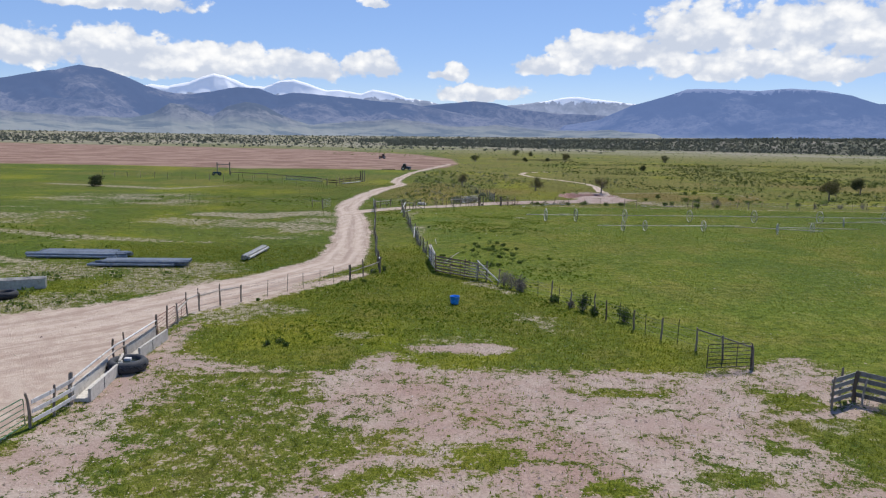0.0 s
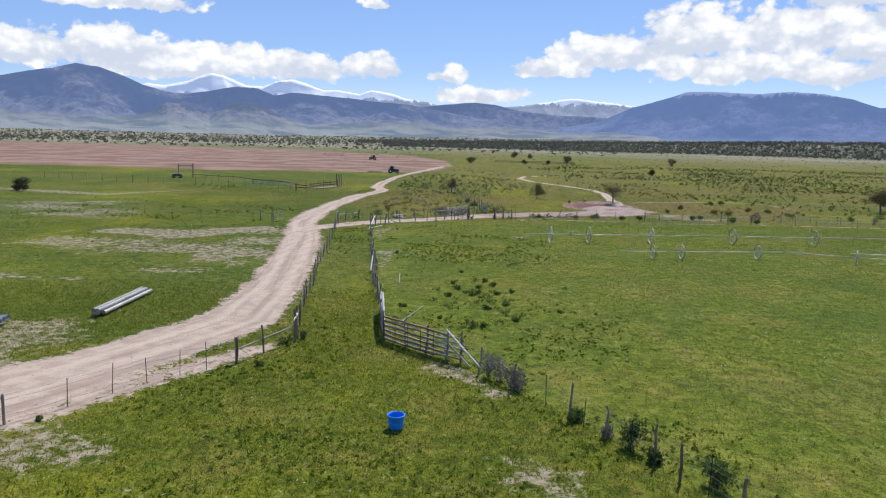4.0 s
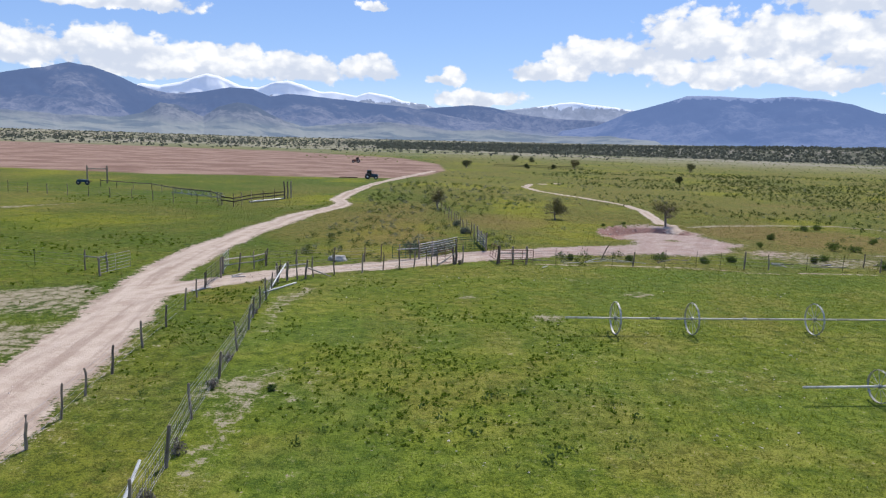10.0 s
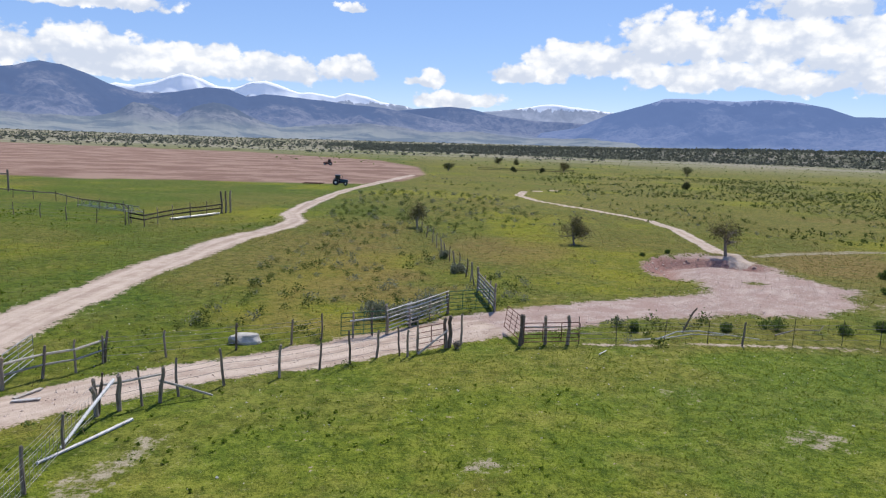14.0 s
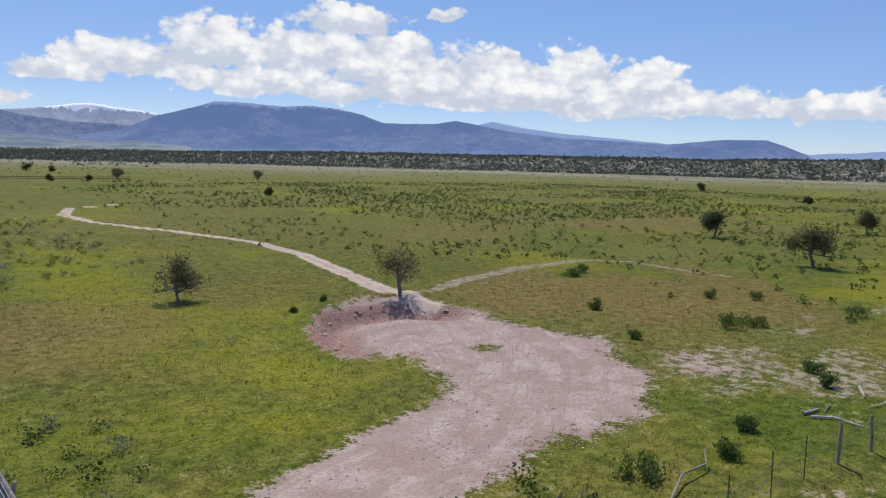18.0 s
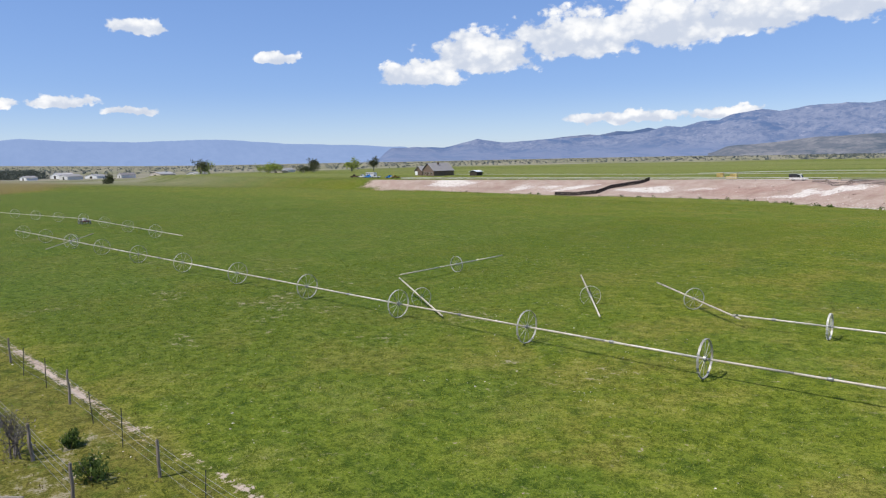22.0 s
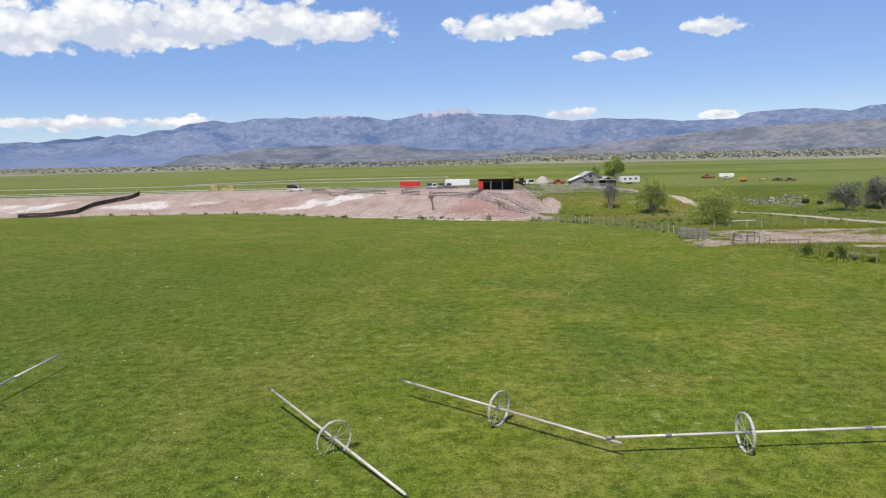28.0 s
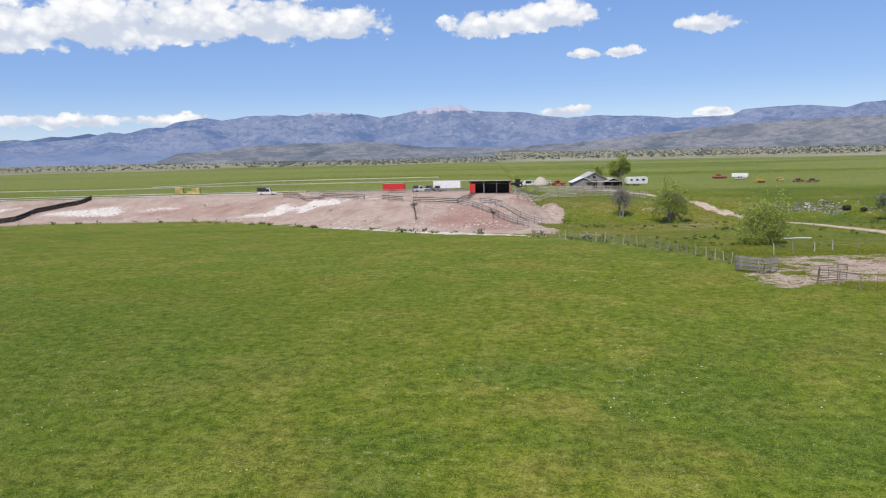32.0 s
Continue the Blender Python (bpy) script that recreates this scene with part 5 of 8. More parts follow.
m_water, t = material("trough_water")
finish(t, (0.02, 0.03, 0.03), 0.05, t.noise(6.0), 0.003, spec=0.5)
part("water", Geo().lathe((0, 0, 0), [(0.64, 0.3), (0.645, 0.42)], 28), m_water, trough, "still dark water")
part("float_box", Geo().box((-0.1, 0.3, 0.47), (0.34, 0.22, 0.14)), m_white_rail, trough)
part("rim_board", Geo().box((-0.36, 0.15, 0.63), (0.12, 1.3, 0.05), 0.3), m_pole, trough)

pipe_gate("tube_gate", (-17.3, 21.0), (-16.85, 27.1), "green painted tubular steel gate in the corral fence", m_green, 6, 1.35, stays=2)
pipe_gate("tube_gate", (-16.8, 40.35), (-16.85, 43.3), "brown steel pipe panel between wooden posts", m_rust, 6, 1.25, stays=1, r=0.02)
pipe_gate("tube_gate", (-16.85, 43.5), (-16.9, 45.3), "brown steel pipe panel between wooden posts", m_rust, 6, 1.25, stays=1, r=0.02)
lane = fence("roadside_fence", [(-16.6, 46.9), (-15.7, 48.6), (-14.6, 49.9), (-13.2, 52.0, "steel"), (-12.1, 53.7, "steel"), (-11.1, 55.1, "steel"), (-10.0, 56.3, "steel"), (-9.0, 57.2, "steel"), (-7.8, 58.2)],
             "wire fence on thin steel stakes along the gravel road", h=1.35)
rail(lane, (-16.6, 46.9), (-15.7, 48.6), 1.05, 1.1)
rail(lane, (-15.7, 48.6), (-14.6, 49.9), 1.1, 1.1)
brace = fence("brace_fence", [(-7.8, 58.2), (-6.9, 60.2), (-5.65, 62.2, "fat"), (-5.75, 63.3, "fat"), (-5.95, 64.4)], "wooden brace posts with pole rails at the fence corner", heights=(0.4, 0.8), h=1.5)
rail(brace, (-7.8, 58.2), (-6.9, 60.2), 0.75, 0.8, 0.05)
rail(brace, (-6.9, 60.2), (-5.65, 62.2), 0.8, 1.0, 0.05)
rail(brace, (-5.65, 62.2), (-5.95, 64.4), 1.3, 1.15, 0.06, m_white_rail)
fence("roadside_fence", [(-5.95, 64.4), (-6.1, 65.8), (-6.35, 67.2), (-6.8, 70.7), (-7.05, 72.8), (-7.25, 75.2), (-7.4, 77.6), (-7.7, 79.8), (-8.0, 82.0), (-8.5, 85.6), (-8.7, 88.2), (-8.9, 90.8), (-9.2, 93.2), (-9.4, 96.0),
                         (-9.75, 100), (-10.1, 104), (-10.5, 108), (-11.0, 111.6), (-11.35, 114.3)], "wire fence on weathered wooden posts beside the gravel road", h=1.3, heights=(0.3, 0.6, 0.9, 1.15))
inner = fence("netting_fence", [(-1.35, 69.5), (-1.75, 72.0), (-2.1, 75.0), (-2.5, 77.3), (-2.95, 80.2), (-3.2, 83.5), (-3.6, 87.2), (-4.2, 91.2), (-4.6, 95.8), (-5.0, 100), (-5.5, 104), (-5.95, 106.6), (-6.2, 109.2), (-6.4, 111.6), (-6.75, 114.6), (-7.0, 117.6, "fat")],
              "woven wire fence on weathered wooden posts with grey brush along it", net=True, h=1.4, heights=(1.15, 1.3), lean=7)

rail(inner, (-3.5, 83.4), (-3.5, 85.0), 0.25, 1.25, 0.055, m_white_rail)
rail(inner, (-3.5, 83.4), (-3.5, 85.0), 0.2, 0.2, 0.04, m_board)

# pole pen at the fence bend
PEN = [(-1.35, 69.5), (-1.1, 66.6), (-0.6, 63.1), (0.7, 61.8), (1.9, 60.6), (3.0, 59.5)]
pen = fence("pole_fence", [*PEN, (3.75, 59.0)], "grey pole fence with six rails at the lane's end", heights=(), h=1.65)
for i, (p, q) in enumerate(zip(PEN, PEN[1:])):
    for k in range(6):
        rail(pen, p, q, 0.18 + 0.25 * k, 0.18 + 0.25 * k + RND.uniform(-0.06, 0.06), 0.06, m_pole if (k + i) % 3 else m_board, bow=0.05)
for k in range(5):
    rail(pen, (2.9, 59.6), (3.9, 58.95), 0.25 + 0.27 * k, 0.2 + 0.27 * k, 0.05, m_board if k % 2 else m_pole)
rail(pen, (-1.2, 68.6), (-0.75, 64.2), 1.55, 1.5, 0.07, m_white_rail)
rail(pen, (3.0, 59.5), (4.7, 57.3), 1.65, 0.35, 0.055, m_white_rail)
rail(pen, (2.6, 60.1), (4.2, 58.2), 1.3, 0.1, 0.05, m_pole)
rail(pen, (0.2, 64.6), (1.5, 66.4), 0.7, 1.3, 0.04, m_pole)
pipe_gate("tube_gate", (-0.65, 62.75), (2.3, 59.9), "rusty red pipe panel tied to a pole fence", m_rust, 6, 1.55, stays=3, r=0.026)
fence("east_fence", [(3.75, 59.0), (4.65, 57.5), (6.2, 55.2), (7.4, 53.2, "steel"), (8.2, 51.9), (8.65, 51.0, "steel"), (9.3, 49.9), (9.95, 48.6, "steel"), (10.6, 47.7), (11.15, 46.5), (11.8, 45.5, "steel"), (12.45, 44.3), (12.85, 43.1, "steel"),
                     (13.5, 42.0), (14.2, 41.0, "steel"), (14.85, 39.7), (15.7, 37.9), (16.75, 36.5, "fat")], "wire fence on weathered posts and steel stakes", h=1.4)
pipe_gate("pipe_gate", (14.1, 35.95), (16.65, 36.45), "dark green tube gate standing in trampled dirt", m_tpost, 7, 1.5, stays=2, r=0.026)
rail(inner, (14.9, 39.7), (16.7, 36.6), 1.3, 1.2, 0.04, m_board)
chute = fence("board_chute", [(18.0, 30.9), (18.9, 31.9), (19.6, 31.9, "fat"), (21.4, 30.0, "fat")], "grey weathered board loading pen", "loading chute", heights=(), h=1.6, group="board pens", lean=2)


def planks(parent, p, q, heights, mat, w=0.17, th=0.045, off=0.07):
    a0, b0 = local(parent, *p), local(parent, *q)
    d = b0 - a0
    side = Vector((-d.y, d.x, 0)).normalized() * off
    for h in heights:
        a, b = a0 + Vector((0, 0, h)) + side, b0 + Vector((0, 0, h + RND.uniform(-0.03, 0.03))) + side
        ob = part("plank", Geo().box((0, 0, 0), ((b - a).length + 0.12, th, w)), mat, parent)
        ob.matrix_basis = Matrix.Translation((a + b) / 2) @ (b - a).to_track_quat("X", "Z").to_matrix().to_4x4()


planks(chute, (18.0, 30.9), (19.6, 31.9), (0.35, 0.68, 1.0, 1.3), m_board, 0.2)
planks(chute, (19.6, 31.9), (21.4, 30.0), (0.35, 0.72, 1.08, 1.4), m_board, 0.22)

tub = thing("blue_tub", 0.93, 50.4, "bright blue plastic barrel tub standing in grass", "tub")
part("body", Geo().lathe((0, 0, 0), [(0.24, 0.0), (0.29, 0.03), (0.31, 0.25), (0.34, 0.55), (0.37, 0.57), (0.37, 0.61), (0.33, 0.61), (0.31, 0.5), (0.27, 0.06)], 26, close=True), m_blue, tub, smooth_faces=True)
part("rib", Geo().ring((0, 0, 0.3), (0, 0, 1), 0.335, 0.04, 0.03, 26), m_blue, tub)
part("bottom", Geo().lathe((0, 0, 0), [(0.26, 0.05), (0.26, 0.08)], 20), m_blue, tub)


def pipe_stack(x, y, rz, length, across, layers, r, mat, label):
    s = thing("pipe_stack", x, y, label, "pipes", "stacks of irrigation pipe", rz)
    for k in range(2):
        part("bearer", Geo().box((length * (k - 0.5) * 0.6, 0, 0.05), (0.12, across * 2.2 * r + 0.2, 0.1)), m_board, s)
    for l in range(layers):
        for j in range(across - l):
            dx, z = RND.uniform(-0.7, 0.7), 0.10 + r + l * r * 1.75
            yy = (j - (across - l - 1) / 2) * r * 2.35 + RND.uniform(-0.1, 0.1) * r
            part("pipe", Geo().tube([(dx - length / 2, yy, z), (dx + length / 2, yy, z)], r, 9).ring((dx + length / 2 - 0.05, yy, z), (1, 0, 0), r * 1.18, 0.16, r * 0.16, 9), mat, s, smooth_faces=False)
    return s


pipe_stack(-35.2, 67.2, 2, 8.4, 8, 2, 0.12, m_pvc, "stack of long dark irrigation pipes on timbers")
pipe_stack(-27.6, 63.4, 4, 7.6, 8, 2, 0.12, m_pvc, "stack of long dark irrigation pipes on timbers")
pipe_stack(-36.6, 69.6, 2, 7.0, 5, 1, 0.13, m_pvc, "stack of long dark irrigation pipes on timbers")
pipe_stack(-18.9, 70.3, 88, 6.6, 3, 2, 0.13, m_steel, "short stack of pale metal irrigation pipe on grass")
slab = thing("concrete_trough", -33.2, 52.6, "grey concrete feed trough lying on sandy ground", "feed trough", rz=24)
for yy in (-0.55, -0.1, 0.35):
    part("wall", Geo().box((0, yy, 0.4), (5.2, 0.14, 0.8)), m_concrete, slab)
part("floor", Geo().box((0, -0.1, 0.12), (5.1, 1.0, 0.18)), m_concrete, slab)
# old tractor tyre lying flat, not a built feeder
old_tyre = thing("rubber_feeder", -31.6, 49.7, "worn black tractor tyre lying on bare ground", "feeder")
part("tread", Geo().lathe((0, 0, 0), [(0.55, 0.0), (0.75, 0.05), (0.85, 0.2), (0.84, 0.38), (0.72, 0.5), (0.55, 0.5), (0.5, 0.25)], 28, close=True), m_rubber, old_tyre, smooth_faces=True)

# ---- crossing: gates and lane fences ----
fence("south_lane_fence", [(-7.0, 117.7), (-5.75, 118.7), (-4.75, 119.8), (-3.3, 121.2), (-1.2, 122.4), (0.4, 123.6), (1.7, 124.6), (2.9, 125.6), (4.0, 126.1), (4.9, 126.4)], "wire fence on crooked wooden posts along a dirt lane", h=1.5, lean=6)
corner = fence("corner_brace", [(-7.0, 117.7, "fat"), (-6.4, 118.2, "fat"), (-5.2, 119.1, "fat")], "wooden corner brace with pale poles", heights=(), h=1.6)
rail(corner, (-7.0, 117.7), (-5.2, 119.1), 1.15, 1.15, 0.05, m_pole)
rail(corner, (-6.5, 117.9), (-6.9, 114.8), 1.3, 0.05, 0.06, m_white_rail)
rail(corner, (-5.6, 117.2), (-7.0, 113.6), 0.06, 0.06, 0.06, m_white_rail)
rail(corner, (-5.2, 119.1), (-3.4, 119.8), 0.9, 0.1, 0.05, m_pole)
stub = fence("gate_posts", [(4.4, 125.9), (4.9, 126.35), (6.35, 127.55, "fat"), (6.55, 127.7, "fat"), (7.2, 128.3)], "cluster of thick wooden gateposts", heights=(0.9,), h=1.55, lean=3)
pipe_gate("pipe_gate", (4.9, 126.4), (6.25, 127.5), "brown tube gate standing open at the lane", m_rust, 5, 1.35, stays=1)
rail(stub, (4.95, 126.2), (6.4, 127.3), 0.1, 1.0, 0.05, m_pole)
east_gate = fence("gate_posts", [(10.35, 128.35, "fat"), (10.5, 128.6, "fat"), (11.75, 128.7, "fat"), (13.0, 128.8, "fat")], "thick weathered gateposts with a pale pole rail", heights=(), h=1.75, lean=3)
rail(east_gate, (10.35, 128.35), (13.0, 128.8), 1.0, 1.0, 0.055, m_white_rail)
pipe_gate("pipe_gate", (10.5, 128.2), (13.6, 128.75), "brown steel pipe panel fixed between wooden posts", m_rust, 6, 1.25, stays=2)
pipe_gate("pipe_gate", (10.3, 128.7), (9.75, 131.1), "brown steel gate swung open and leaning", m_rust, 6, 1.4, stays=2, lift=0.1, tilt=9)
fence("ditch_fence", [(13.6, 128.9, "steel"), (15.7, 129.1, "steel"), (18.5, 129.5, "steel"), (21.0, 129.7, "steel"), (22.9, 129.5), (25.9, 129.8, "steel"), (28.9, 130.1, "steel"), (31.2, 130.2, "steel"), (33.4, 130.1)],
      "wire fence on steel stakes beside a dry ditch", h=1.45)
fence("ditch_fence", [(33.4, 130.1)] + [(x, y, "steel" if i % 3 else "wood") for i, (x, y) in enumerate(subdivide([(35.6, 129.9), (53, 129.8), (82, 130.3), (142, 131.6)], 3.4))], "long wire fence on stakes between pasture and range", h=1.4)
fence("old_fence", [(x, y) for x, y in subdivide([(46, 132.6), (60, 132.7), (95, 133.4), (140, 135.0)], 5.0)], "old leaning range fence with brush caught along it", h=1.3, lean=9)
set_post(thing("leaning_post", 20.5, 132.1, "single leaning grey fence post in grass", "post"), 20.5, 132.1, 1.7, "wood", 1).rotation_euler = (radians(12), radians(20), 0)
pipe_gate("pipe_gate", (0.8, 128.8), (3.15, 129.75), "green tube gate beside the dirt lane", m_green, 6, 1.4, stays=1)
ladder = fence("loading_fence", [(1.4, 129.1), (2.4, 129.6), (3.2, 129.9, "fat"), (4.4, 131.6, "fat"), (5.6, 133.4), (6.75, 135.1, "fat")], "pale pipe and pole fence of the loading lane", heights=(), h=1.5, lean=2)
for k in range(6):
    rail(ladder, (3.2, 129.9), (4.5, 131.8), 0.25 + 0.22 * k, 0.3 + 0.22 * k, 0.03, m_white_rail if k % 2 else m_alu)
    rail(ladder, (4.3, 131.4), (6.75, 135.1), 0.25 + 0.22 * k, 0.25 + 0.24 * k, 0.032, m_white_rail if k % 3 else m_alu)
rail(ladder, (1.3, 129.0), (3.2, 129.9), 0.95, 1.0, 0.05, m_white_rail)
pipe_gate("pipe_gate", (6.8, 135.15), (9.45, 136.4), "green tube gate across the lane's mouth", m_green, 6, 1.4, stays=2)
wing = fence("board_wing", [(9.75, 135.9, "fat"), (9.6, 138.0), (9.45, 140.2), (9.2, 142.4, "fat")], "grey board wing fence beside the lane", heights=(), h=1.65, lean=2)
for k in range(5):
    rail(wing, (9.75, 135.9), (9.2, 142.4), 0.3 + 0.27 * k, 0.3 + 0.27 * k, 0.06, m_board)
fence("range_fence", [(9.2, 142.4), (9.1, 144.4), (8.95, 146), (8.7, 147.8), (8.3, 150.3), (8.0, 152.6), (7.65, 155.2), (7.35, 157.8), (7.1, 160.2), (6.7, 163.6), (6.3, 167.3), (5.7, 171.4), (5.1, 175.2), (4.6, 178.6)],
      "old wire fence on wooden posts climbing the range", h=1.45, lean=7)
fence("lane_fence", [(-9.4, 123.6), (-7.0, 124.8), (-4.1, 126.3), (-1.6, 127.5), (-0.2, 128.6)], "sparse wire fence of weathered posts along a lane", h=1.35)
north_brace = fence("lane_gate_fence", [(-11.5, 118.4, "fat"), (-11.85, 120.0, "fat"), (-11.0, 121.5), (-10.0, 122.3), (-9.4, 123.8)], "pole rail fence at the road turning", heights=(), h=1.45)
for a, b in (((-11.85, 120.0), (-11.0, 121.5)), ((-11.0, 121.5), (-10.0, 122.3)), ((-10.0, 122.3), (-9.4, 123.8))):
    rail(north_brace, a, b, 1.05, 1.05, 0.055, m_pole)
    rail(north_brace, a, b, 0.6, 0.6, 0.045, m_board)
pipe_gate("pipe_gate", (-11.3, 114.5), (-11.75, 119.0), "grey tube gate across the lane entrance", m_tpost, 6, 1.35, stays=2)
pipe_gate("pipe_gate", (-11.9, 120.2), (-12.4, 123.4), "grey tube gate swung open by the road", m_steel, 6, 1.4, stays=1)
pipe_gate("pipe_gate", (-20.3, 117.6), (-19.5, 121.0), "grey tube gate standing open west of the road", m_steel, 6, 1.45, stays=1)
west_brace = fence("west_brace", [(-22.4, 119.6), (-20.6, 119.4, "fat"), (-20.3, 117.6, "fat")], "short pole brace beside the west gate", heights=(), h=1.5)
rail(west_brace, (-22.4, 119.6), (-20.6, 119.4), 1.1, 1.1, 0.05, m_board)
fence("west_stake_fence", [(x, y, "steel") for x, y in subdivide([(-60, 127), (-40, 123.5), (-22.4, 119.6)], 5.0)], "thin wire fence on steel stakes across the meadow", h=1.35)
for x, y, a, ln, mt in ((-10.6, 119.6, 70, 1.3, m_pole), (-10.3, 118.9, 20, 1.0, m_white_rail), (-11.5, 114.0, 60, 1.6, m_white_rail)):
    lo = thing("loose_board", x, y, "pale loose board lying in the grass", "board", "loose boards", a)
    part("plank", Geo().box((0, 0, 0.06), (ln, 0.18, 0.05)), mt, lo)

boulder = thing("white_boulder", -3.9, 127.7, "large pale boulder among weeds beside the lane", "boulder", rz=12)
rock_v = []
ico = bmesh.new()
bmesh.ops.create_icosphere(ico, subdivisions=3, radius=1.0)
for v in ico.verts:
    n = noise.noise(v.co * 1.4) * 0.22
    v.co = Vector((v.co.x * 0.85 * (1 + 1.6 * n), v.co.y * 0.5 * (1 + 1.6 * n), max(v.co.z * 0.5 * (1 + 2 * n) + 0.12, -0.05)))
    if v.co.z > 0.42:
        v.co.z = 0.42 + (v.co.z - 0.42) * 0.35
me = bpy.data.meshes.new("stone")
ico.to_mesh(me)
ico.free()
me.materials.append(m_stone)
part("stone", me, None, boulder)


def fallen(name, pts, r, mat, label, category="pole"):
    x, y = pts[0][:2]
    f = thing(name, x, y, label, category, "fallen poles")
    part("stem", Geo().tube([local(f, p[0], p[1], p[2] if len(p) > 2 else 0.08) for p in pts], [r * (1.1 - 0.5 * i / (len(pts) - 1)) for i in range(len(pts))], 7), mat, f)
    return f


fallen("fallen_pole", [(16.6, 129.7), (18.9, 130.3, 0.12), (20.6, 131.0, 0.2), (22.6, 131.2, 0.12)], 0.035, m_white_rail, "long bleached bent pole lying in grass")
fallen("fallen_pole", [(18.4, 130.2), (19.7, 130.9, 0.35), (21.2, 131.4, 0.3), (24.4, 130.6, 0.1)], 0.035, m_white_rail, "long bleached bent pole lying in grass")
fallen("fallen_pole", [(25.8, 131.6), (27.4, 132.3, 0.3), (28.9, 132.4, 0.25), (29.4, 132.8, 0.5)], 0.035, m_pole, "long bleached bent pole lying in grass")
fallen("fallen_pole", [(13.6, 130.9), (15.4, 130.9)], 0.035, m_pole, "bleached pole lying in grass")
fallen("fallen_pole", [(14.2, 126.8), (14.8, 127.6)], 0.035, m_white_rail, "short bleached stick lying in grass")
fallen("fallen_pole", [(43.4, 133.6), (42.0, 132.8)], 0.075, m_pole, "thick bleached log lying by the ditch")
fallen("fallen_pole", [(44.2, 132.3), (41.8, 131.9), (40.6, 132.1)], 0.035, m_pole, "bleached branch lying by the ditch")
fallen("fallen_pole", [(37.4, 133.3), (38.6, 133.2)], 0.07, m_pole, "bleached log end lying by the ditch")
fallen("fallen_pole", [(37.3, 132.9), (38.0, 132.3), (37.9, 131.2)], 0.055, m_pole, "bleached branch lying by the ditch")
fallen("fallen_pole", [(39.6, 133.2), (38.4, 132.9)], 0.035, m_board, "grey branch lying by the ditch")
fallen("fallen_pole", [(48.6, 134.6), (47.6, 133.6)], 0.07, m_pole, "bleached branch lying on range grass")
fallen("fallen_pole", [(-0.95, 83.2), (-0.75, 79.0)], 0.035, m_pole, "bleached pole lying in pasture grass")

# ---- wheel lines ----
RIM_R = 0.93
wheel_rim = Geo().ring((0, 0, 0), (1, 0, 0), RIM_R, 0.10, 0.022, 40)
for k in range(20):
    a = 6.2832 * k / 20
    wheel_rim.box((0, (RIM_R + 0.012) * math.cos(a), (RIM_R + 0.012) * math.sin(a)), (0.13, 0.03, 0.03))
wheel_rim = wheel_rim.mesh("rim", m_rim)
spoke_mesh = Geo().tube([(0.0, 0, 0.07), (0.03, 0, RIM_R - 0.03)], 0.011, 5).mesh("spoke", m_rim)
hub_mesh = Geo().lathe((0, 0, 0), [(0.085, -0.09), (0.11, -0.07), (0.11, 0.07), (0.085, 0.09)], 14, "X").mesh("hub", m_steel)
pipe_meshes = {}
for ln in (5.0,):
    pipe_meshes[ln] = Geo().tube([(0, 0, 0), (ln, 0, 0)], 0.054, 10).mesh("pipe", m_alu, True)
coupler_mesh = Geo().lathe((0, 0, 0), [(0.07, -0.12), (0.092, -0.1), (0.092, 0.1), (0.07, 0.12)], 12, "X").mesh("coupler", m_steel)


def wheel_line(p, q, wheels, label, drop=0.95, ends=(0.95, 0.95), coupling=(), big=1.0):
    """Irrigation pipe carried through wheel hubs; wheels as distances along it."""
    a, b = Vector((p[0], p[1], zat(*p) + ends[0])), Vector((q[0], q[1], zat(*q) + ends[1]))
    d = b - a
    w_ = new("wheel_line")
    w_.matrix_world = Matrix.Translation(a) @ d.to_track_quat("X", "Z").to_matrix().to_4x4()
    tagged(w_, label, "irrigation line", "wheel lines in the pasture")
    length, x = d.length, 0.0
    while x < length - 0.05:
        s = min(5.0, length - x)
        at(part("pipe", pipe_meshes[5.0], None, w_), x, 0, 0, s=(s / 5.0, 1, 1))
        x += s
    for k, s in enumerate(wheels):
        wh = part("wheel", wheel_rim, None, w_)
        at(wh, s, 0, 0, RND.uniform(0, 40), s=(1, big, big))
        part("hub", hub_mesh, None, wh)
        for i in range(10):
            at(part("spoke", spoke_mesh, None, wh), 0, 0, 0, 36 * i)
    for s in coupling:
        at(part("coupler", coupler_mesh, None, w_), s, 0, 0)
        part("sprinkler", Geo().tube([(s, 0, 0.06), (s, 0, 0.2), (s + 0.05, 0.0, 0.24)], 0.014, 5), m_rust, w_)
    return w_


WL = "long aluminium wheel line resting on the mown pasture"
start = (12.4, 105.15)
line_wheels = [(15.35, 105.5), (19.94, 105.9), (27.55, 106.9), (37.85, 107.7), (48.0, 108.3), (58.4, 108.9)]
far_w = [(68.8, 109.3), (79.2, 109.7), (89.6, 110.0), (100, 110.3), (110.4, 110.6), (120.8, 110.9), (131.2, 111.2), (141.6, 111.5)]
wheel_line((12.4, 105.2), (19.0, 105.8), [math.hypot(15.35 - 12.4, 0.25)], WL, coupling=(5.5,))
wheel_line((19.0, 105.8), (38.0, 107.7), [0.95, 8.6, 18.85], WL, coupling=(4.2, 13.6))
wheel_line((38.0, 107.7), (58.9, 108.95), [9.95, 20.45], WL, coupling=(4.6, 15.0))
wheel_line((58.9, 108.95), (102, 110.4), [9.9, 20.3, 30.7, 41.1], WL, coupling=(4.8, 15.2, 25.6, 36.0))
wheel_line((102, 110.4), (146, 111.7), [8.4, 18.8, 29.2, 39.6], WL, coupling=(3.2, 13.6))
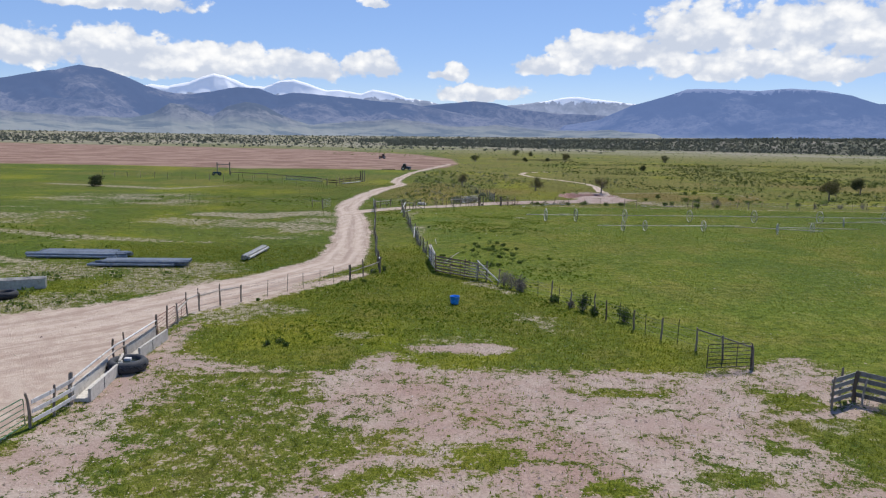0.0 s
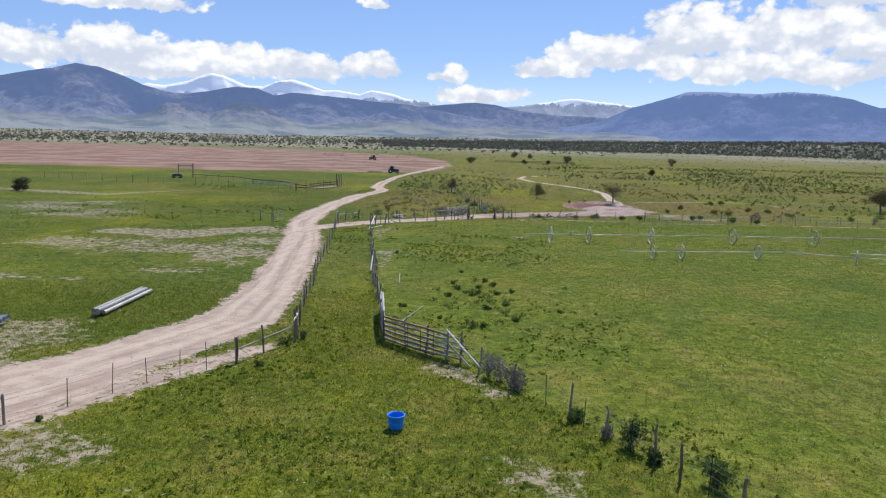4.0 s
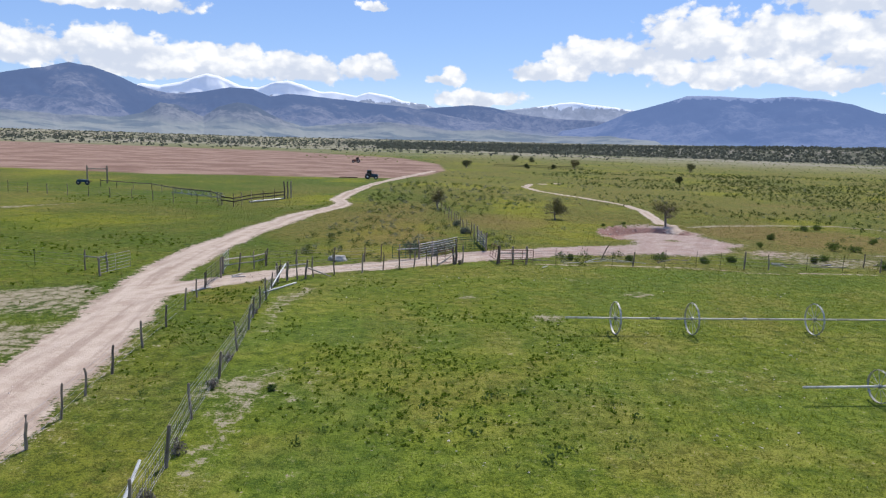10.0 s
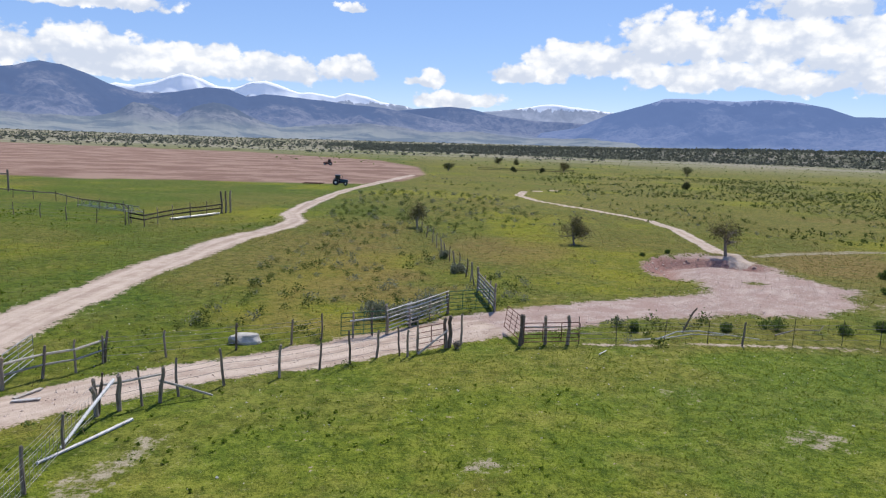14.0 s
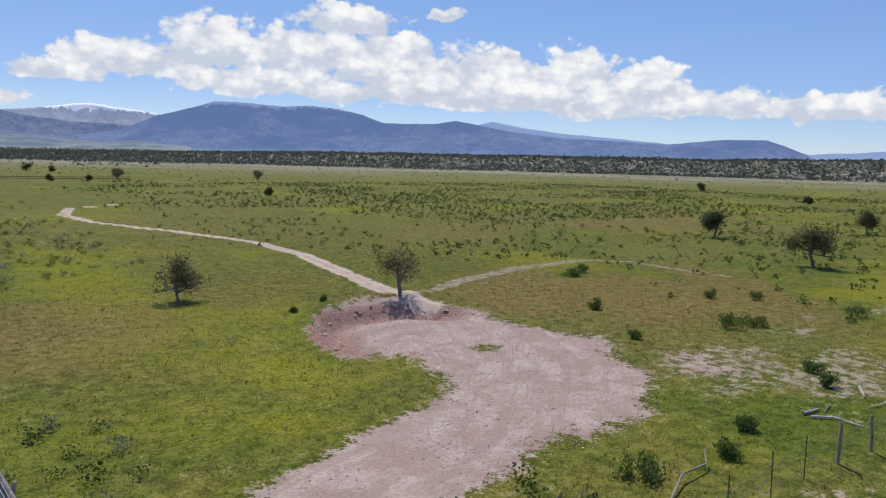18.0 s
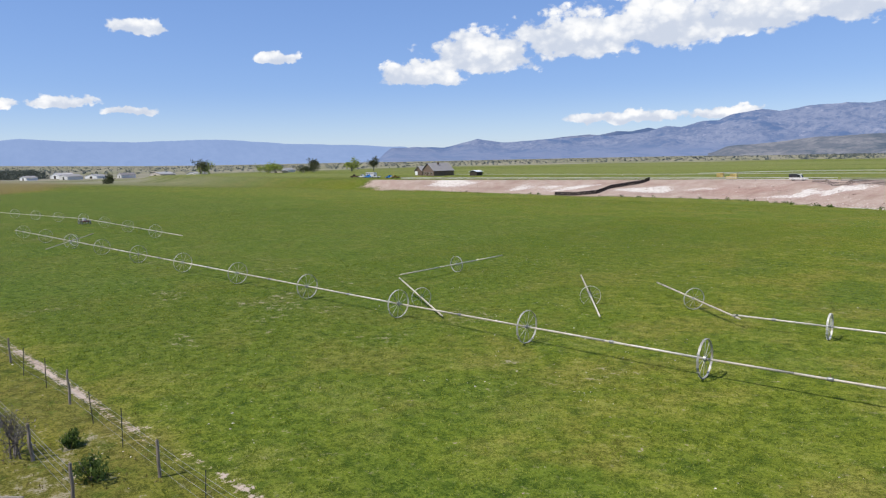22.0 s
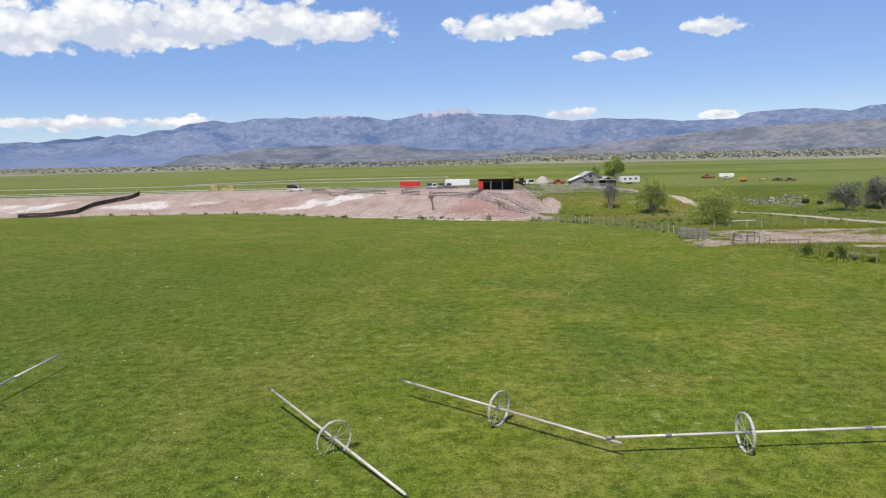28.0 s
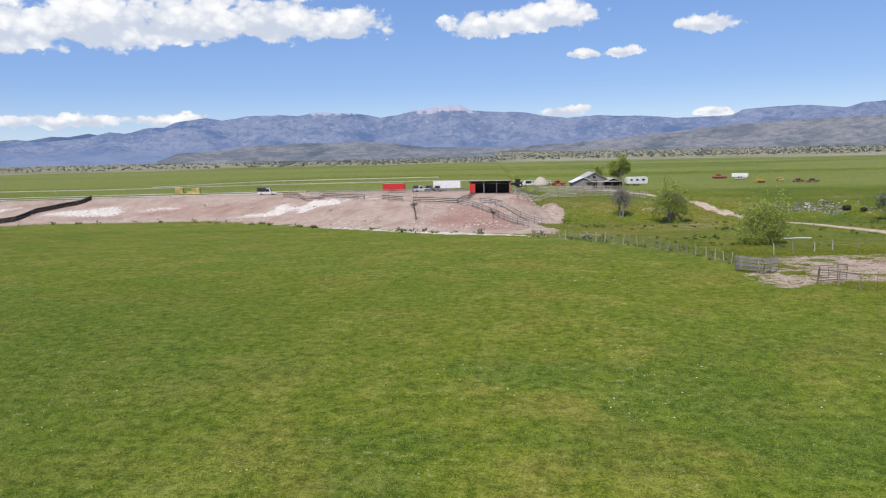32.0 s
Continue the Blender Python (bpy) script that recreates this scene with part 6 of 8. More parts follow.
wheel_line((20.9, 94.9), (41.1, 97.2), [3.6, 6.7, 15.1], "shorter wheel line resting on the mown pasture", coupling=(10.4, 18.0), ends=(0.73, 0.73), big=0.78)
wheel_line((40.55, 97.4), (49.5, 91.2), [5.45], "loose wheel-line section angled across the pasture", ends=(0.58, 0.92), big=0.78)
wheel_line((48.1, 100.8), (55.2, 92.8), [4.8], "loose wheel-line section with one end dropped", ends=(0.2, 1.1), coupling=(5.6,), big=0.78)
wheel_line((55.9, 107.3), (65.6, 102.75), [4.7], "loose wheel-line section with one end dropped", ends=(0.2, 1.1), big=0.78)
wheel_line((68.3, 100.4), (69.1, 86.4), [7.2], "loose wheel-line section angled across the pasture", ends=(0.72, 0.78), big=0.78)
wheel_line((124.0, 107.3), (121.0, 114.0), [3.2], "loose wheel-line section angled across the pasture", ends=(1.4, 0.2), big=0.78)
wheel_line((114.6, 99.1), (160.4, 97.3), [10, 22, 34], "far wheel line with a drive unit in the pasture", coupling=(16, 28))
wheel_line((160.4, 97.3), (205, 103.8), [0.5, 10.5, 20.5, 30.5], "far wheel line with a drive unit in the pasture")
mover = thing("drive_unit", 160.4, 97.4, "small engine drive unit of a wheel line", "engine")
part("chassis", Geo().box((0, 0, 0.5), (1.6, 1.2, 0.2)), m_rust, mover)
part("engine", Geo().box((0, 0, 0.85), (0.6, 0.5, 0.5)), m_white, mover)
for sx, sy in ((-0.8, -0.7), (0.8, -0.7), (-0.8, 0.7), (0.8, 0.7)):
    part("wheel", Geo().ring((sx, sy, 0.42), (0, 1, 0), 0.42, 0.14, 0.04, 18), m_steel, mover)


# ---- trees ----
def leaf_mesh(name, centres, size, mat, rng, spread=0.0, upright=0.0):
    """Many small leaf cards: one quad at each centre."""
    n = len(centres)
    c = np.asarray(centres, float) + rng.normal(0, 1, (n, 3)) * spread
    a = rng.normal(0, 1, (n, 3))
    b = rng.normal(0, 1, (n, 3))
    a[:, 2] += upright * np.sign(a[:, 2] + 1e-6)
    a /= np.linalg.norm(a, axis=1)[:, None]
    b -= a * (a * b).sum(1)[:, None]
    b /= np.linalg.norm(b, axis=1)[:, None]
    s = size * rng.uniform(0.55, 1.3, (n, 1))
    a, b = a * s, b * s * 0.55
    v = np.stack([c - a, c + b * 0.8, c + a, c - b], 1).reshape(-1, 3)
    me = fast_mesh(name, v, np.arange(n * 4).reshape(-1, 4), False)
    me.materials.append(mat)
    return me


def tree(name, x, y, h, width, label, leaf, leaves=2600, size=0.13, bare=0.3, seed=1, category="tree", group="", stems=1, droop=0.0, clump=0.42, clear=0.0):
    """Tapered trunk, limbs and twigs, with leaves gathered at the twig ends."""
    rr, rng = random.Random(seed), np.random.default_rng(seed)
    base = thing(name, x, y, label, category, group)
    wood, tips = Geo(), []

    def grow(p, d, length, r, level):
        pts, rad = [p], [r]
        steps = 4
        for k in range(1, steps + 1):
            d = (d + Vector((rr.gauss(0, 0.13), rr.gauss(0, 0.13), rr.gauss(0, 0.08) - droop * 0.08 * level))).normalized()
            pts.append(pts[-1] + d * length / steps)
            rad.append(r * (1 - 0.55 * k / steps))
        wood.tube(pts, rad, 7 if level == 0 else 5 if level == 1 else 3, cap=False)
        if level == 3:
            tips.extend(pts[2:])
            return
        for k in range((5, 5, 4)[level] + rr.randrange(2)):
            s = rr.uniform(0.45 if level else 0.55, 1.0)
            i = min(int(s * steps), steps - 1)
            q = pts[i].lerp(pts[i + 1], s * steps - i)
            side = Vector((rr.gauss(0, 1), rr.gauss(0, 1), rr.gauss(0.15, 0.45))).normalized()
            nd = (d * (0.55 if level else 0.35) + side).normalized()
            grow(q, nd, length * rr.uniform(0.55, 0.85) * (1.0 if level else spread), rad[i] * 0.62, level + 1)

    spread = max(0.5, min(1.4, width / h))
    for k in range(stems):
        d0 = Vector((rr.gauss(0, 0.12 + 0.25 * (stems > 1)), rr.gauss(0, 0.12 + 0.25 * (stems > 1)), 1)).normalized()
        off = Vector((rr.uniform(-0.3, 0.3), rr.uniform(-0.3, 0.3), -0.15)) if stems > 1 else Vector((0, 0, -0.15))
        grow(off, d0, h * (0.36 if stems == 1 else 0.3), h * 0.042 / (1 + 0.35 * (stems - 1)), 0)
    # bring the crown to its height and width
    v = np.array([tuple(p) for p in wood.v])
    zt, wt = v[:, 2].max(), np.percentile(np.hypot(v[:, 0], v[:, 1]), 96)
    kz, kw = h * 0.95 / zt, width * 0.46 / wt
    crown_share = np.clip(v[:, 2] / (zt * 0.25), 0, 1)
    sc = 1 + (kw - 1) * crown_share
    wood.v = [tuple(p) for p in np.stack([v[:, 0] * sc, v[:, 1] * sc, v[:, 2] * kz], 1)]
    part("trunk", wood, m_bark, base, smooth_faces=True)
    tp = np.array([tuple(p) for p in tips])
    tp = np.stack([tp[:, 0] * kw, tp[:, 1] * kw, tp[:, 2] * kz], 1)
    tp = tp[tp[:, 2] > clear * h]
    keep = tp[rng.random(len(tp)) > bare]
    pick = keep[rng.integers(0, len(keep), leaves)]
    part("crown", leaf_mesh("crown", pick, size, leaf, rng, clump * min(1.0, h / 8 + 0.25)), None, base)
    return base


tree("range_tree", 21.9, 168.2, 3.5, 4.0, "small dark budding tree standing on the range", m_budding, 2400, 0.10, 0.25, 3, group="range trees", clear=0.36)
tree("range_tree", 36.3, 162.6, 3.9, 3.6, "gnarled sparse tree beside the gravel pit", m_budding, 1500, 0.09, 0.35, 4, group="range trees", clear=0.36)
tree("range_tree", 4.6, 181.0, 3.2, 3.4, "small twiggy tree at the end of a fence", m_budding, 1800, 0.10, 0.2, 5, group="range trees", clear=0.36)
tree("juniper_tree", 107, 181.5, 4.4, 4.0, "dense dark green juniper on the range", m_juniper, 4200, 0.13, 0.1, 6, group="range junipers", clear=0.36)
tree("juniper_tree", 140, 173, 4.0, 3.6, "dense dark green juniper on the range", m_juniper, 3600, 0.13, 0.1, 7, group="range junipers", clear=0.36)
tree("range_tree", 85.2, 155.8, 5.0, 5.4, "spreading grey-brown tree with thin new leaves", m_budding, 3600, 0.13, 0.2, 8, group="range trees", clear=0.36)
tree("range_tree", 99.2, 143.6, 4.4, 5.2, "spreading brown tree beside the dry wash", m_budding, 3800, 0.13, 0.15, 9, group="range trees", clear=0.36)
tree("juniper_tree", 155, 139.8, 4.4, 5.2, "round dense juniper by the wash", m_juniper, 4600, 0.15, 0.1, 10, group="range junipers", clear=0.36)
tree("juniper_tree", 158, 163, 2.9, 2.8, "small thin juniper on the range", m_budding, 1800, 0.13, 0.2, 11, group="range junipers", clear=0.36)
tree("juniper_tree", 189, 152.6, 4.2, 4.4, "dense dark green juniper on the range", m_juniper, 3000, 0.17, 0.1, 12, group="range junipers", clear=0.36)
tree("range_bush", 184, 157.5, 2.9, 5.4, "low wide brown bush on the range", m_budding, 2600, 0.16, 0.1, 13, category="bush", stems=3)
tree("willow_tree", 187, 135.6, 6.2, 7.0, "purple-brown willow thicket by the fence", m_twig, 4200, 0.18, 0.1, 14, group="range trees", stems=3)
tree("juniper_tree", 196, 171.5, 2.6, 2.6, "small dark juniper on the range", m_juniper, 1600, 0.16, 0.1, 15, group="range junipers", clear=0.36)
for k, (x, y, h) in enumerate(((330, 196, 5.0), (345, 205, 4.4), (356, 190, 5.4), (372, 201, 5.6), (386, 186, 5.0), (402, 205, 5.8), (414, 192, 4.6), (362, 214, 4.2), (326, 181, 3.4), (312, 318, 4.4), (240, 232, 2.6))):
    tree("juniper_tree", x, y, h, h * 1.15, "distant dark juniper on the range", m_juniper, 1500, 0.26, 0.1, 30 + k, group="range junipers")
for k, (x, y, h) in enumerate(((16.5, 380, 4.6), (70, 413, 4.8), (132, 427, 4.6), (45, 394, 2.4), (58, 398, 2.2), (52, 520, 4.5), (64, 525, 3.6), (-78, 158, 2.6), (84, 300, 2.2))):
    tree("range_tree", x, y, h, h * 1.1, "small dark lone tree far out on the range", m_juniper if k != 1 else m_budding, 1200, 0.22, 0.15, 50 + k, group="lone range trees")
tree("elm_tree", 16.5, -56, 7.0, 5.6, "grey-brown tree with sparse spring leaves", m_twig, 2000, 0.13, 0.3, 70, group="creek trees", stems=2)
tree("willow_tree", 8.0, -50, 9.8, 8.6, "large willow with pale yellow-green leaves", m_willow, 9000, 0.16, 0.25, 71, group="creek trees", stems=2, droop=0.8)
tree("willow_tree", 9.6, 7.5, 6.6, 7.6, "spreading bright green willow beside the pen", m_willow, 11000, 0.13, 0.2, 72, group="creek trees", stems=3, droop=0.5)
tree("willow_tree", -35.7, -47, 7.2, 8.4, "broad grey-green tree beside scrap ground", m_sage, 3600, 0.2, 0.1, 73, group="creek trees", stems=2)
tree("willow_tree", -46, -50, 8.6, 8.0, "tall grey tree with thin leaves by the creek", m_twig, 4200, 0.2, 0.1, 74, group="creek trees", stems=2)
tree("cottonwood_tree", -1.3, -154, 11.0, 9.0, "tall cottonwood behind the barn with new leaves", m_willow, 4200, 0.28, 0.2, 75, group="yard trees")
tree("cottonwood_tree", 7.0, -158, 7.0, 5.0, "smaller cottonwood behind the barn", m_willow, 2200, 0.26, 0.2, 76, group="yard trees")
tree("dead_tree", 60.0, -46, 4.6, 3.0, "bare dead tree at the foot of the bank", m_twig, 60, 0.08, 0.8, 77, category="dead tree", group="bare trees")
tree("dead_tree", 44, -40, 3.0, 2.2, "bare dead tree at the foot of the bank", m_twig, 60, 0.08, 0.8, 78, category="dead tree", group="bare trees")
for k, (x, y, h, w_) in enumerate(((690, -170, 15, 20), (705, -182, 17, 16), (590, -236, 13, 11), (566, -262, 14, 15), (560, -284, 14, 9), (600, -200, 10, 16), (575, -215, 7, 20), (640, -215, 8, 18), (620, -60, 7, 9))):
    tree("farm_tree", x, y, h, w_, "large green farmstead tree far across the fields", m_willow if k % 2 else m_juniper, 900, 0.7, 0.1, 90 + k, group="far farm trees", clump=1.0)


def bush(x, y, h, w_, leaf, seed, label, name="bush", n=520, group="pasture bushes", size=0.075):
    """A rounded clump of twigs and leaves on the ground."""
    rr, rng = random.Random(seed), np.random.default_rng(seed)
    b = thing(name, x, y, label, "bush", group)
    g = Geo()
    for k in range(9):
        d = Vector((rr.gauss(0, 0.5), rr.gauss(0, 0.5), 1)).normalized()
        g.tube([(0, 0, -0.05), d * h * 0.5, d * h * rr.uniform(0.75, 1.0)], [0.02, 0.012, 0.005], 4)
    part("stems", g, m_bark, b)
    lobes = rng.normal(0, 1, (7, 3)) * (w_ * 0.22, w_ * 0.22, h * 0.12) + (0, 0, h * 0.48)
    c = lobes[rng.integers(0, 7, n)] + rng.normal(0, 1, (n, 3)) * (w_ * 0.15, w_ * 0.15, h * 0.18)
    c[:, 2] = np.clip(c[:, 2], 0.03, h)
    part("leaves", leaf_mesh("leaves", c, size, leaf, rng, 0.0, 0.6), None, b)
    return b


DG = "dark green weedy bush in the pasture grass"
for k, (x, y, h, w_) in enumerate(((4.0, 77.6, 0.6, 1.1), (5.0, 75.6, 0.55, 0.9), (6.2, 80.7, 0.6, 0.8), (6.8, 79.1, 0.6, 0.9), (7.3, 72.6, 0.5, 0.9), (4.6, 66.2, 0.7, 1.4), (5.3, 66.5, 0.55, 0.9), (7.6, 68.2, 0.5, 0.7), (3.6, 79.6, 0.5, 0.7), (5.6, 78.2, 0.5, 0.8),
                                   (0.0, 71.4, 0.4, 0.9), (3.2, 75.0, 0.5, 0.7), (6.9, 76.2, 0.45, 0.7), (4.4, 84.6, 0.4, 0.6), (-2.0, 94.5, 0.4, 0.6), (-9.5, 39.9, 0.5, 1.1), (-10.1, 39.3, 0.4, 0.8), (-8.9, 39.2, 0.35, 0.7), (-13.5, 50.4, 0.35, 0.5), (-6.6, 57.9, 0.45, 0.5),
                                   (-6.3, 61.9, 0.7, 0.9), (-5.3, 63.0, 0.9, 0.8), (5.9, 71.4, 0.5, 0.8), (8.1, 77.0, 0.5, 0.7), (2.6, 68.4, 0.3, 0.6), (10.9, 70.9, 0.3, 0.7))):
    bush(x, y, h * 0.6, w_ * 0.55, m_shrub, 200 + k, DG, n=170)
for k, (x, y, h, w_) in enumerate(((10.1, 49.0, 1.35, 0.7), (12.3, 46.1, 1.1, 0.9), (8.4, 51.7, 0.5, 0.6), (10.7, 47.8, 0.6, 0.5))):
    bush(x, y, h, w_, m_shrub, 240 + k, "dark upright bush growing through the fence", "fence_bush", 700, "fence-line bushes")
for k, (x, y, h, w_) in enumerate(((5.1, 57.0, 1.5, 1.0), (5.6, 56.3, 1.6, 1.1), (6.0, 55.6, 1.4, 1.0), (6.4, 55.0, 1.1, 0.9), (9.4, 50.0, 0.6, 0.6), (-1.9, 73.4, 0.8, 0.8), (-2.7, 78.6, 0.8, 1.0), (-3.0, 81.6, 0.9, 1.0), (-3.3, 84.8, 0.8, 0.9), (-3.7, 88.2, 0.8, 1.0), (-4.5, 94.6, 0.7, 0.9), (-4.9, 98.4, 0.7, 0.9), (-6.1, 107.6, 0.5, 0.8), (6.9, 127.4, 0.9, 0.6))):
    bush(x, y, h * (0.9 if y < 60 else 0.6), w_ * (0.9 if y < 60 else 0.55), m_twig, 260 + k, "dry grey brush caught along the fence", "dry_brush", 420 if y < 60 else 170, "dry fence brush", 0.06)
for k, (x, y, h, w_) in enumerate(((5.2, 134.6, 1.2, 2.2), (3.6, 134.0, 1.0, 2.0), (2.4, 133.6, 1.1, 1.8), (5.9, 137.0, 0.9, 1.6), (4.6, 132.3, 0.8, 0.9), (8.0, 149.5, 0.8, 1.0), (7.2, 157.0, 0.7, 1.0))):
    bush(x, y, h, w_, m_sage, 280 + k, "silvery sagebrush beside the lane fence", "sage_bush", 900, "lane sagebrush", 0.09)
for k, (x, y, h, w_) in enumerate(((49.4, 144.2, 1.1, 1.9), (51.5, 143.4, 0.8, 1.4), (46.2, 152.4, 0.8, 0.9), (41.8, 145.6, 0.5, 0.7), (47.5, 131.6, 0.9, 1.0), (42.3, 134.6, 0.7, 0.9), (26.6, 133.0, 0.8, 1.2), (30.5, 132.6, 0.6, 0.8), (33.6, 133.6, 0.6, 1.0), (23.4, 132.6, 0.5, 0.6), (17.6, 132.0, 0.6, 0.6), (58, 151, 0.8, 1.1), (60.5, 148.5, 0.7, 1.0), (61, 141.5, 0.8, 1.5), (69.5, 138.2, 0.8, 1.2), (77, 142.6, 0.9, 1.6), (56, 163.5, 0.9, 1.4), (58.5, 165.0, 0.8, 1.2), (44, 136.2, 0.7, 1.0), (51, 131.3, 0.6, 0.7), (31.0, 164.6, 0.4, 0.5), (27.6, 162.2, 0.35, 0.5))):
    bush(x, y, h, w_, m_shrub, 300 + k, "dark green shrub on the open range", "range_shrub", 620, "range shrubs")
for k, (x, y, h) in enumerate(((51.4, 133.0, 2.3), (75.5, 133.9, 1.4), (80, 134.0, 1.7), (84, 133.6, 1.5), (90, 134.2, 1.8), (95, 133.4, 1.6), (70, 133.0, 1.3))):
    tree("dead_bush", x, y, h, h * 0.9, "bare grey dead bush along the old fence", m_twig, 160, 0.06, 0.4, 330 + k, category="bush", group="dead bushes", stems=4)

# ---- machines ----
tyre_mesh = {}


def wheel(parent, x, y, r, w_, rim_mat, name="wheel"):
    """A tyre with its rim, axle along y."""
    key = (r, w_)
    if key not in tyre_mesh:
        tyre_mesh[key] = (Geo().lathe((0, 0, 0), [(r * 0.58, -w_ * 0.4), (r * 0.9, -w_ * 0.5), (r, -w_ * 0.32), (r, w_ * 0.32), (r * 0.9, w_ * 0.5), (r * 0.58, w_ * 0.4)], 22, "Y").mesh("tyre", m_rubber, True),
                          Geo().lathe((0, 0, 0), [(r * 0.15, -w_ * 0.42), (r * 0.58, -w_ * 0.38), (r * 0.58, w_ * 0.38), (r * 0.15, w_ * 0.42)], 18, "Y").mesh("rim", rim_mat))
    wh = part(name, tyre_mesh[key][0], None, parent)
    at(wh, x, y, r)
    part("rim", tyre_mesh[key][1], None, wh)
    return wh


def tractor(x, y, rz, paint, label, s=1.0):
    tr = thing("tractor", x, y, label, "tractor", rz=rz)
    tr.scale = (s, s, s)
    part("hood", Geo().prism([(0.4, 0.95), (2.5, 0.95), (2.62, 1.2), (2.5, 1.62), (0.4, 1.8)], -0.42, 0.42), paint, tr)
    part("chassis", Geo().box((0.7, 0, 0.8), (3.4, 0.5, 0.45)), m_black, tr)
    part("cab_floor", Geo().box((-0.35, 0, 1.15), (1.5, 1.5, 0.3)), m_black, tr)
    for px, py in ((-1.0, -0.7), (-1.0, 0.7), (0.38, -0.62), (0.38, 0.62)):
        part("pillar", Geo().tube([(px, py, 1.2), (px * 0.9, py * 0.95, 2.75)], 0.05, 6), m_black, tr)
    part("windshield", Geo().prism([(0.34, 1.35), (0.40, 1.35), (0.36, 2.7), (0.30, 2.7)], -0.58, 0.58), m_glass, tr)
    part("rear_window", Geo().prism([(-1.02, 1.5), (-0.97, 1.5), (-0.90, 2.7), (-0.95, 2.7)], -0.62, 0.62), m_glass, tr)
    for sy in (-0.68, 0.66):
        part("side_window", Geo().prism([(-0.95, 1.4), (0.34, 1.4), (0.3, 2.7), (-0.9, 2.7)], sy, sy + 0.02), m_glass, tr)
    part("roof", Geo().box((-0.3, 0, 2.84), (1.65, 1.55, 0.2), bevel=0.07), paint, tr)
    part("exhaust", Geo().tube([(0.9, 0.3, 1.6), (0.9, 0.3, 2.6), (0.85, 0.3, 2.75)], 0.06, 8), m_black, tr)
    for sy in (-1, 1):
        part("fender", Geo().prism([(-1.7, 1.5), (-1.3, 1.82), (-0.3, 1.82), (0.1, 1.4), (0.0, 1.4), (-0.35, 1.72), (-1.25, 1.72), (-1.62, 1.42)], sy * 0.95 - 0.28, sy * 0.95 + 0.28), paint, tr)
        wheel(tr, -0.8, sy * 1.0, 0.86, 0.5, m_white, "rear_wheel")
        wheel(tr, 1.9, sy * 0.85, 0.58, 0.36, m_white, "front_wheel")
        part("headlight", Geo().box((2.6, sy * 0.24, 1.35), (0.05, 0.16, 0.12)), m_white, tr)
    return tr


tractor(-14.6, 262, 2, m_navy, "dark blue farm tractor parked by the road end", 0.85)
tractor(-35, 402, 185, m_rust, "distant dark tractor out on the ploughed field", 0.9)
harrow = thing("field_harrow", -20.5, 261.5, "rusty field harrow lying behind a tractor", "harrow")
for k in range(4):
    part("beam", Geo().box((-0.2 + k * 0.1, -1.5 + k, 0.4), (4.6, 0.12, 0.12)), m_rust, harrow)
for k in range(8):
    part("tine", Geo().tube([(-2.2 + 0.6 * k, -1.5 + (k % 4), 0.4), (-2.3 + 0.6 * k, -1.5 + (k % 4), 0.0)], 0.03, 5), m_rust, harrow)


def car(x, y, rz, paint, label, long=4.6, tall=1.6, truck=False, group="parked vehicles", dz=0.0):
    c = thing("pickup" if truck else "car", x, y, label, "pickup" if truck else "car", group, rz, dz)
    L = long / 2
    body = [(-L, 0.45), (L, 0.45), (L, 0.85), (L * 0.55, 1.0), (-L, 1.02)]
    part("body", Geo().prism(body, -0.88, 0.88), paint, c)
    cab = [(L * 0.5, 0.98), (L * 0.28, tall), (-L * 0.12, tall), (-L * 0.18, 0.98)] if truck else [(L * 0.5, 0.98), (L * 0.2, tall), (-L * 0.6, tall), (-L * 0.92, 0.98)]
    part("cabin", Geo().prism(cab, -0.78, 0.78), paint, c)
    x0, x1 = (L * 0.24, -L * 0.1) if truck else (L * 0.18, -L * 0.62)
    for sy in (-0.79, 0.77):
        part("side_window", Geo().prism([(x0 + 0.28, 1.06), (x0, tall - 0.1), (x1, tall - 0.1), (x1, 1.06)], sy, sy + 0.02), m_glass, c)
    part("windshield", Geo().prism([(L * 0.5 + 0.01, 1.02), (L * (0.28 if truck else 0.2) + 0.03, tall - 0.05), (L * (0.28 if truck else 0.2), tall - 0.05), (L * 0.48, 1.02)], -0.66, 0.66), m_glass, c)
    for sx in (-0.62, 0.62):
        for sy in (-0.8, 0.8):
            wheel(c, sx * L, sy, 0.36, 0.24, m_steel)
    for sy in (-0.6, 0.6):
        part("headlight", Geo().box((L + 0.01, sy, 0.72), (0.04, 0.26, 0.14)), m_white, c)
    return c


def trailer(x, y, rz, paint, label, long, high, name="stock_trailer"):
    tr = thing(name, x, y, label, "trailer", "parked trailers", rz)
    part("box", Geo().box((0, 0, 0.7 + high / 2), (long, 2.2, high), bevel=0.08), paint, tr)
    part("roof", Geo().box((0, 0, 0.72 + high + 0.03), (long * 0.98, 2.1, 0.06)), m_tin, tr)
    for k in range(3):
        part("slot", Geo().box((-long * 0.3 + k * long * 0.3, 1.11, 0.7 + high * 0.68), (long * 0.24, 0.03, high * 0.2)), m_black, tr)
    for sx in (-0.5, 0.5):
        for sy in (-1.05, 1.05):
            wheel(tr, sx - long * 0.1, sy, 0.38, 0.24, m_white)
    part("tongue", Geo().tube([(long / 2, 0, 0.6), (long / 2 + 1.2, 0, 0.5)], 0.06, 6), m_black, tr)
    return tr


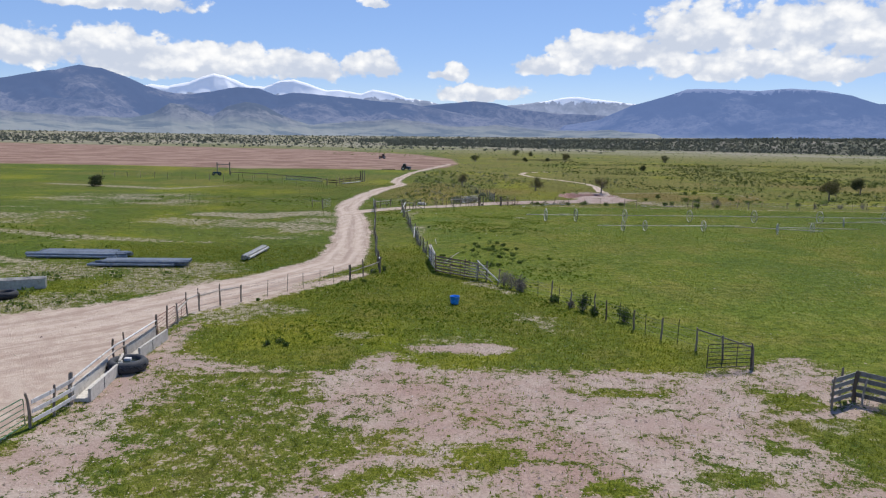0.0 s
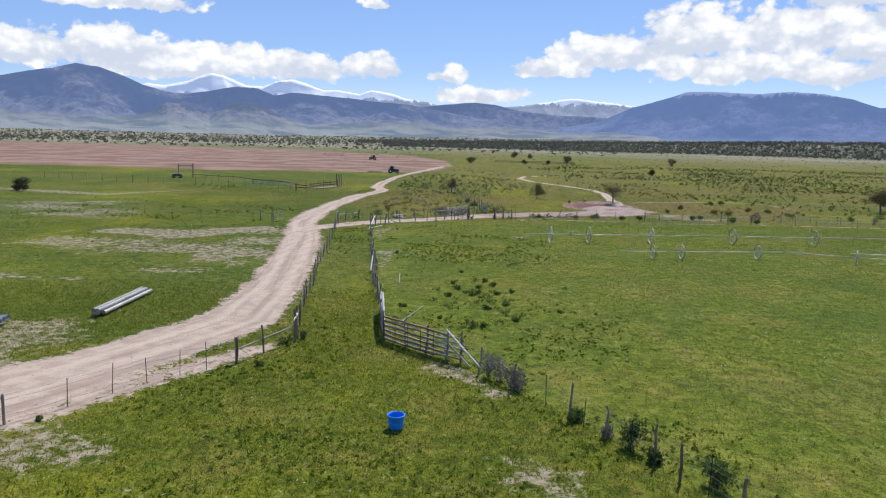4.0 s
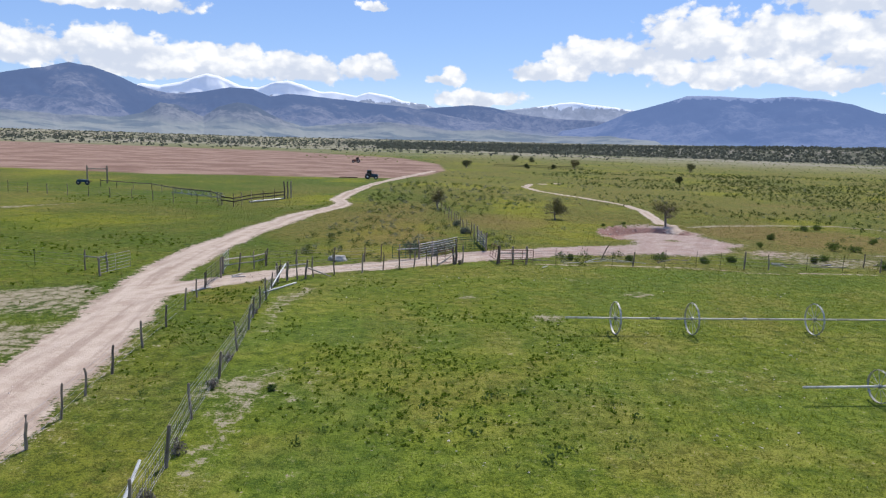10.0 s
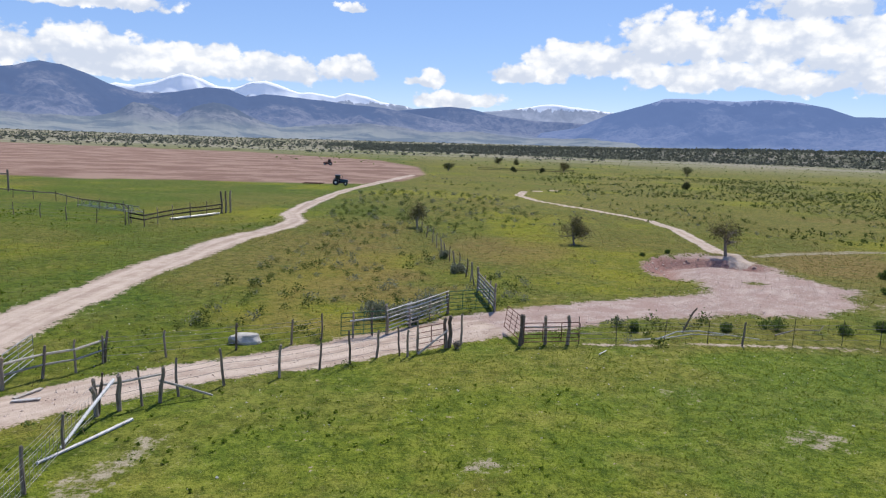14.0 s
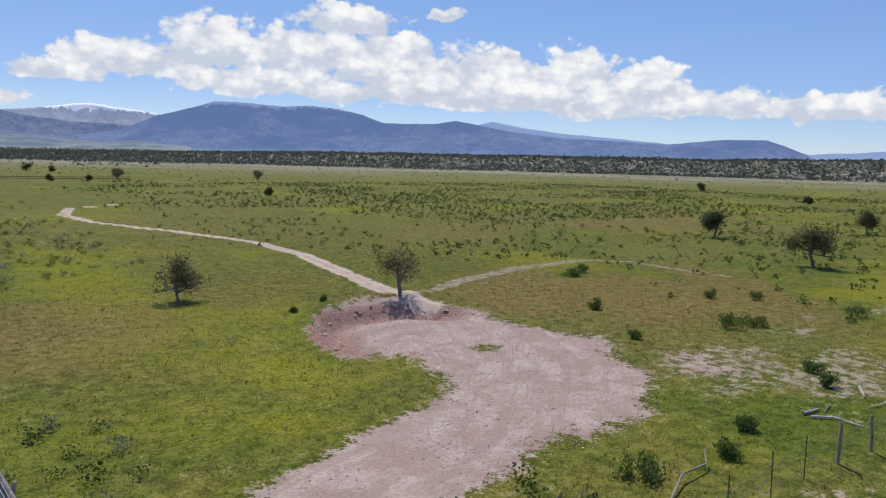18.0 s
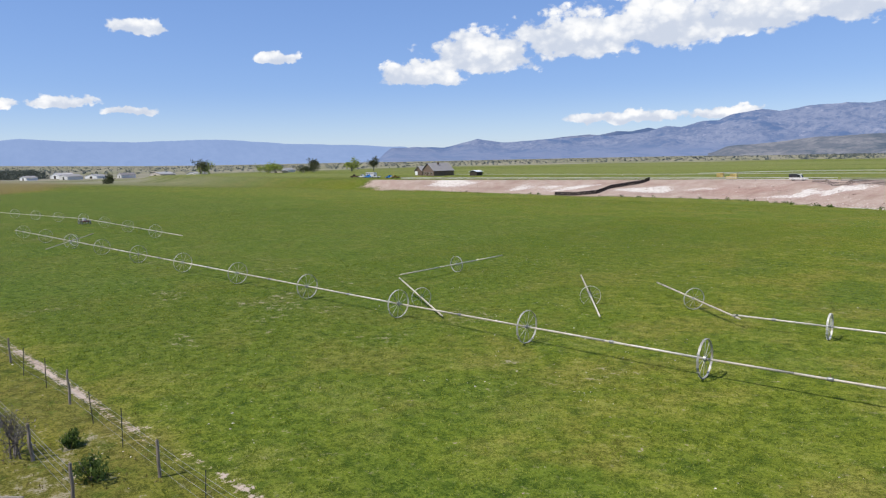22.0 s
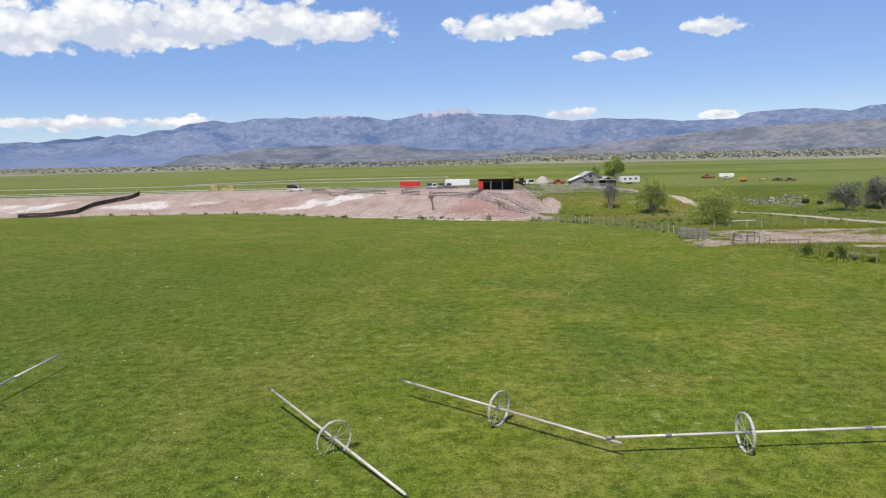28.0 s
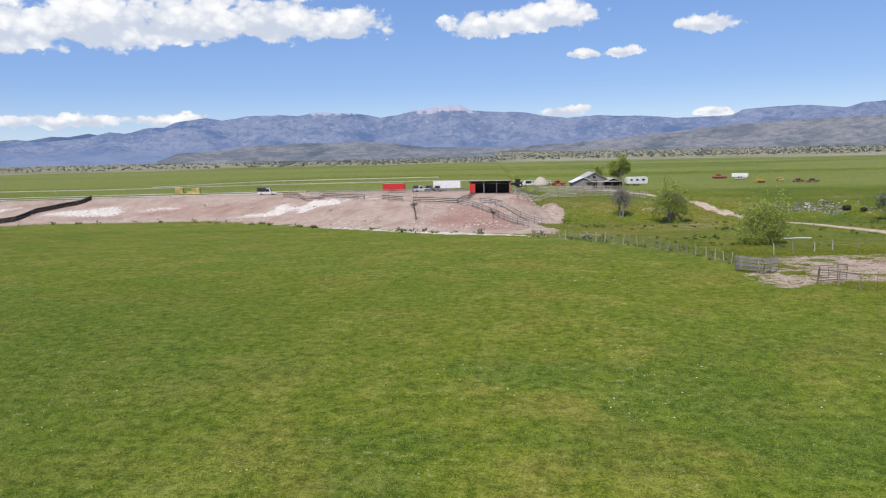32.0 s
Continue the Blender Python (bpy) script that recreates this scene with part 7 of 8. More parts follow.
# ---- yard on the embankment ----
shed = thing("open_shed", 44.6, -104, "dark three-sided livestock shed with red end wall", "shed", rz=0)
part("back_wall", Geo().box((0, -2.6, 1.3), (11.2, 0.14, 2.6)), m_dark, shed)
for sx in (-5.6, 5.6):
    part("end_wall", Geo().prism([(-2.6, 0), (2.4, 0), (2.4, 3.4), (-2.6, 2.6)], -0.07, 0.07, Matrix.Translation((sx, 0, 0)) @ Matrix.Rotation(radians(90), 4, "Z")), m_red, shed, "red painted boards")
part("roof", Geo().prism([(-2.9, 2.62), (2.9, 3.5), (2.9, 3.6), (-2.9, 2.72)], -5.9, 5.9, Matrix.Rotation(radians(90), 4, "Z")), m_dark, shed)
for k in range(4):
    part("front_post", Geo().box((-5.4 + 3.6 * k, 2.3, 1.7), (0.2, 0.2, 3.4)), m_board, shed)
part("sliding_door", Geo().box((5.0, 2.5, 1.5), (1.5, 0.1, 2.9)), m_red, shed, "red sliding door")
# black sheet before the back wall stands in for the shade inside
part("ground_shade_cloth", Geo().box((0, -2.4, 1.3), (10.9, 0.05, 2.4)), m_black, shed)

trailer(73.5, -113.5, 178, m_red, "bright red livestock trailer in the ranch yard", 6.6, 2.1)
trailer(58, -121, 180, m_white, "long white livestock trailer in the ranch yard", 8.4, 2.2)
car(67.5, -119, 90, m_black, "dark pickup parked in the ranch yard", 5.2, 1.85, True)
car(63.2, -117.5, 75, m_black, "dark pickup parked in the ranch yard", 5.0, 1.8, True)
car(65.4, -116.0, 10, m_white, "white pickup parked in the ranch yard", 5.2, 1.8, True)
car(60.6, -115.2, 100, m_rust, "brown pickup parked in the ranch yard", 5.0, 1.8, True)
flatbed = car(113, -115, 180, m_white, "white flatbed truck with a dark load", 5.6, 2.1, True)
part("load", Geo().box((-1.6, 0, 1.7), (2.8, 2.0, 1.2), bevel=0.2), m_black, flatbed)
car(20, -160, 10, m_red, "red pickup parked beside the barn", 5.2, 1.8, True)
car(24.5, -166, 200, m_white, "white pickup parked beside the barn", 5.2, 1.8, True)
car(30.5, -160, 200, m_white, "white van parked in the ranch yard", 5.4, 2.1)
tractor(35, -156, 20, m_dark, "dark tractor parked behind the corral")
tank = thing("tarp_stack", 26.5, -158, "large pale fabric-covered hay stack cone", "tarp stack")
part("cover", Geo().lathe((0, 0, 0), [(3.2, 0.0), (2.9, 0.8), (1.8, 2.4), (0.6, 3.2), (0.0, 3.3)], 18), m_tan, tank, smooth_faces=True)

for k, (x, y, hgt) in enumerate(((141, -128, 2), (143, -129, 1), (151, -138, 2))):
    st = thing("hay_stack", x, y, "small stack of golden square hay bales", "hay", "hay stacks", 12)
    for l in range(hgt):
        for j in range(2):
            part("bale", Geo().box((j * 1.3 - 0.65, 0, 0.5 + l * 0.95), (1.25, 2.2, 0.92), bevel=0.09), m_hay, st)


def board_fence(name, pts, label, h=1.4, boards=(0.4, 0.8, 1.2), mat=None, step=2.6, group="yard fences", kind="wood"):
    pts = subdivide(pts, step)
    f = thing(name, pts[0][0], pts[0][1], label, "fence", group)
    for p in pts:
        set_post(f, p[0], p[1], h, kind, 2)
    for p, q in zip(pts, pts[1:]):
        planks(f, p, q, boards, mat or m_board, 0.16, 0.05, 0.08)
    return f


board_fence("yard_fence", [(104, -101.5), (90, -93), (77, -82.5)], "dark board fence along the top of the bank", mat=m_dark)
board_fence("yard_fence", [(72, -79), (66, -72.5)], "dark board fence along the top of the bank", mat=m_dark)
board_fence("yard_fence", [(63, -69), (52, -59.5), (50, -76), (49, -98)], "dark board fence round the corral", mat=m_dark)
board_fence("yard_fence", [(52, -59.5), (43, -42), (38, -28)], "dark post fence down the bank", mat=m_board)
board_fence("yard_fence", [(47, -60), (40, -46), (35, -36)], "grey rail fence down the bank", mat=m_board)
board_fence("yard_fence", [(38.5, -101), (37, -88), (24, -90), (13, -94), (6, -80)], "grey board corral fence before the barn", mat=m_pole, h=1.9, boards=(0.35, 0.7, 1.05, 1.4, 1.7))
board_fence("yard_fence", [(37, -104), (30, -118), (14, -116), (6, -112)], "grey board corral fence before the barn", mat=m_pole, h=1.9, boards=(0.35, 0.7, 1.05, 1.4, 1.7))
board_fence("yard_fence", [(50, -110), (72, -107), (98, -109)], "pale pipe rail fence in the ranch yard", mat=m_steel, h=1.5)
board_fence("yard_fence", [(100, -112), (118, -111), (157, -109), (200, -101), (246, -96), (292, -90)], "long pale rail fence along the bank top", mat=m_white_rail, boards=(0.6, 1.15), h=1.25, step=4.0)
wall = board_fence("slab_fence", [(164, -106), (168, -98), (171, -90), (171.5, -82), (178, -77.5), (186, -76)], "dark solid slab fence climbing the bank", h=1.5, boards=(0.15, 0.32, 0.49, 0.66, 0.83, 1.0, 1.17, 1.34), mat=m_dark, step=3.0)
def pale(pts, step):
    return [(p[0], p[1], "pale") for p in subdivide(pts, step)]


fence("pasture_edge_fence", pale([(38, -13), (31, -2), (27.2, 4.5), (25, 11), (22.6, 18), (20.6, 24), (19.8, 31.5)], 1.7), "old fence of pale crooked stakes along the pasture edge", h=1.25, heights=(0.3, 0.6, 0.9), lean=8, net=True)
fence("creek_fence", pale([(14, 20), (6, 16), (-4, 14), (-14, 12)], 3.0), "pale stake fence beside a creek trail", h=1.2, lean=5)

barn = thing("barn", 11.5, -137, "weathered grey barn with several tin roofs", "barn", rz=4)


def gable(parent, x, y, wx, wy, eave, ridge, wall_mat, roof_mat):
    part("wall", Geo().prism([(-wx / 2, 0), (wx / 2, 0), (wx / 2, eave), (0, ridge), (-wx / 2, eave)], -wy / 2, wy / 2, Matrix.Translation((x, y, 0))), wall_mat, parent)
    for sx in (-1, 1):
        o = 0.45
        k = (ridge - eave) / (wx / 2)
        part("roof", Geo().prism([(sx * (wx / 2 + o), eave - o * k + 0.04), (0, ridge + 0.04), (0, ridge + 0.18), (sx * (wx / 2 + o), eave - o * k + 0.18)], -wy / 2 - o, wy / 2 + o, Matrix.Translation((x, y, 0))), roof_mat, parent)


gable(barn, 0, 0, 8.5, 9, 3.0, 5.2, m_board, m_tin)
gable(barn, 4.2, 5.0, 6.5, 6, 2.4, 3.8, m_board, m_white)
gable(barn, -5.8, 3.0, 5.5, 7, 2.2, 3.3, m_dark, m_tin)
for k in range(5):
    part("porch_post", Geo().box((-7.5 + 2.6 * k, 8.2, 1.2), (0.18, 0.18, 2.4)), m_board, barn)
part("porch_roof", Geo().box((-2.4, 7.6, 2.45), (11.5, 2.4, 0.12)), m_tin, barn)
part("barn_door", Geo().box((0.2, 4.55, 1.4), (2.4, 0.08, 2.6)), m_dark, barn)
part("loft_window", Geo().box((0.0, 4.56, 3.8), (0.9, 0.06, 0.8)), m_glass, barn)

camper = thing("camper_trailer", -5.5, -149, "white camper trailer parked behind the barn", "camper", rz=4)
part("body", Geo().prism([(-3.6, 0.7), (3.2, 0.7), (3.7, 1.2), (3.6, 2.6), (3.0, 3.0), (-3.4, 3.0), (-3.7, 2.5)], -1.15, 1.15), m_white, camper)
for k in range(3):
    part("window", Geo().box((-2.2 + 2.1 * k, 1.17, 2.0), (1.0, 0.04, 0.6)), m_glass, camper)
part("door", Geo().box((2.6, 1.17, 1.6), (0.7, 0.05, 1.8)), m_white, camper)
for sx in (-0.5, 0.5):
    wheel(camper, sx, 1.0, 0.36, 0.22, m_steel)
    wheel(camper, sx, -1.0, 0.36, 0.22, m_steel)

house = thing("ranch_house", 335, -156, "brown ranch house with a large grey roof", "house", rz=-20)
gable(house, 0, 0, 18, 13, 3.0, 7.4, m_brown, m_roof)
house.children[0].rotation_euler.z = house.children[1].rotation_euler.z = house.children[2].rotation_euler.z = radians(0)
gable(house, 14, 2.5, 12, 9, 2.8, 5.6, m_brown, m_roof)
part("garage_door", Geo().box((17.5, 7.05, 1.3), (4.2, 0.1, 2.4)), m_white, house)
for wx in (-6, -2, 3, 6.5):
    wn = part("window", Geo().box((wx, 6.56, 1.6), (1.5, 0.08, 1.3)), m_white, house)
    part("pane", Geo().box((wx, 6.61, 1.6), (1.3, 0.03, 1.1)), m_glass, wn)
part("door", Geo().box((0.6, 6.56, 1.1), (1.0, 0.08, 2.1)), m_dark, house)
part("chimney", Geo().box((-3, 1, 7.4), (0.9, 0.9, 1.6)), m_brown, house)
out = thing("storage_shed", 304, -157, "small shed with a pale roof near the house", "shed", rz=-10)
gable(out, 0, 0, 7, 4, 2.2, 2.9, m_dark, m_white)
for k, (x, y, mt, lab) in enumerate(((352, -112, m_white, "white pickup parked by scrap near the house"), (345, -111, m_blue, "blue pickup parked by scrap near the house"), (338, -110.5, m_white, "white pickup parked by scrap near the house"), (361, -113, m_rust, "rusty pickup parked by scrap near the house"))):
    car(x, y, 15 * k, mt, lab, 5.2, 1.9, True)
trailer(349, -116, -8, m_white, "white box trailer parked near the house", 9, 2.2, "box_trailer")
car(322, -108, 30, m_blue, "blue pickup parked near the house", 5, 1.7, True)
car(317, -107, 80, m_yellow, "yellow pickup parked near the house", 5, 1.7, True)
for k, (x, y, rz, wx, wy, hh, mt) in enumerate(((905, -115, 0, 30, 16, 6, m_white), (930, -150, 20, 22, 14, 5, m_white), (900, -175, -10, 26, 16, 6, m_white), (880, -210, 0, 34, 18, 6, m_tan), (940, -80, 10, 18, 12, 5, m_white), (640, -238, 0, 16, 8, 4, m_white), (620, -216, 10, 18, 7, 3, m_tan), (860, -245, 0, 30, 14, 5, m_white), (700, -285, 5, 22, 8, 3, m_tan), (990, -130, 0, 40, 18, 7, m_white))):
    far = thing("farm_building", x, y, "distant pale farm building across the fields", "building", "far farm buildings", rz)
    gable(far, 0, 0, wx, wy, hh * 0.6, hh, mt, m_tin if k % 2 else m_roof)
    part("door", Geo().box((0, wy / 2 + 0.06, hh * 0.25), (wx * 0.2, 0.1, hh * 0.5)), m_dark, far)

# machines and scrap west of the barn
m_oldred = worn("faded_red_paint", (0.14, 0.04, 0.03), (0.25, 0.075, 0.055), 5, 0.7)
dozer = thing("bulldozer", -48, -152, "yellow crawler bulldozer standing in grass", "bulldozer", rz=15)
dozer.scale = (0.75, 0.75, 0.7)
part("hull", Geo().prism([(-1.6, 0.6), (1.6, 0.6), (1.6, 1.6), (0.2, 1.9), (-1.6, 1.7)], -0.8, 0.8), m_yellow, dozer)
part("cab", Geo().box((-0.6, 0, 2.2), (1.3, 1.4, 1.2)), m_yellow, dozer)
part("blade", Geo().box((2.3, 0, 0.7), (0.2, 3.2, 1.1)), m_yellow, dozer)
for sy in (-1.1, 1.1):
    part("track", Geo().prism([(-1.8, 0.1), (-1.5, 0.0), (1.5, 0.0), (1.8, 0.1), (1.8, 0.8), (-1.8, 0.8)], sy - 0.25, sy + 0.25), m_black, dozer)
header_ = thing("field_swather", -46.5, -190, "red harvesting machine parked in the field", "swather", rz=0)
header_.scale = (0.9, 0.9, 0.6)
part("reel", Geo().tube([(-3, 0, 1.0), (3, 0, 1.0)], 0.7, 8), m_oldred, header_)
part("cab", Geo().box((0, -1.6, 2.0), (1.8, 1.8, 1.8)), m_oldred, header_)
for sx in (-1.4, 1.4):
    part("wheel", Geo().lathe((sx, -1.6, 0.7), [(0.3, -0.2), (0.7, -0.15), (0.7, 0.15), (0.3, 0.2)], 16, "X"), m_rubber, header_)
trailer(-53, -186, 160, m_white, "white tank trailer parked in the field", 6, 1.4, "tank_trailer")
for k, (x, y, mt, a) in enumerate(((-50.5, -178, m_tan, 20), (-58, -160, m_yellow, 80), (-60, -150, m_rust, 30), (-63, -146, m_rust, 10))):
    car(x, y, a, mt, "old rusting farm truck parked in the field", 5.4, 1.7, True, "old field machines").scale = (0.8, 0.8, 0.75)
fallen("fallen_pole", [(1.4, 0.2), (3.3, 0.45, 0.12), (5.4, 0.9)], 0.09, m_white_rail, "long white pole lying beside the creek fence")
for k, (x, y, r) in enumerate(((-31.5, -58, 0.55), (-34.5, -57, 0.45))):
    bl = thing("round_bale", x, y, "dark weathered round hay bale", "hay bale", "old round bales", 40 * k)
    part("roll", Geo().lathe((0, 0, r), [(r * 0.9, -0.7), (r, -0.6), (r, 0.6), (r * 0.9, 0.7)], 20, "X"), m_dark, bl)

# ---- old pens north-west of the road ----
arch = thing("entry_arch", -66.5, 212, "tall timber entry arch beside old pens", "gate arch")
for dx, dy in ((-1.7, 0.3), (1.5, 2.2)):
    part("pillar", Geo().tube([(dx, dy, -0.2), (dx, dy, 3.7)], 0.15, 8), m_post, arch)
part("beam", Geo().tube([(-1.9, 0.2, 3.0), (1.7, 2.3, 3.0)], 0.12, 8), m_post, arch)
drill = thing("seed_drill", -67, 208, "dark old farm implement standing by the arch", "implement")
part("hopper", Geo().box((0, 0, 0.85), (2.0, 0.8, 0.5)), m_navy, drill)
for sx in (-0.9, 0.9):
    wheel(drill, sx, 0.0, 0.5, 0.16, m_steel)
part("drawbar", Geo().tube([(0, 0.5, 0.8), (0.3, 3.0, 0.6)], 0.08, 6), m_rust, drill)
pen_n = board_fence("old_pen", [(-62, 205), (-50, 200), (-43, 192), (-34, 186), (-29, 176)], "old timber pen with sagging rails", h=1.6, boards=(1.2,), mat=m_post, step=4.5, group="old pens")
board_fence("old_pen", [(-29, 175), (-26.5, 173), (-25.5, 179.5), (-22.3, 189.5)], "old timber pen with sagging rails", h=2.0, boards=(0.8, 1.3), mat=m_dark, step=3.5, group="old pens")
fence("old_net_fence", subdivide([(-95, 196), (-70, 188), (-45, 180), (-29, 174)], 4.5), "old wire fence on tall thin posts", h=1.8, heights=(0.4, 0.8, 1.2, 1.6))
pipe_stack(-24, 184.5, 68, 8.5, 2, 1, 0.12, m_steel, "pale metal pipes lying along the old pen")
for k in range(3):
    tp = thing("pen_post", -22.6 + 0.5 * k, 190.5 + 0.4 * k, "tall dark post at the pen's corner", "post", "pen corner posts")
    part("post", FAT[k], None, tp)
    tp.scale = (1.4, 1.4, 3.0)
truss = thing("pivot_truss", -38, 190.5, "fallen white irrigation truss lying in the grass", "irrigation truss", rz=-35)
for yy, zz in ((-0.5, 0.15), (0.5, 0.15), (0, 0.9)):
    part("chord", Geo().tube([(-7, yy, zz), (7, yy, zz)], 0.05, 6), m_steel, truss)
for k in range(14):
    part("lattice", Geo().tube([(-7 + k, -0.5 if k % 2 else 0.5, 0.15), (-6.5 + k, 0, 0.9), (-6 + k, 0.5 if k % 2 else -0.5, 0.15)], 0.03, 4), m_steel, truss)
cattle_panel = board_fence("far_pens", [(30, 402), (60, 404), (74, 410)], "distant dark pole pen on the range", h=1.5, boards=(0.6, 1.2), mat=m_dark, step=5, group="old pens")

second_main = thing("irrigation_main", 240.6, -164, "distant white irrigation pipe crossing the green fields", "irrigation pipe")
part("pipe", Geo().tube([local(second_main, x, y, 0.6) for x, y in ((330, -160), (240.6, -164), (185, -164.5), (136, -183), (65, -189), (20, -192))], 0.14, 6), m_white_rail, second_main)
for x, y in ((330, -160), (285, -162), (240.6, -164), (212, -164), (185, -164.5), (160, -174), (136, -183), (100, -186), (65, -189), (20, -192)):
    part("stand", Geo().tube([local(second_main, x, y, -0.05), local(second_main, x, y, 0.6)], 0.12, 6), m_white_rail, second_main)

far_main = thing("irrigation_main", 181, -180, "distant white irrigation pipe crossing the green fields", "irrigation pipe")
part("pipe", Geo().tube([local(far_main, x, y, 0.6) for x, y in ((181, -180), (163.5, -205), (141, -227), (105, -232), (69, -234))], 0.16, 6), m_white_rail, far_main)
for x, y in ((181, -180), (172, -192), (163.5, -205), (152, -216), (141, -227), (123, -229.5), (105, -232), (87, -233), (69, -234)):
    part("stand", Geo().tube([local(far_main, x, y, -0.05), local(far_main, x, y, 0.6)], 0.12, 6), m_white_rail, far_main)


# ---- grass, shrubs and stones ----
def scatter(n, box, keep, rng):
    """Places inside a box, kept by a share that keep(x, y) gives."""
    x, y = rng.uniform(box[0], box[1], n), rng.uniform(box[2], box[3], n)
    soft = 0.12 * min(box[1] - box[0], box[3] - box[2])
    rim = np.minimum(np.minimum(x - box[0], box[1] - x), np.minimum(y - box[2], box[3] - y))
    k = rng.random(n) < keep(x, y) * smooth(rim, -0.01, soft)
    return x[k], y[k]


def bare(x, y):
    road, dirt, pale, plow, past, dry, bloom, sage = zones(x, y)
    return road, dirt, pale, past, dry, plow


def sward(name, label, places, height, blades, mat, rng, width=0.022):
    """Tufts of grass: a few bent blades at every place, all in one mesh."""
    x, y = places
    n = len(x)
    h = height * rng.uniform(0.5, 1.35, n)
    z = land(x, y)
    base = np.repeat(np.stack([x, y, z - 0.01], 1), blades, 0)
    h = np.repeat(h, blades) * rng.uniform(0.6, 1.15, n * blades)
    a = rng.uniform(0, 6.2832, n * blades)
    lean = rng.uniform(0.2, 1.1, n * blades) * h
    base[:, 0] += rng.normal(0, 0.05, n * blades)
    base[:, 1] += rng.normal(0, 0.05, n * blades)
    d = np.stack([np.cos(a), np.sin(a), 0 * a], 1)
    s = np.stack([-np.sin(a), np.cos(a), 0 * a], 1) * (width * rng.uniform(0.6, 1.4, n * blades))[:, None]
    tip = base + d * lean[:, None]
    tip[:, 2] += h
    v = np.stack([base - s, base + s, tip], 1).reshape(-1, 3)
    me = fast_mesh(name, v, np.arange(len(v)).reshape(-1, 3), False)
    me.materials.append(mat)
    return tagged(new(name, me), label, "grass", kind="stuff")


m_grass = foliage("pasture_grass", (0.100, 0.140, 0.010), (0.220, 0.262, 0.030), (0.40, 0.40, 0.10), 0.10)
m_meadow = foliage("meadow_grass_blades", (0.100, 0.136, 0.010), (0.225, 0.255, 0.030), (0.42, 0.40, 0.105), 0.30)
m_weeds = foliage("wild_grass", (0.066, 0.092, 0.008), (0.155, 0.178, 0.024), (0.30, 0.28, 0.075), 0.26)
m_straw = foliage("dry_grass", (0.11, 0.088, 0.026), (0.20, 0.160, 0.058), (0.32, 0.26, 0.11), 0.16)
rng = np.random.default_rng(21)


def keep_past(x, y):
    road, dirt, pale, past, dry, plow = bare(x, y)
    return past * (1 - np.clip(road + dirt * 0.97 + pale * 0.8, 0, 1))


def keep_wild(x, y):
    road, dirt, pale, past, dry, plow = bare(x, y)
    return (1 - past) * (1 - plow) * (1 - np.clip(road * 1.6 + dirt * 1.25 + pale * 0.75, 0, 1)) * (1 - 0.5 * dry)


def keep_dry(x, y):
    road, dirt, pale, past, dry, plow = bare(x, y)
    return np.clip((1 - past) * (1 - plow) * (0.15 + 0.85 * dry) * (1 - np.clip(road * 1.6 + dirt * 2.2 + pale, 0, 1)), 0, 1)


sward("pasture_grass", "short mown green pasture grass", scatter(230000, (-8, 90, 24, 138), keep_past, rng), 0.075, 3, m_grass, rng, 0.016)
sward("pasture_grass", "short mown green pasture grass", scatter(110000, (0, 180, -60, 140), keep_past, rng), 0.09, 3, m_grass, rng, 0.025)
sward("meadow_grass", "rough green meadow grass and weeds", scatter(240000, (-40, 44, 10, 80), keep_wild, rng), 0.12, 3, m_meadow, rng, 0.018)
sward("meadow_grass", "rough green meadow grass and weeds", scatter(170000, (-60, 76, 40, 190), keep_wild, rng), 0.085, 3, m_weeds, rng, 0.016)
sward("dry_grass", "dry straw-coloured weeds among green grass", scatter(46000, (-40, 62, 100, 215), keep_dry, rng), 0.17, 3, m_straw, rng, 0.016)
sward("range_grass", "sparse olive range grass", scatter(60000, (36, 190, 131, 250), keep_wild, rng), 0.09, 3, m_weeds, rng, 0.02)


def clumps(name, label, places, size, leaves, card, mat, rng, flat=0.7):
    """Many low shrubs in one mesh, each a loose heap of leaf cards."""
    x, y = places
    n = len(x)
    s = size * rng.uniform(0.5, 1.5, n)
    c = np.repeat(np.stack([x, y, land(x, y) + s * 0.38 * flat], 1), leaves, 0)
    ss = np.repeat(s, leaves)[:, None]
    c = c + rng.normal(0, 1, c.shape) * ss * (0.30, 0.30, 0.22 * flat)
    g = land(x, y)
    c[:, 2] = np.maximum(c[:, 2], np.repeat(g, leaves) + 0.02)
    a = rng.normal(0, 1, c.shape)
    b = rng.normal(0, 1, c.shape)
    a /= np.linalg.norm(a, axis=1)[:, None]
    b -= a * (a * b).sum(1)[:, None]
    b /= np.linalg.norm(b, axis=1)[:, None]
    k = ss * card * rng.uniform(0.6, 1.3, (len(c), 1))
    v = np.stack([c - a * k, c + b * k * 0.7, c + a * k, c - b * k * 0.7], 1).reshape(-1, 3)
    me = fast_mesh(name, v, np.arange(len(v)).reshape(-1, 4), False)
    me.materials.append(mat)
    return tagged(new(name, me), label, "shrubs", kind="stuff")


def on_range(x, y):
    road, dirt, pale, past, dry, plow = bare(x, y)
    return (1 - past) * (1 - plow) * (1 - np.clip(road * 2 + dirt * 2 + pale * 0.5, 0, 1)) * smooth(vnoise(x, y, 22, 61), 0.30, 0.62) * (0.35 + 0.65 * smooth(np.hypot((x - 55) / 22, (y - 156) / 15), 0.8, 1.3))


def slope_sage(x, y):
    return on_range(x, y) * smooth(line_dist(x, y, ROAD), 2, 5)


m_tuft = foliage("tuft_leaf", (0.075, 0.120, 0.010), (0.135, 0.195, 0.022), (0.22, 0.26, 0.05), 0.35)


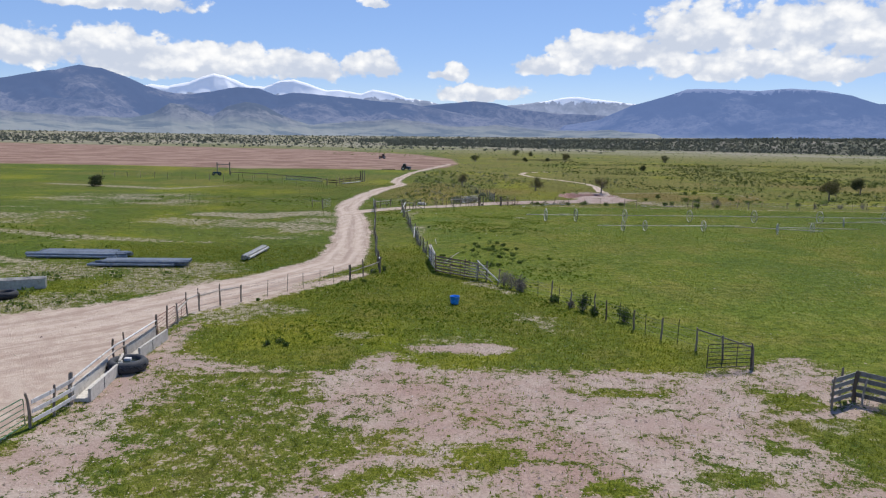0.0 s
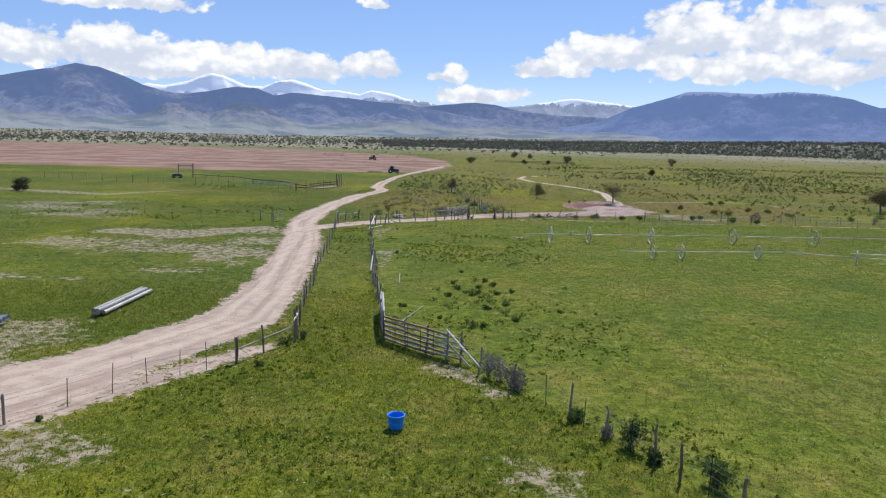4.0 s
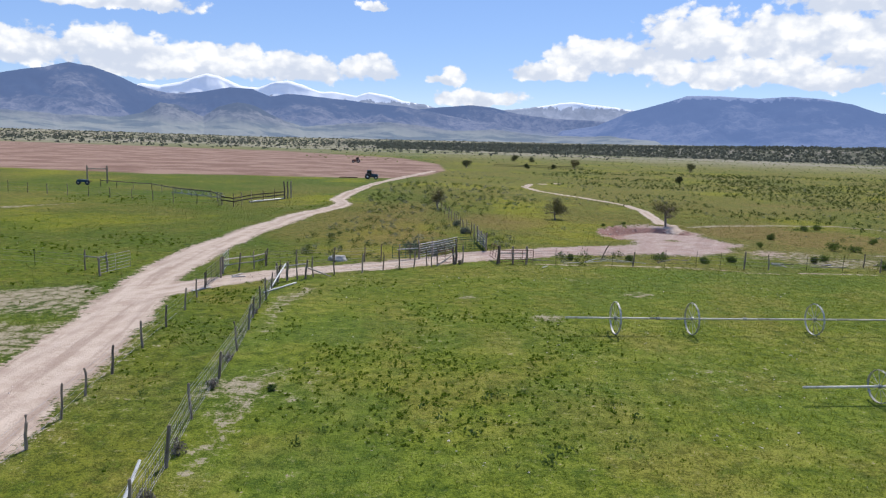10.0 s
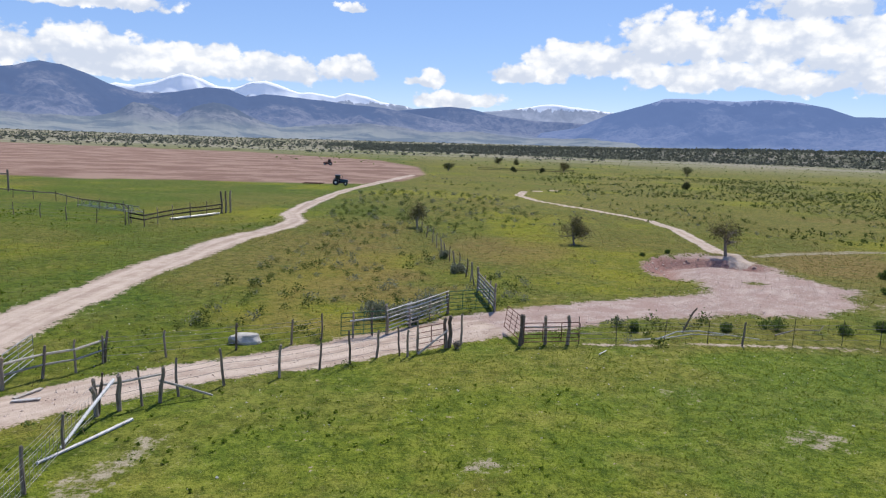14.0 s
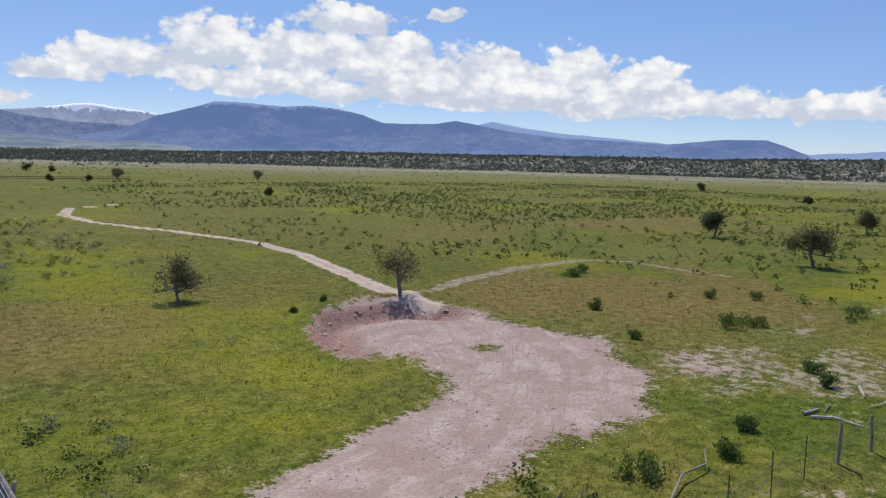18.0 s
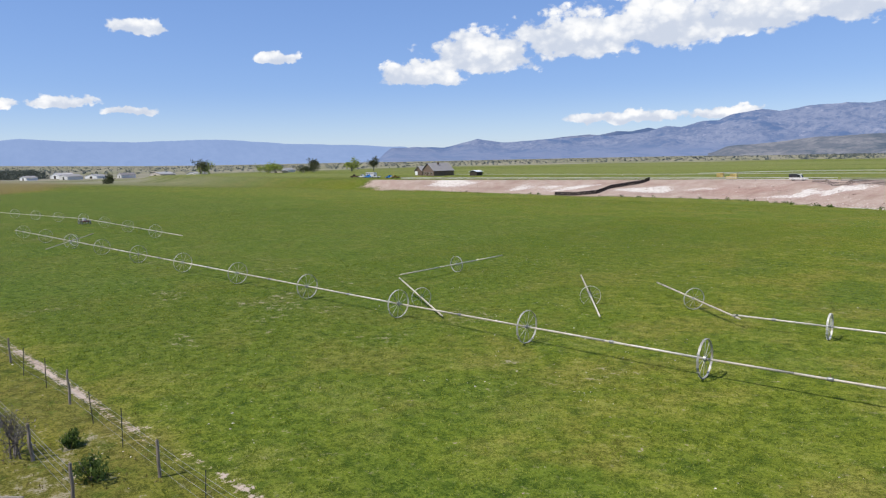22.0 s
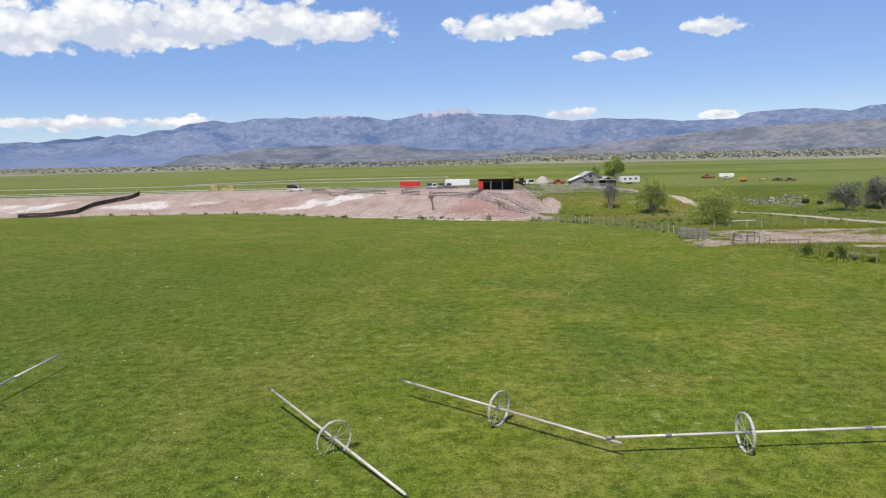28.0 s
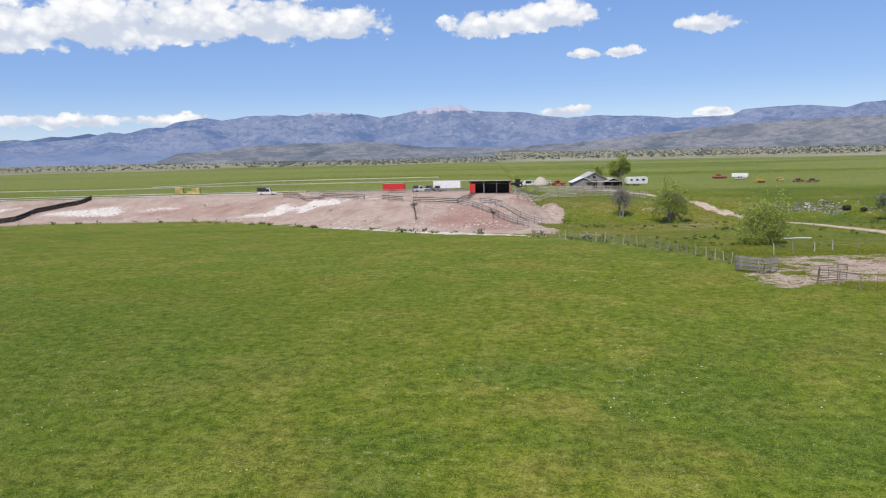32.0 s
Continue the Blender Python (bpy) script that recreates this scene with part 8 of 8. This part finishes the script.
def lush_spots(x, y):
    road, dirt, pale, past, dry, plow = bare(x, y)
    return smooth(vnoise(x, y, 4.5, 75), 0.44, 0.68) * smooth(vnoise(x, y, 26, 76, 2), 0.25, 0.6) * (1 - np.clip(road * 2 + dirt * 1.4 + pale, 0, 1))


clumps("grass_tufts", "rank green grass tufts in the pasture", scatter(16000, (-12, 16, 38, 130), lush_spots, rng), 0.13, 9, 0.34, m_tuft, rng, 0.8)
clumps("grass_tufts", "rank green grass tufts in the west meadow", scatter(8000, (-60, -11, 50, 190), lush_spots, rng), 0.20, 9, 0.32, m_tuft, rng, 0.8)
clumps("range_shrubs", "dark green sage and rabbitbrush dotting the range", scatter(17000, (30, 330, 134, 420), on_range, rng), 0.52, 20, 0.19, m_scrub, rng, 1.1)
clumps("range_shrubs", "grey-green sage dotting the range", scatter(4200, (-12, 330, 134, 420), on_range, rng), 0.5, 14, 0.16, m_sage, rng)
clumps("slope_shrubs", "green weeds and rabbitbrush on a rough slope", scatter(1300, (-12, 26, 122, 300), slope_sage, rng), 0.55, 80, 0.085, m_scrub, rng, 1.0)
clumps("slope_shrubs", "silvery sagebrush on a rough slope", scatter(500, (-12, 26, 124, 300), slope_sage, rng), 0.62, 70, 0.085, m_sage, rng, 0.9)
clumps("pasture_weeds", "small dark weeds dotting the mown pasture", scatter(420, (-2, 30, 58, 100), lambda x, y: smooth(vnoise(x, y, 7, 66), 0.42, 0.7) * smooth(18 - x, 0, 14) * zones(x, y)[4], rng), 0.30, 18, 0.17, m_shrub, rng)
clumps("pasture_weeds", "dark leafy weeds clustered in the mown pasture", scatter(230, (1, 10, 63, 86), lambda x, y: smooth(1 - np.hypot((x - 5.4) / 3.6, (y - 74) / 11), 0, 0.7) * smooth(vnoise(x, y, 2.6, 68), 0.38, 0.62), rng), 0.42, 26, 0.17, m_shrub, rng)
clumps("roadside_weeds", "low green weeds along fences and lane edges", scatter(900, (-16, 16, 40, 135), lambda x, y: smooth(vnoise(x, y, 5, 67), 0.5, 0.7) * (1 - zones(x, y)[4]) * (1 - np.clip(zones(x, y)[0] * 2, 0, 1)), rng), 0.26, 16, 0.17, m_shrub, rng)
clumps("bank_weeds", "green weeds along the foot of the bank", scatter(1500, (30, 250, -85, 5), lambda x, y: smooth(3.2 - np.abs(inside(x, y, YARD_TOE) - 1.2), 0, 2.5) * 0.9, rng), 1.0, 16, 0.18, m_shrub, rng)
clumps("sandy_weeds", "low green weeds on sandy roadside ground", scatter(500, (-44, -18, 40, 60), lambda x, y: smooth(line_dist(x, y, ROAD), 1, 3) * 0.25, rng), 0.6, 22, 0.15, m_shrub, rng)
clumps("old_fence_brush", "grey dead brush along an old fence line", scatter(90, (46, 142, 132, 134.6), lambda x, y: smooth(x, 60, 75) * 0.8, rng), 0.5, 14, 0.16, m_twig, rng)
clumps("wash_brush", "dark brush along the dry wash", scatter(500, (56, 180, 134, 190), lambda x, y: smooth(5 - np.abs(line_dist(x, y, WASH)), 0, 3) * 0.5, rng), 0.9, 20, 0.17, m_shrub, rng)


# bench and plain leaves paled and greyed for distance, haze put into their colour
m_bench_hazed = foliage("hazed_juniper_leaf", (0.075, 0.085, 0.068), (0.125, 0.138, 0.108), (0.19, 0.198, 0.16))
m_far_hazed = foliage("hazed_tree_leaf", (0.125, 0.145, 0.13), (0.175, 0.20, 0.18), (0.235, 0.26, 0.235))


def ring_places(n, r0, r1, a0, a1, rng, keep=None):
    a, r = np.radians(rng.uniform(a0, a1, n)), np.sqrt(rng.uniform(r0 ** 2, r1 ** 2, n))
    x, y = 20 + r * np.sin(a), 110 + r * np.cos(a)
    if keep is None:
        return x, y
    k = rng.random(n) < keep(x, y)
    return x[k], y[k]


def off_plow(x, y):
    return smooth(inside(x, y, PLOW), 2, 10)


clumps("far_sage", "distant dark sage on the flats", ring_places(2600, 330, 980, -14, 92, rng), 0.8, 8, 0.32, m_shrub, rng)
clumps("far_sage", "distant dark sage on the flats", ring_places(3600, 620, 2300, -42, 14, rng, off_plow), 2.4, 8, 0.34, m_bench_hazed, rng)
clumps("far_sage", "distant dark trees and sage on the flats", ring_places(5000, 900, 3000, -42, 40, rng, off_plow), 4.0, 6, 0.4, m_bench_hazed, rng)
clumps("bench_junipers", "dark juniper woodland on a low bench", ring_places(16000, 985, 1260, -6, 103, rng), 3.0, 8, 0.36, m_bench_hazed, rng, 0.95)
clumps("bench_junipers", "dark juniper woodland on a low bench", ring_places(9000, 1230, 1900, -8, 103, rng), 3.8, 7, 0.36, m_bench_hazed, rng, 0.95)
clumps("far_woods", "scattered dark trees across the southern plain", ring_places(5200, 1250, 3200, 96, 216, rng), 3.4, 6, 0.4, m_far_hazed, rng, 0.8)
clumps("far_woods", "scattered dark trees across the southern plain", ring_places(2600, 1150, 2700, 160, 216, rng), 3.0, 6, 0.4, m_far_hazed, rng, 0.8)

octa = np.array([(1, 0, 0), (-1, 0, 0), (0, 1, 0), (0, -1, 0), (0, 0, 1), (0, 0, -0.6)], float)
octf = np.array([(0, 2, 4), (2, 1, 4), (1, 3, 4), (3, 0, 4), (2, 0, 5), (1, 2, 5), (3, 1, 5), (0, 3, 5)])


def pebbles(name, label, places, size, mat, rng, category="stones"):
    x, y = places
    n = len(x)
    s = size * rng.uniform(0.4, 1.0, n) ** 1.5 * rng.uniform(0.7, 2.0, n)
    a = rng.uniform(0, 6.28, n)
    v = octa[None] * (s[:, None, None] * rng.uniform(0.6, 1.3, (n, 1, 3)) * (1, 1, 0.6))
    v[:, :, :] += rng.normal(0, 0.12, v.shape) * s[:, None, None]
    vx = v[:, :, 0] * np.cos(a)[:, None] - v[:, :, 1] * np.sin(a)[:, None] + x[:, None]
    vy = v[:, :, 0] * np.sin(a)[:, None] + v[:, :, 1] * np.cos(a)[:, None] + y[:, None]
    vz = v[:, :, 2] + (land(x, y) + s * 0.15)[:, None]
    f = (octf[None] + (np.arange(n) * 6)[:, None, None]).reshape(-1, 3)
    me = fast_mesh(name, np.stack([vx, vy, vz], -1).reshape(-1, 3), f, False)
    me.materials.append(mat)
    return tagged(new(name, me), label, category, kind="stuff")


m_rubble = foliage("rubble", (0.26, 0.185, 0.155), (0.46, 0.35, 0.30), (0.70, 0.61, 0.54), 0.0)
m_pit = foliage("pit_gravel", (0.34, 0.25, 0.21), (0.50, 0.40, 0.34), (0.70, 0.60, 0.53), 0.0)
m_scrap = foliage("scrap_pieces", (0.07, 0.07, 0.065), (0.22, 0.21, 0.19), (0.55, 0.52, 0.47), 0.0)
m_chips = foliage("pale_chips", (0.40, 0.36, 0.30), (0.58, 0.54, 0.46), (0.80, 0.76, 0.68), 0.0)
pebbles("pit_stones", "loose pink gravel and stones in the pit", scatter(15000, (18, 42, 128, 165), lambda x, y: smooth(-inside(x, y, PAD), -1.2, 0.5), rng), 0.036, m_pit, rng)
pebbles("lane_stones", "loose stones on the dirt lane", scatter(9000, (-14, 26, 110, 142), lambda x, y: np.clip(zones(x, y)[0] + zones(x, y)[1], 0, 1), rng), 0.04, m_pit, rng)
pebbles("pit_clods", "broken clods below the pit's cut edge", scatter(3600, (22, 40, 146, 165), lambda x, y: smooth(2.8 - line_dist(x, y, CUT), 0, 2.4) * smooth(-inside(x, y, BOWL), -0.3, 0.5), rng), 0.10, m_rubble, rng)
pebbles("corral_stones", "small stones and clods on trampled dirt", scatter(26000, (-17, 26, 19, 45), lambda x, y: zones(x, y)[1], rng), 0.035, m_rubble, rng)
pebbles("road_gravel", "loose gravel along the road edges", scatter(16000, (-45, 14, 34, 140), lambda x, y: zones(x, y)[0] * smooth(np.abs(line_dist(x, y, ROAD) + 1.2), 0.3, 1.3), rng), 0.04, m_rubble, rng)
pebbles("pale_chips", "pale chips and seed heads in the grass", scatter(26000, (-40, 80, 20, 140), lambda x, y: smooth(vnoise(x, y, 6, 71) * 0.6 + vnoise(x, y, 1.5, 72) * 0.4, 0.5, 0.72) * (1 - 0.8 * zones(x, y)[0]), rng), 0.035, m_chips, rng)
pebbles("scrap_heap", "heap of pale broken concrete and scrap", scatter(2600, (-44, -10, -68, -52), lambda x, y: smooth(1 - np.hypot((x + 26) / 15, (y + 60) / 6) + (vnoise(x, y, 3, 81) - 0.5) * 1.6, 0, 0.6), rng), 0.26, m_scrap, rng, "rubble")
pebbles("spoil_clods", "loose red clods over the spoil heap and bank", scatter(5200, (28, 64, -78, -26), lambda x, y: zones(x, y)[1] * smooth(vnoise(x, y, 6, 82), 0.3, 0.6), rng), 0.17, m_rubble, rng)
pebbles("bank_stones", "loose stones and chalk lumps on the bank face", scatter(9000, (60, 250, -104, -30), lambda x, y: zones(x, y)[1] * smooth(vnoise(x, y, 9, 83), 0.35, 0.65), rng), 0.22, m_rubble, rng)
clumps("creek_weeds", "green weeds and dry brush along the creek flat", scatter(1500, (-40, 34, -56, 14), lambda x, y: smooth(vnoise(x, y, 5, 84), 0.5, 0.7) * (1 - np.clip(zones(x, y)[0] * 2 + zones(x, y)[1], 0, 1)) * (1 - zones(x, y)[4]), rng), 0.5, 20, 0.18, m_shrub, rng)
clumps("pasture_edge_weeds", "rank weeds along the pasture edge fence", scatter(420, (16, 42, -18, 34), lambda x, y: smooth(2.2 - line_dist(x, y, [(38, -13), (31, -2), (27.2, 4.5), (25, 11), (22.6, 18), (20.6, 24), (19.8, 31.5)]), 0, 1.6) * 0.8, rng), 0.45, 22, 0.18, m_shrub, rng)
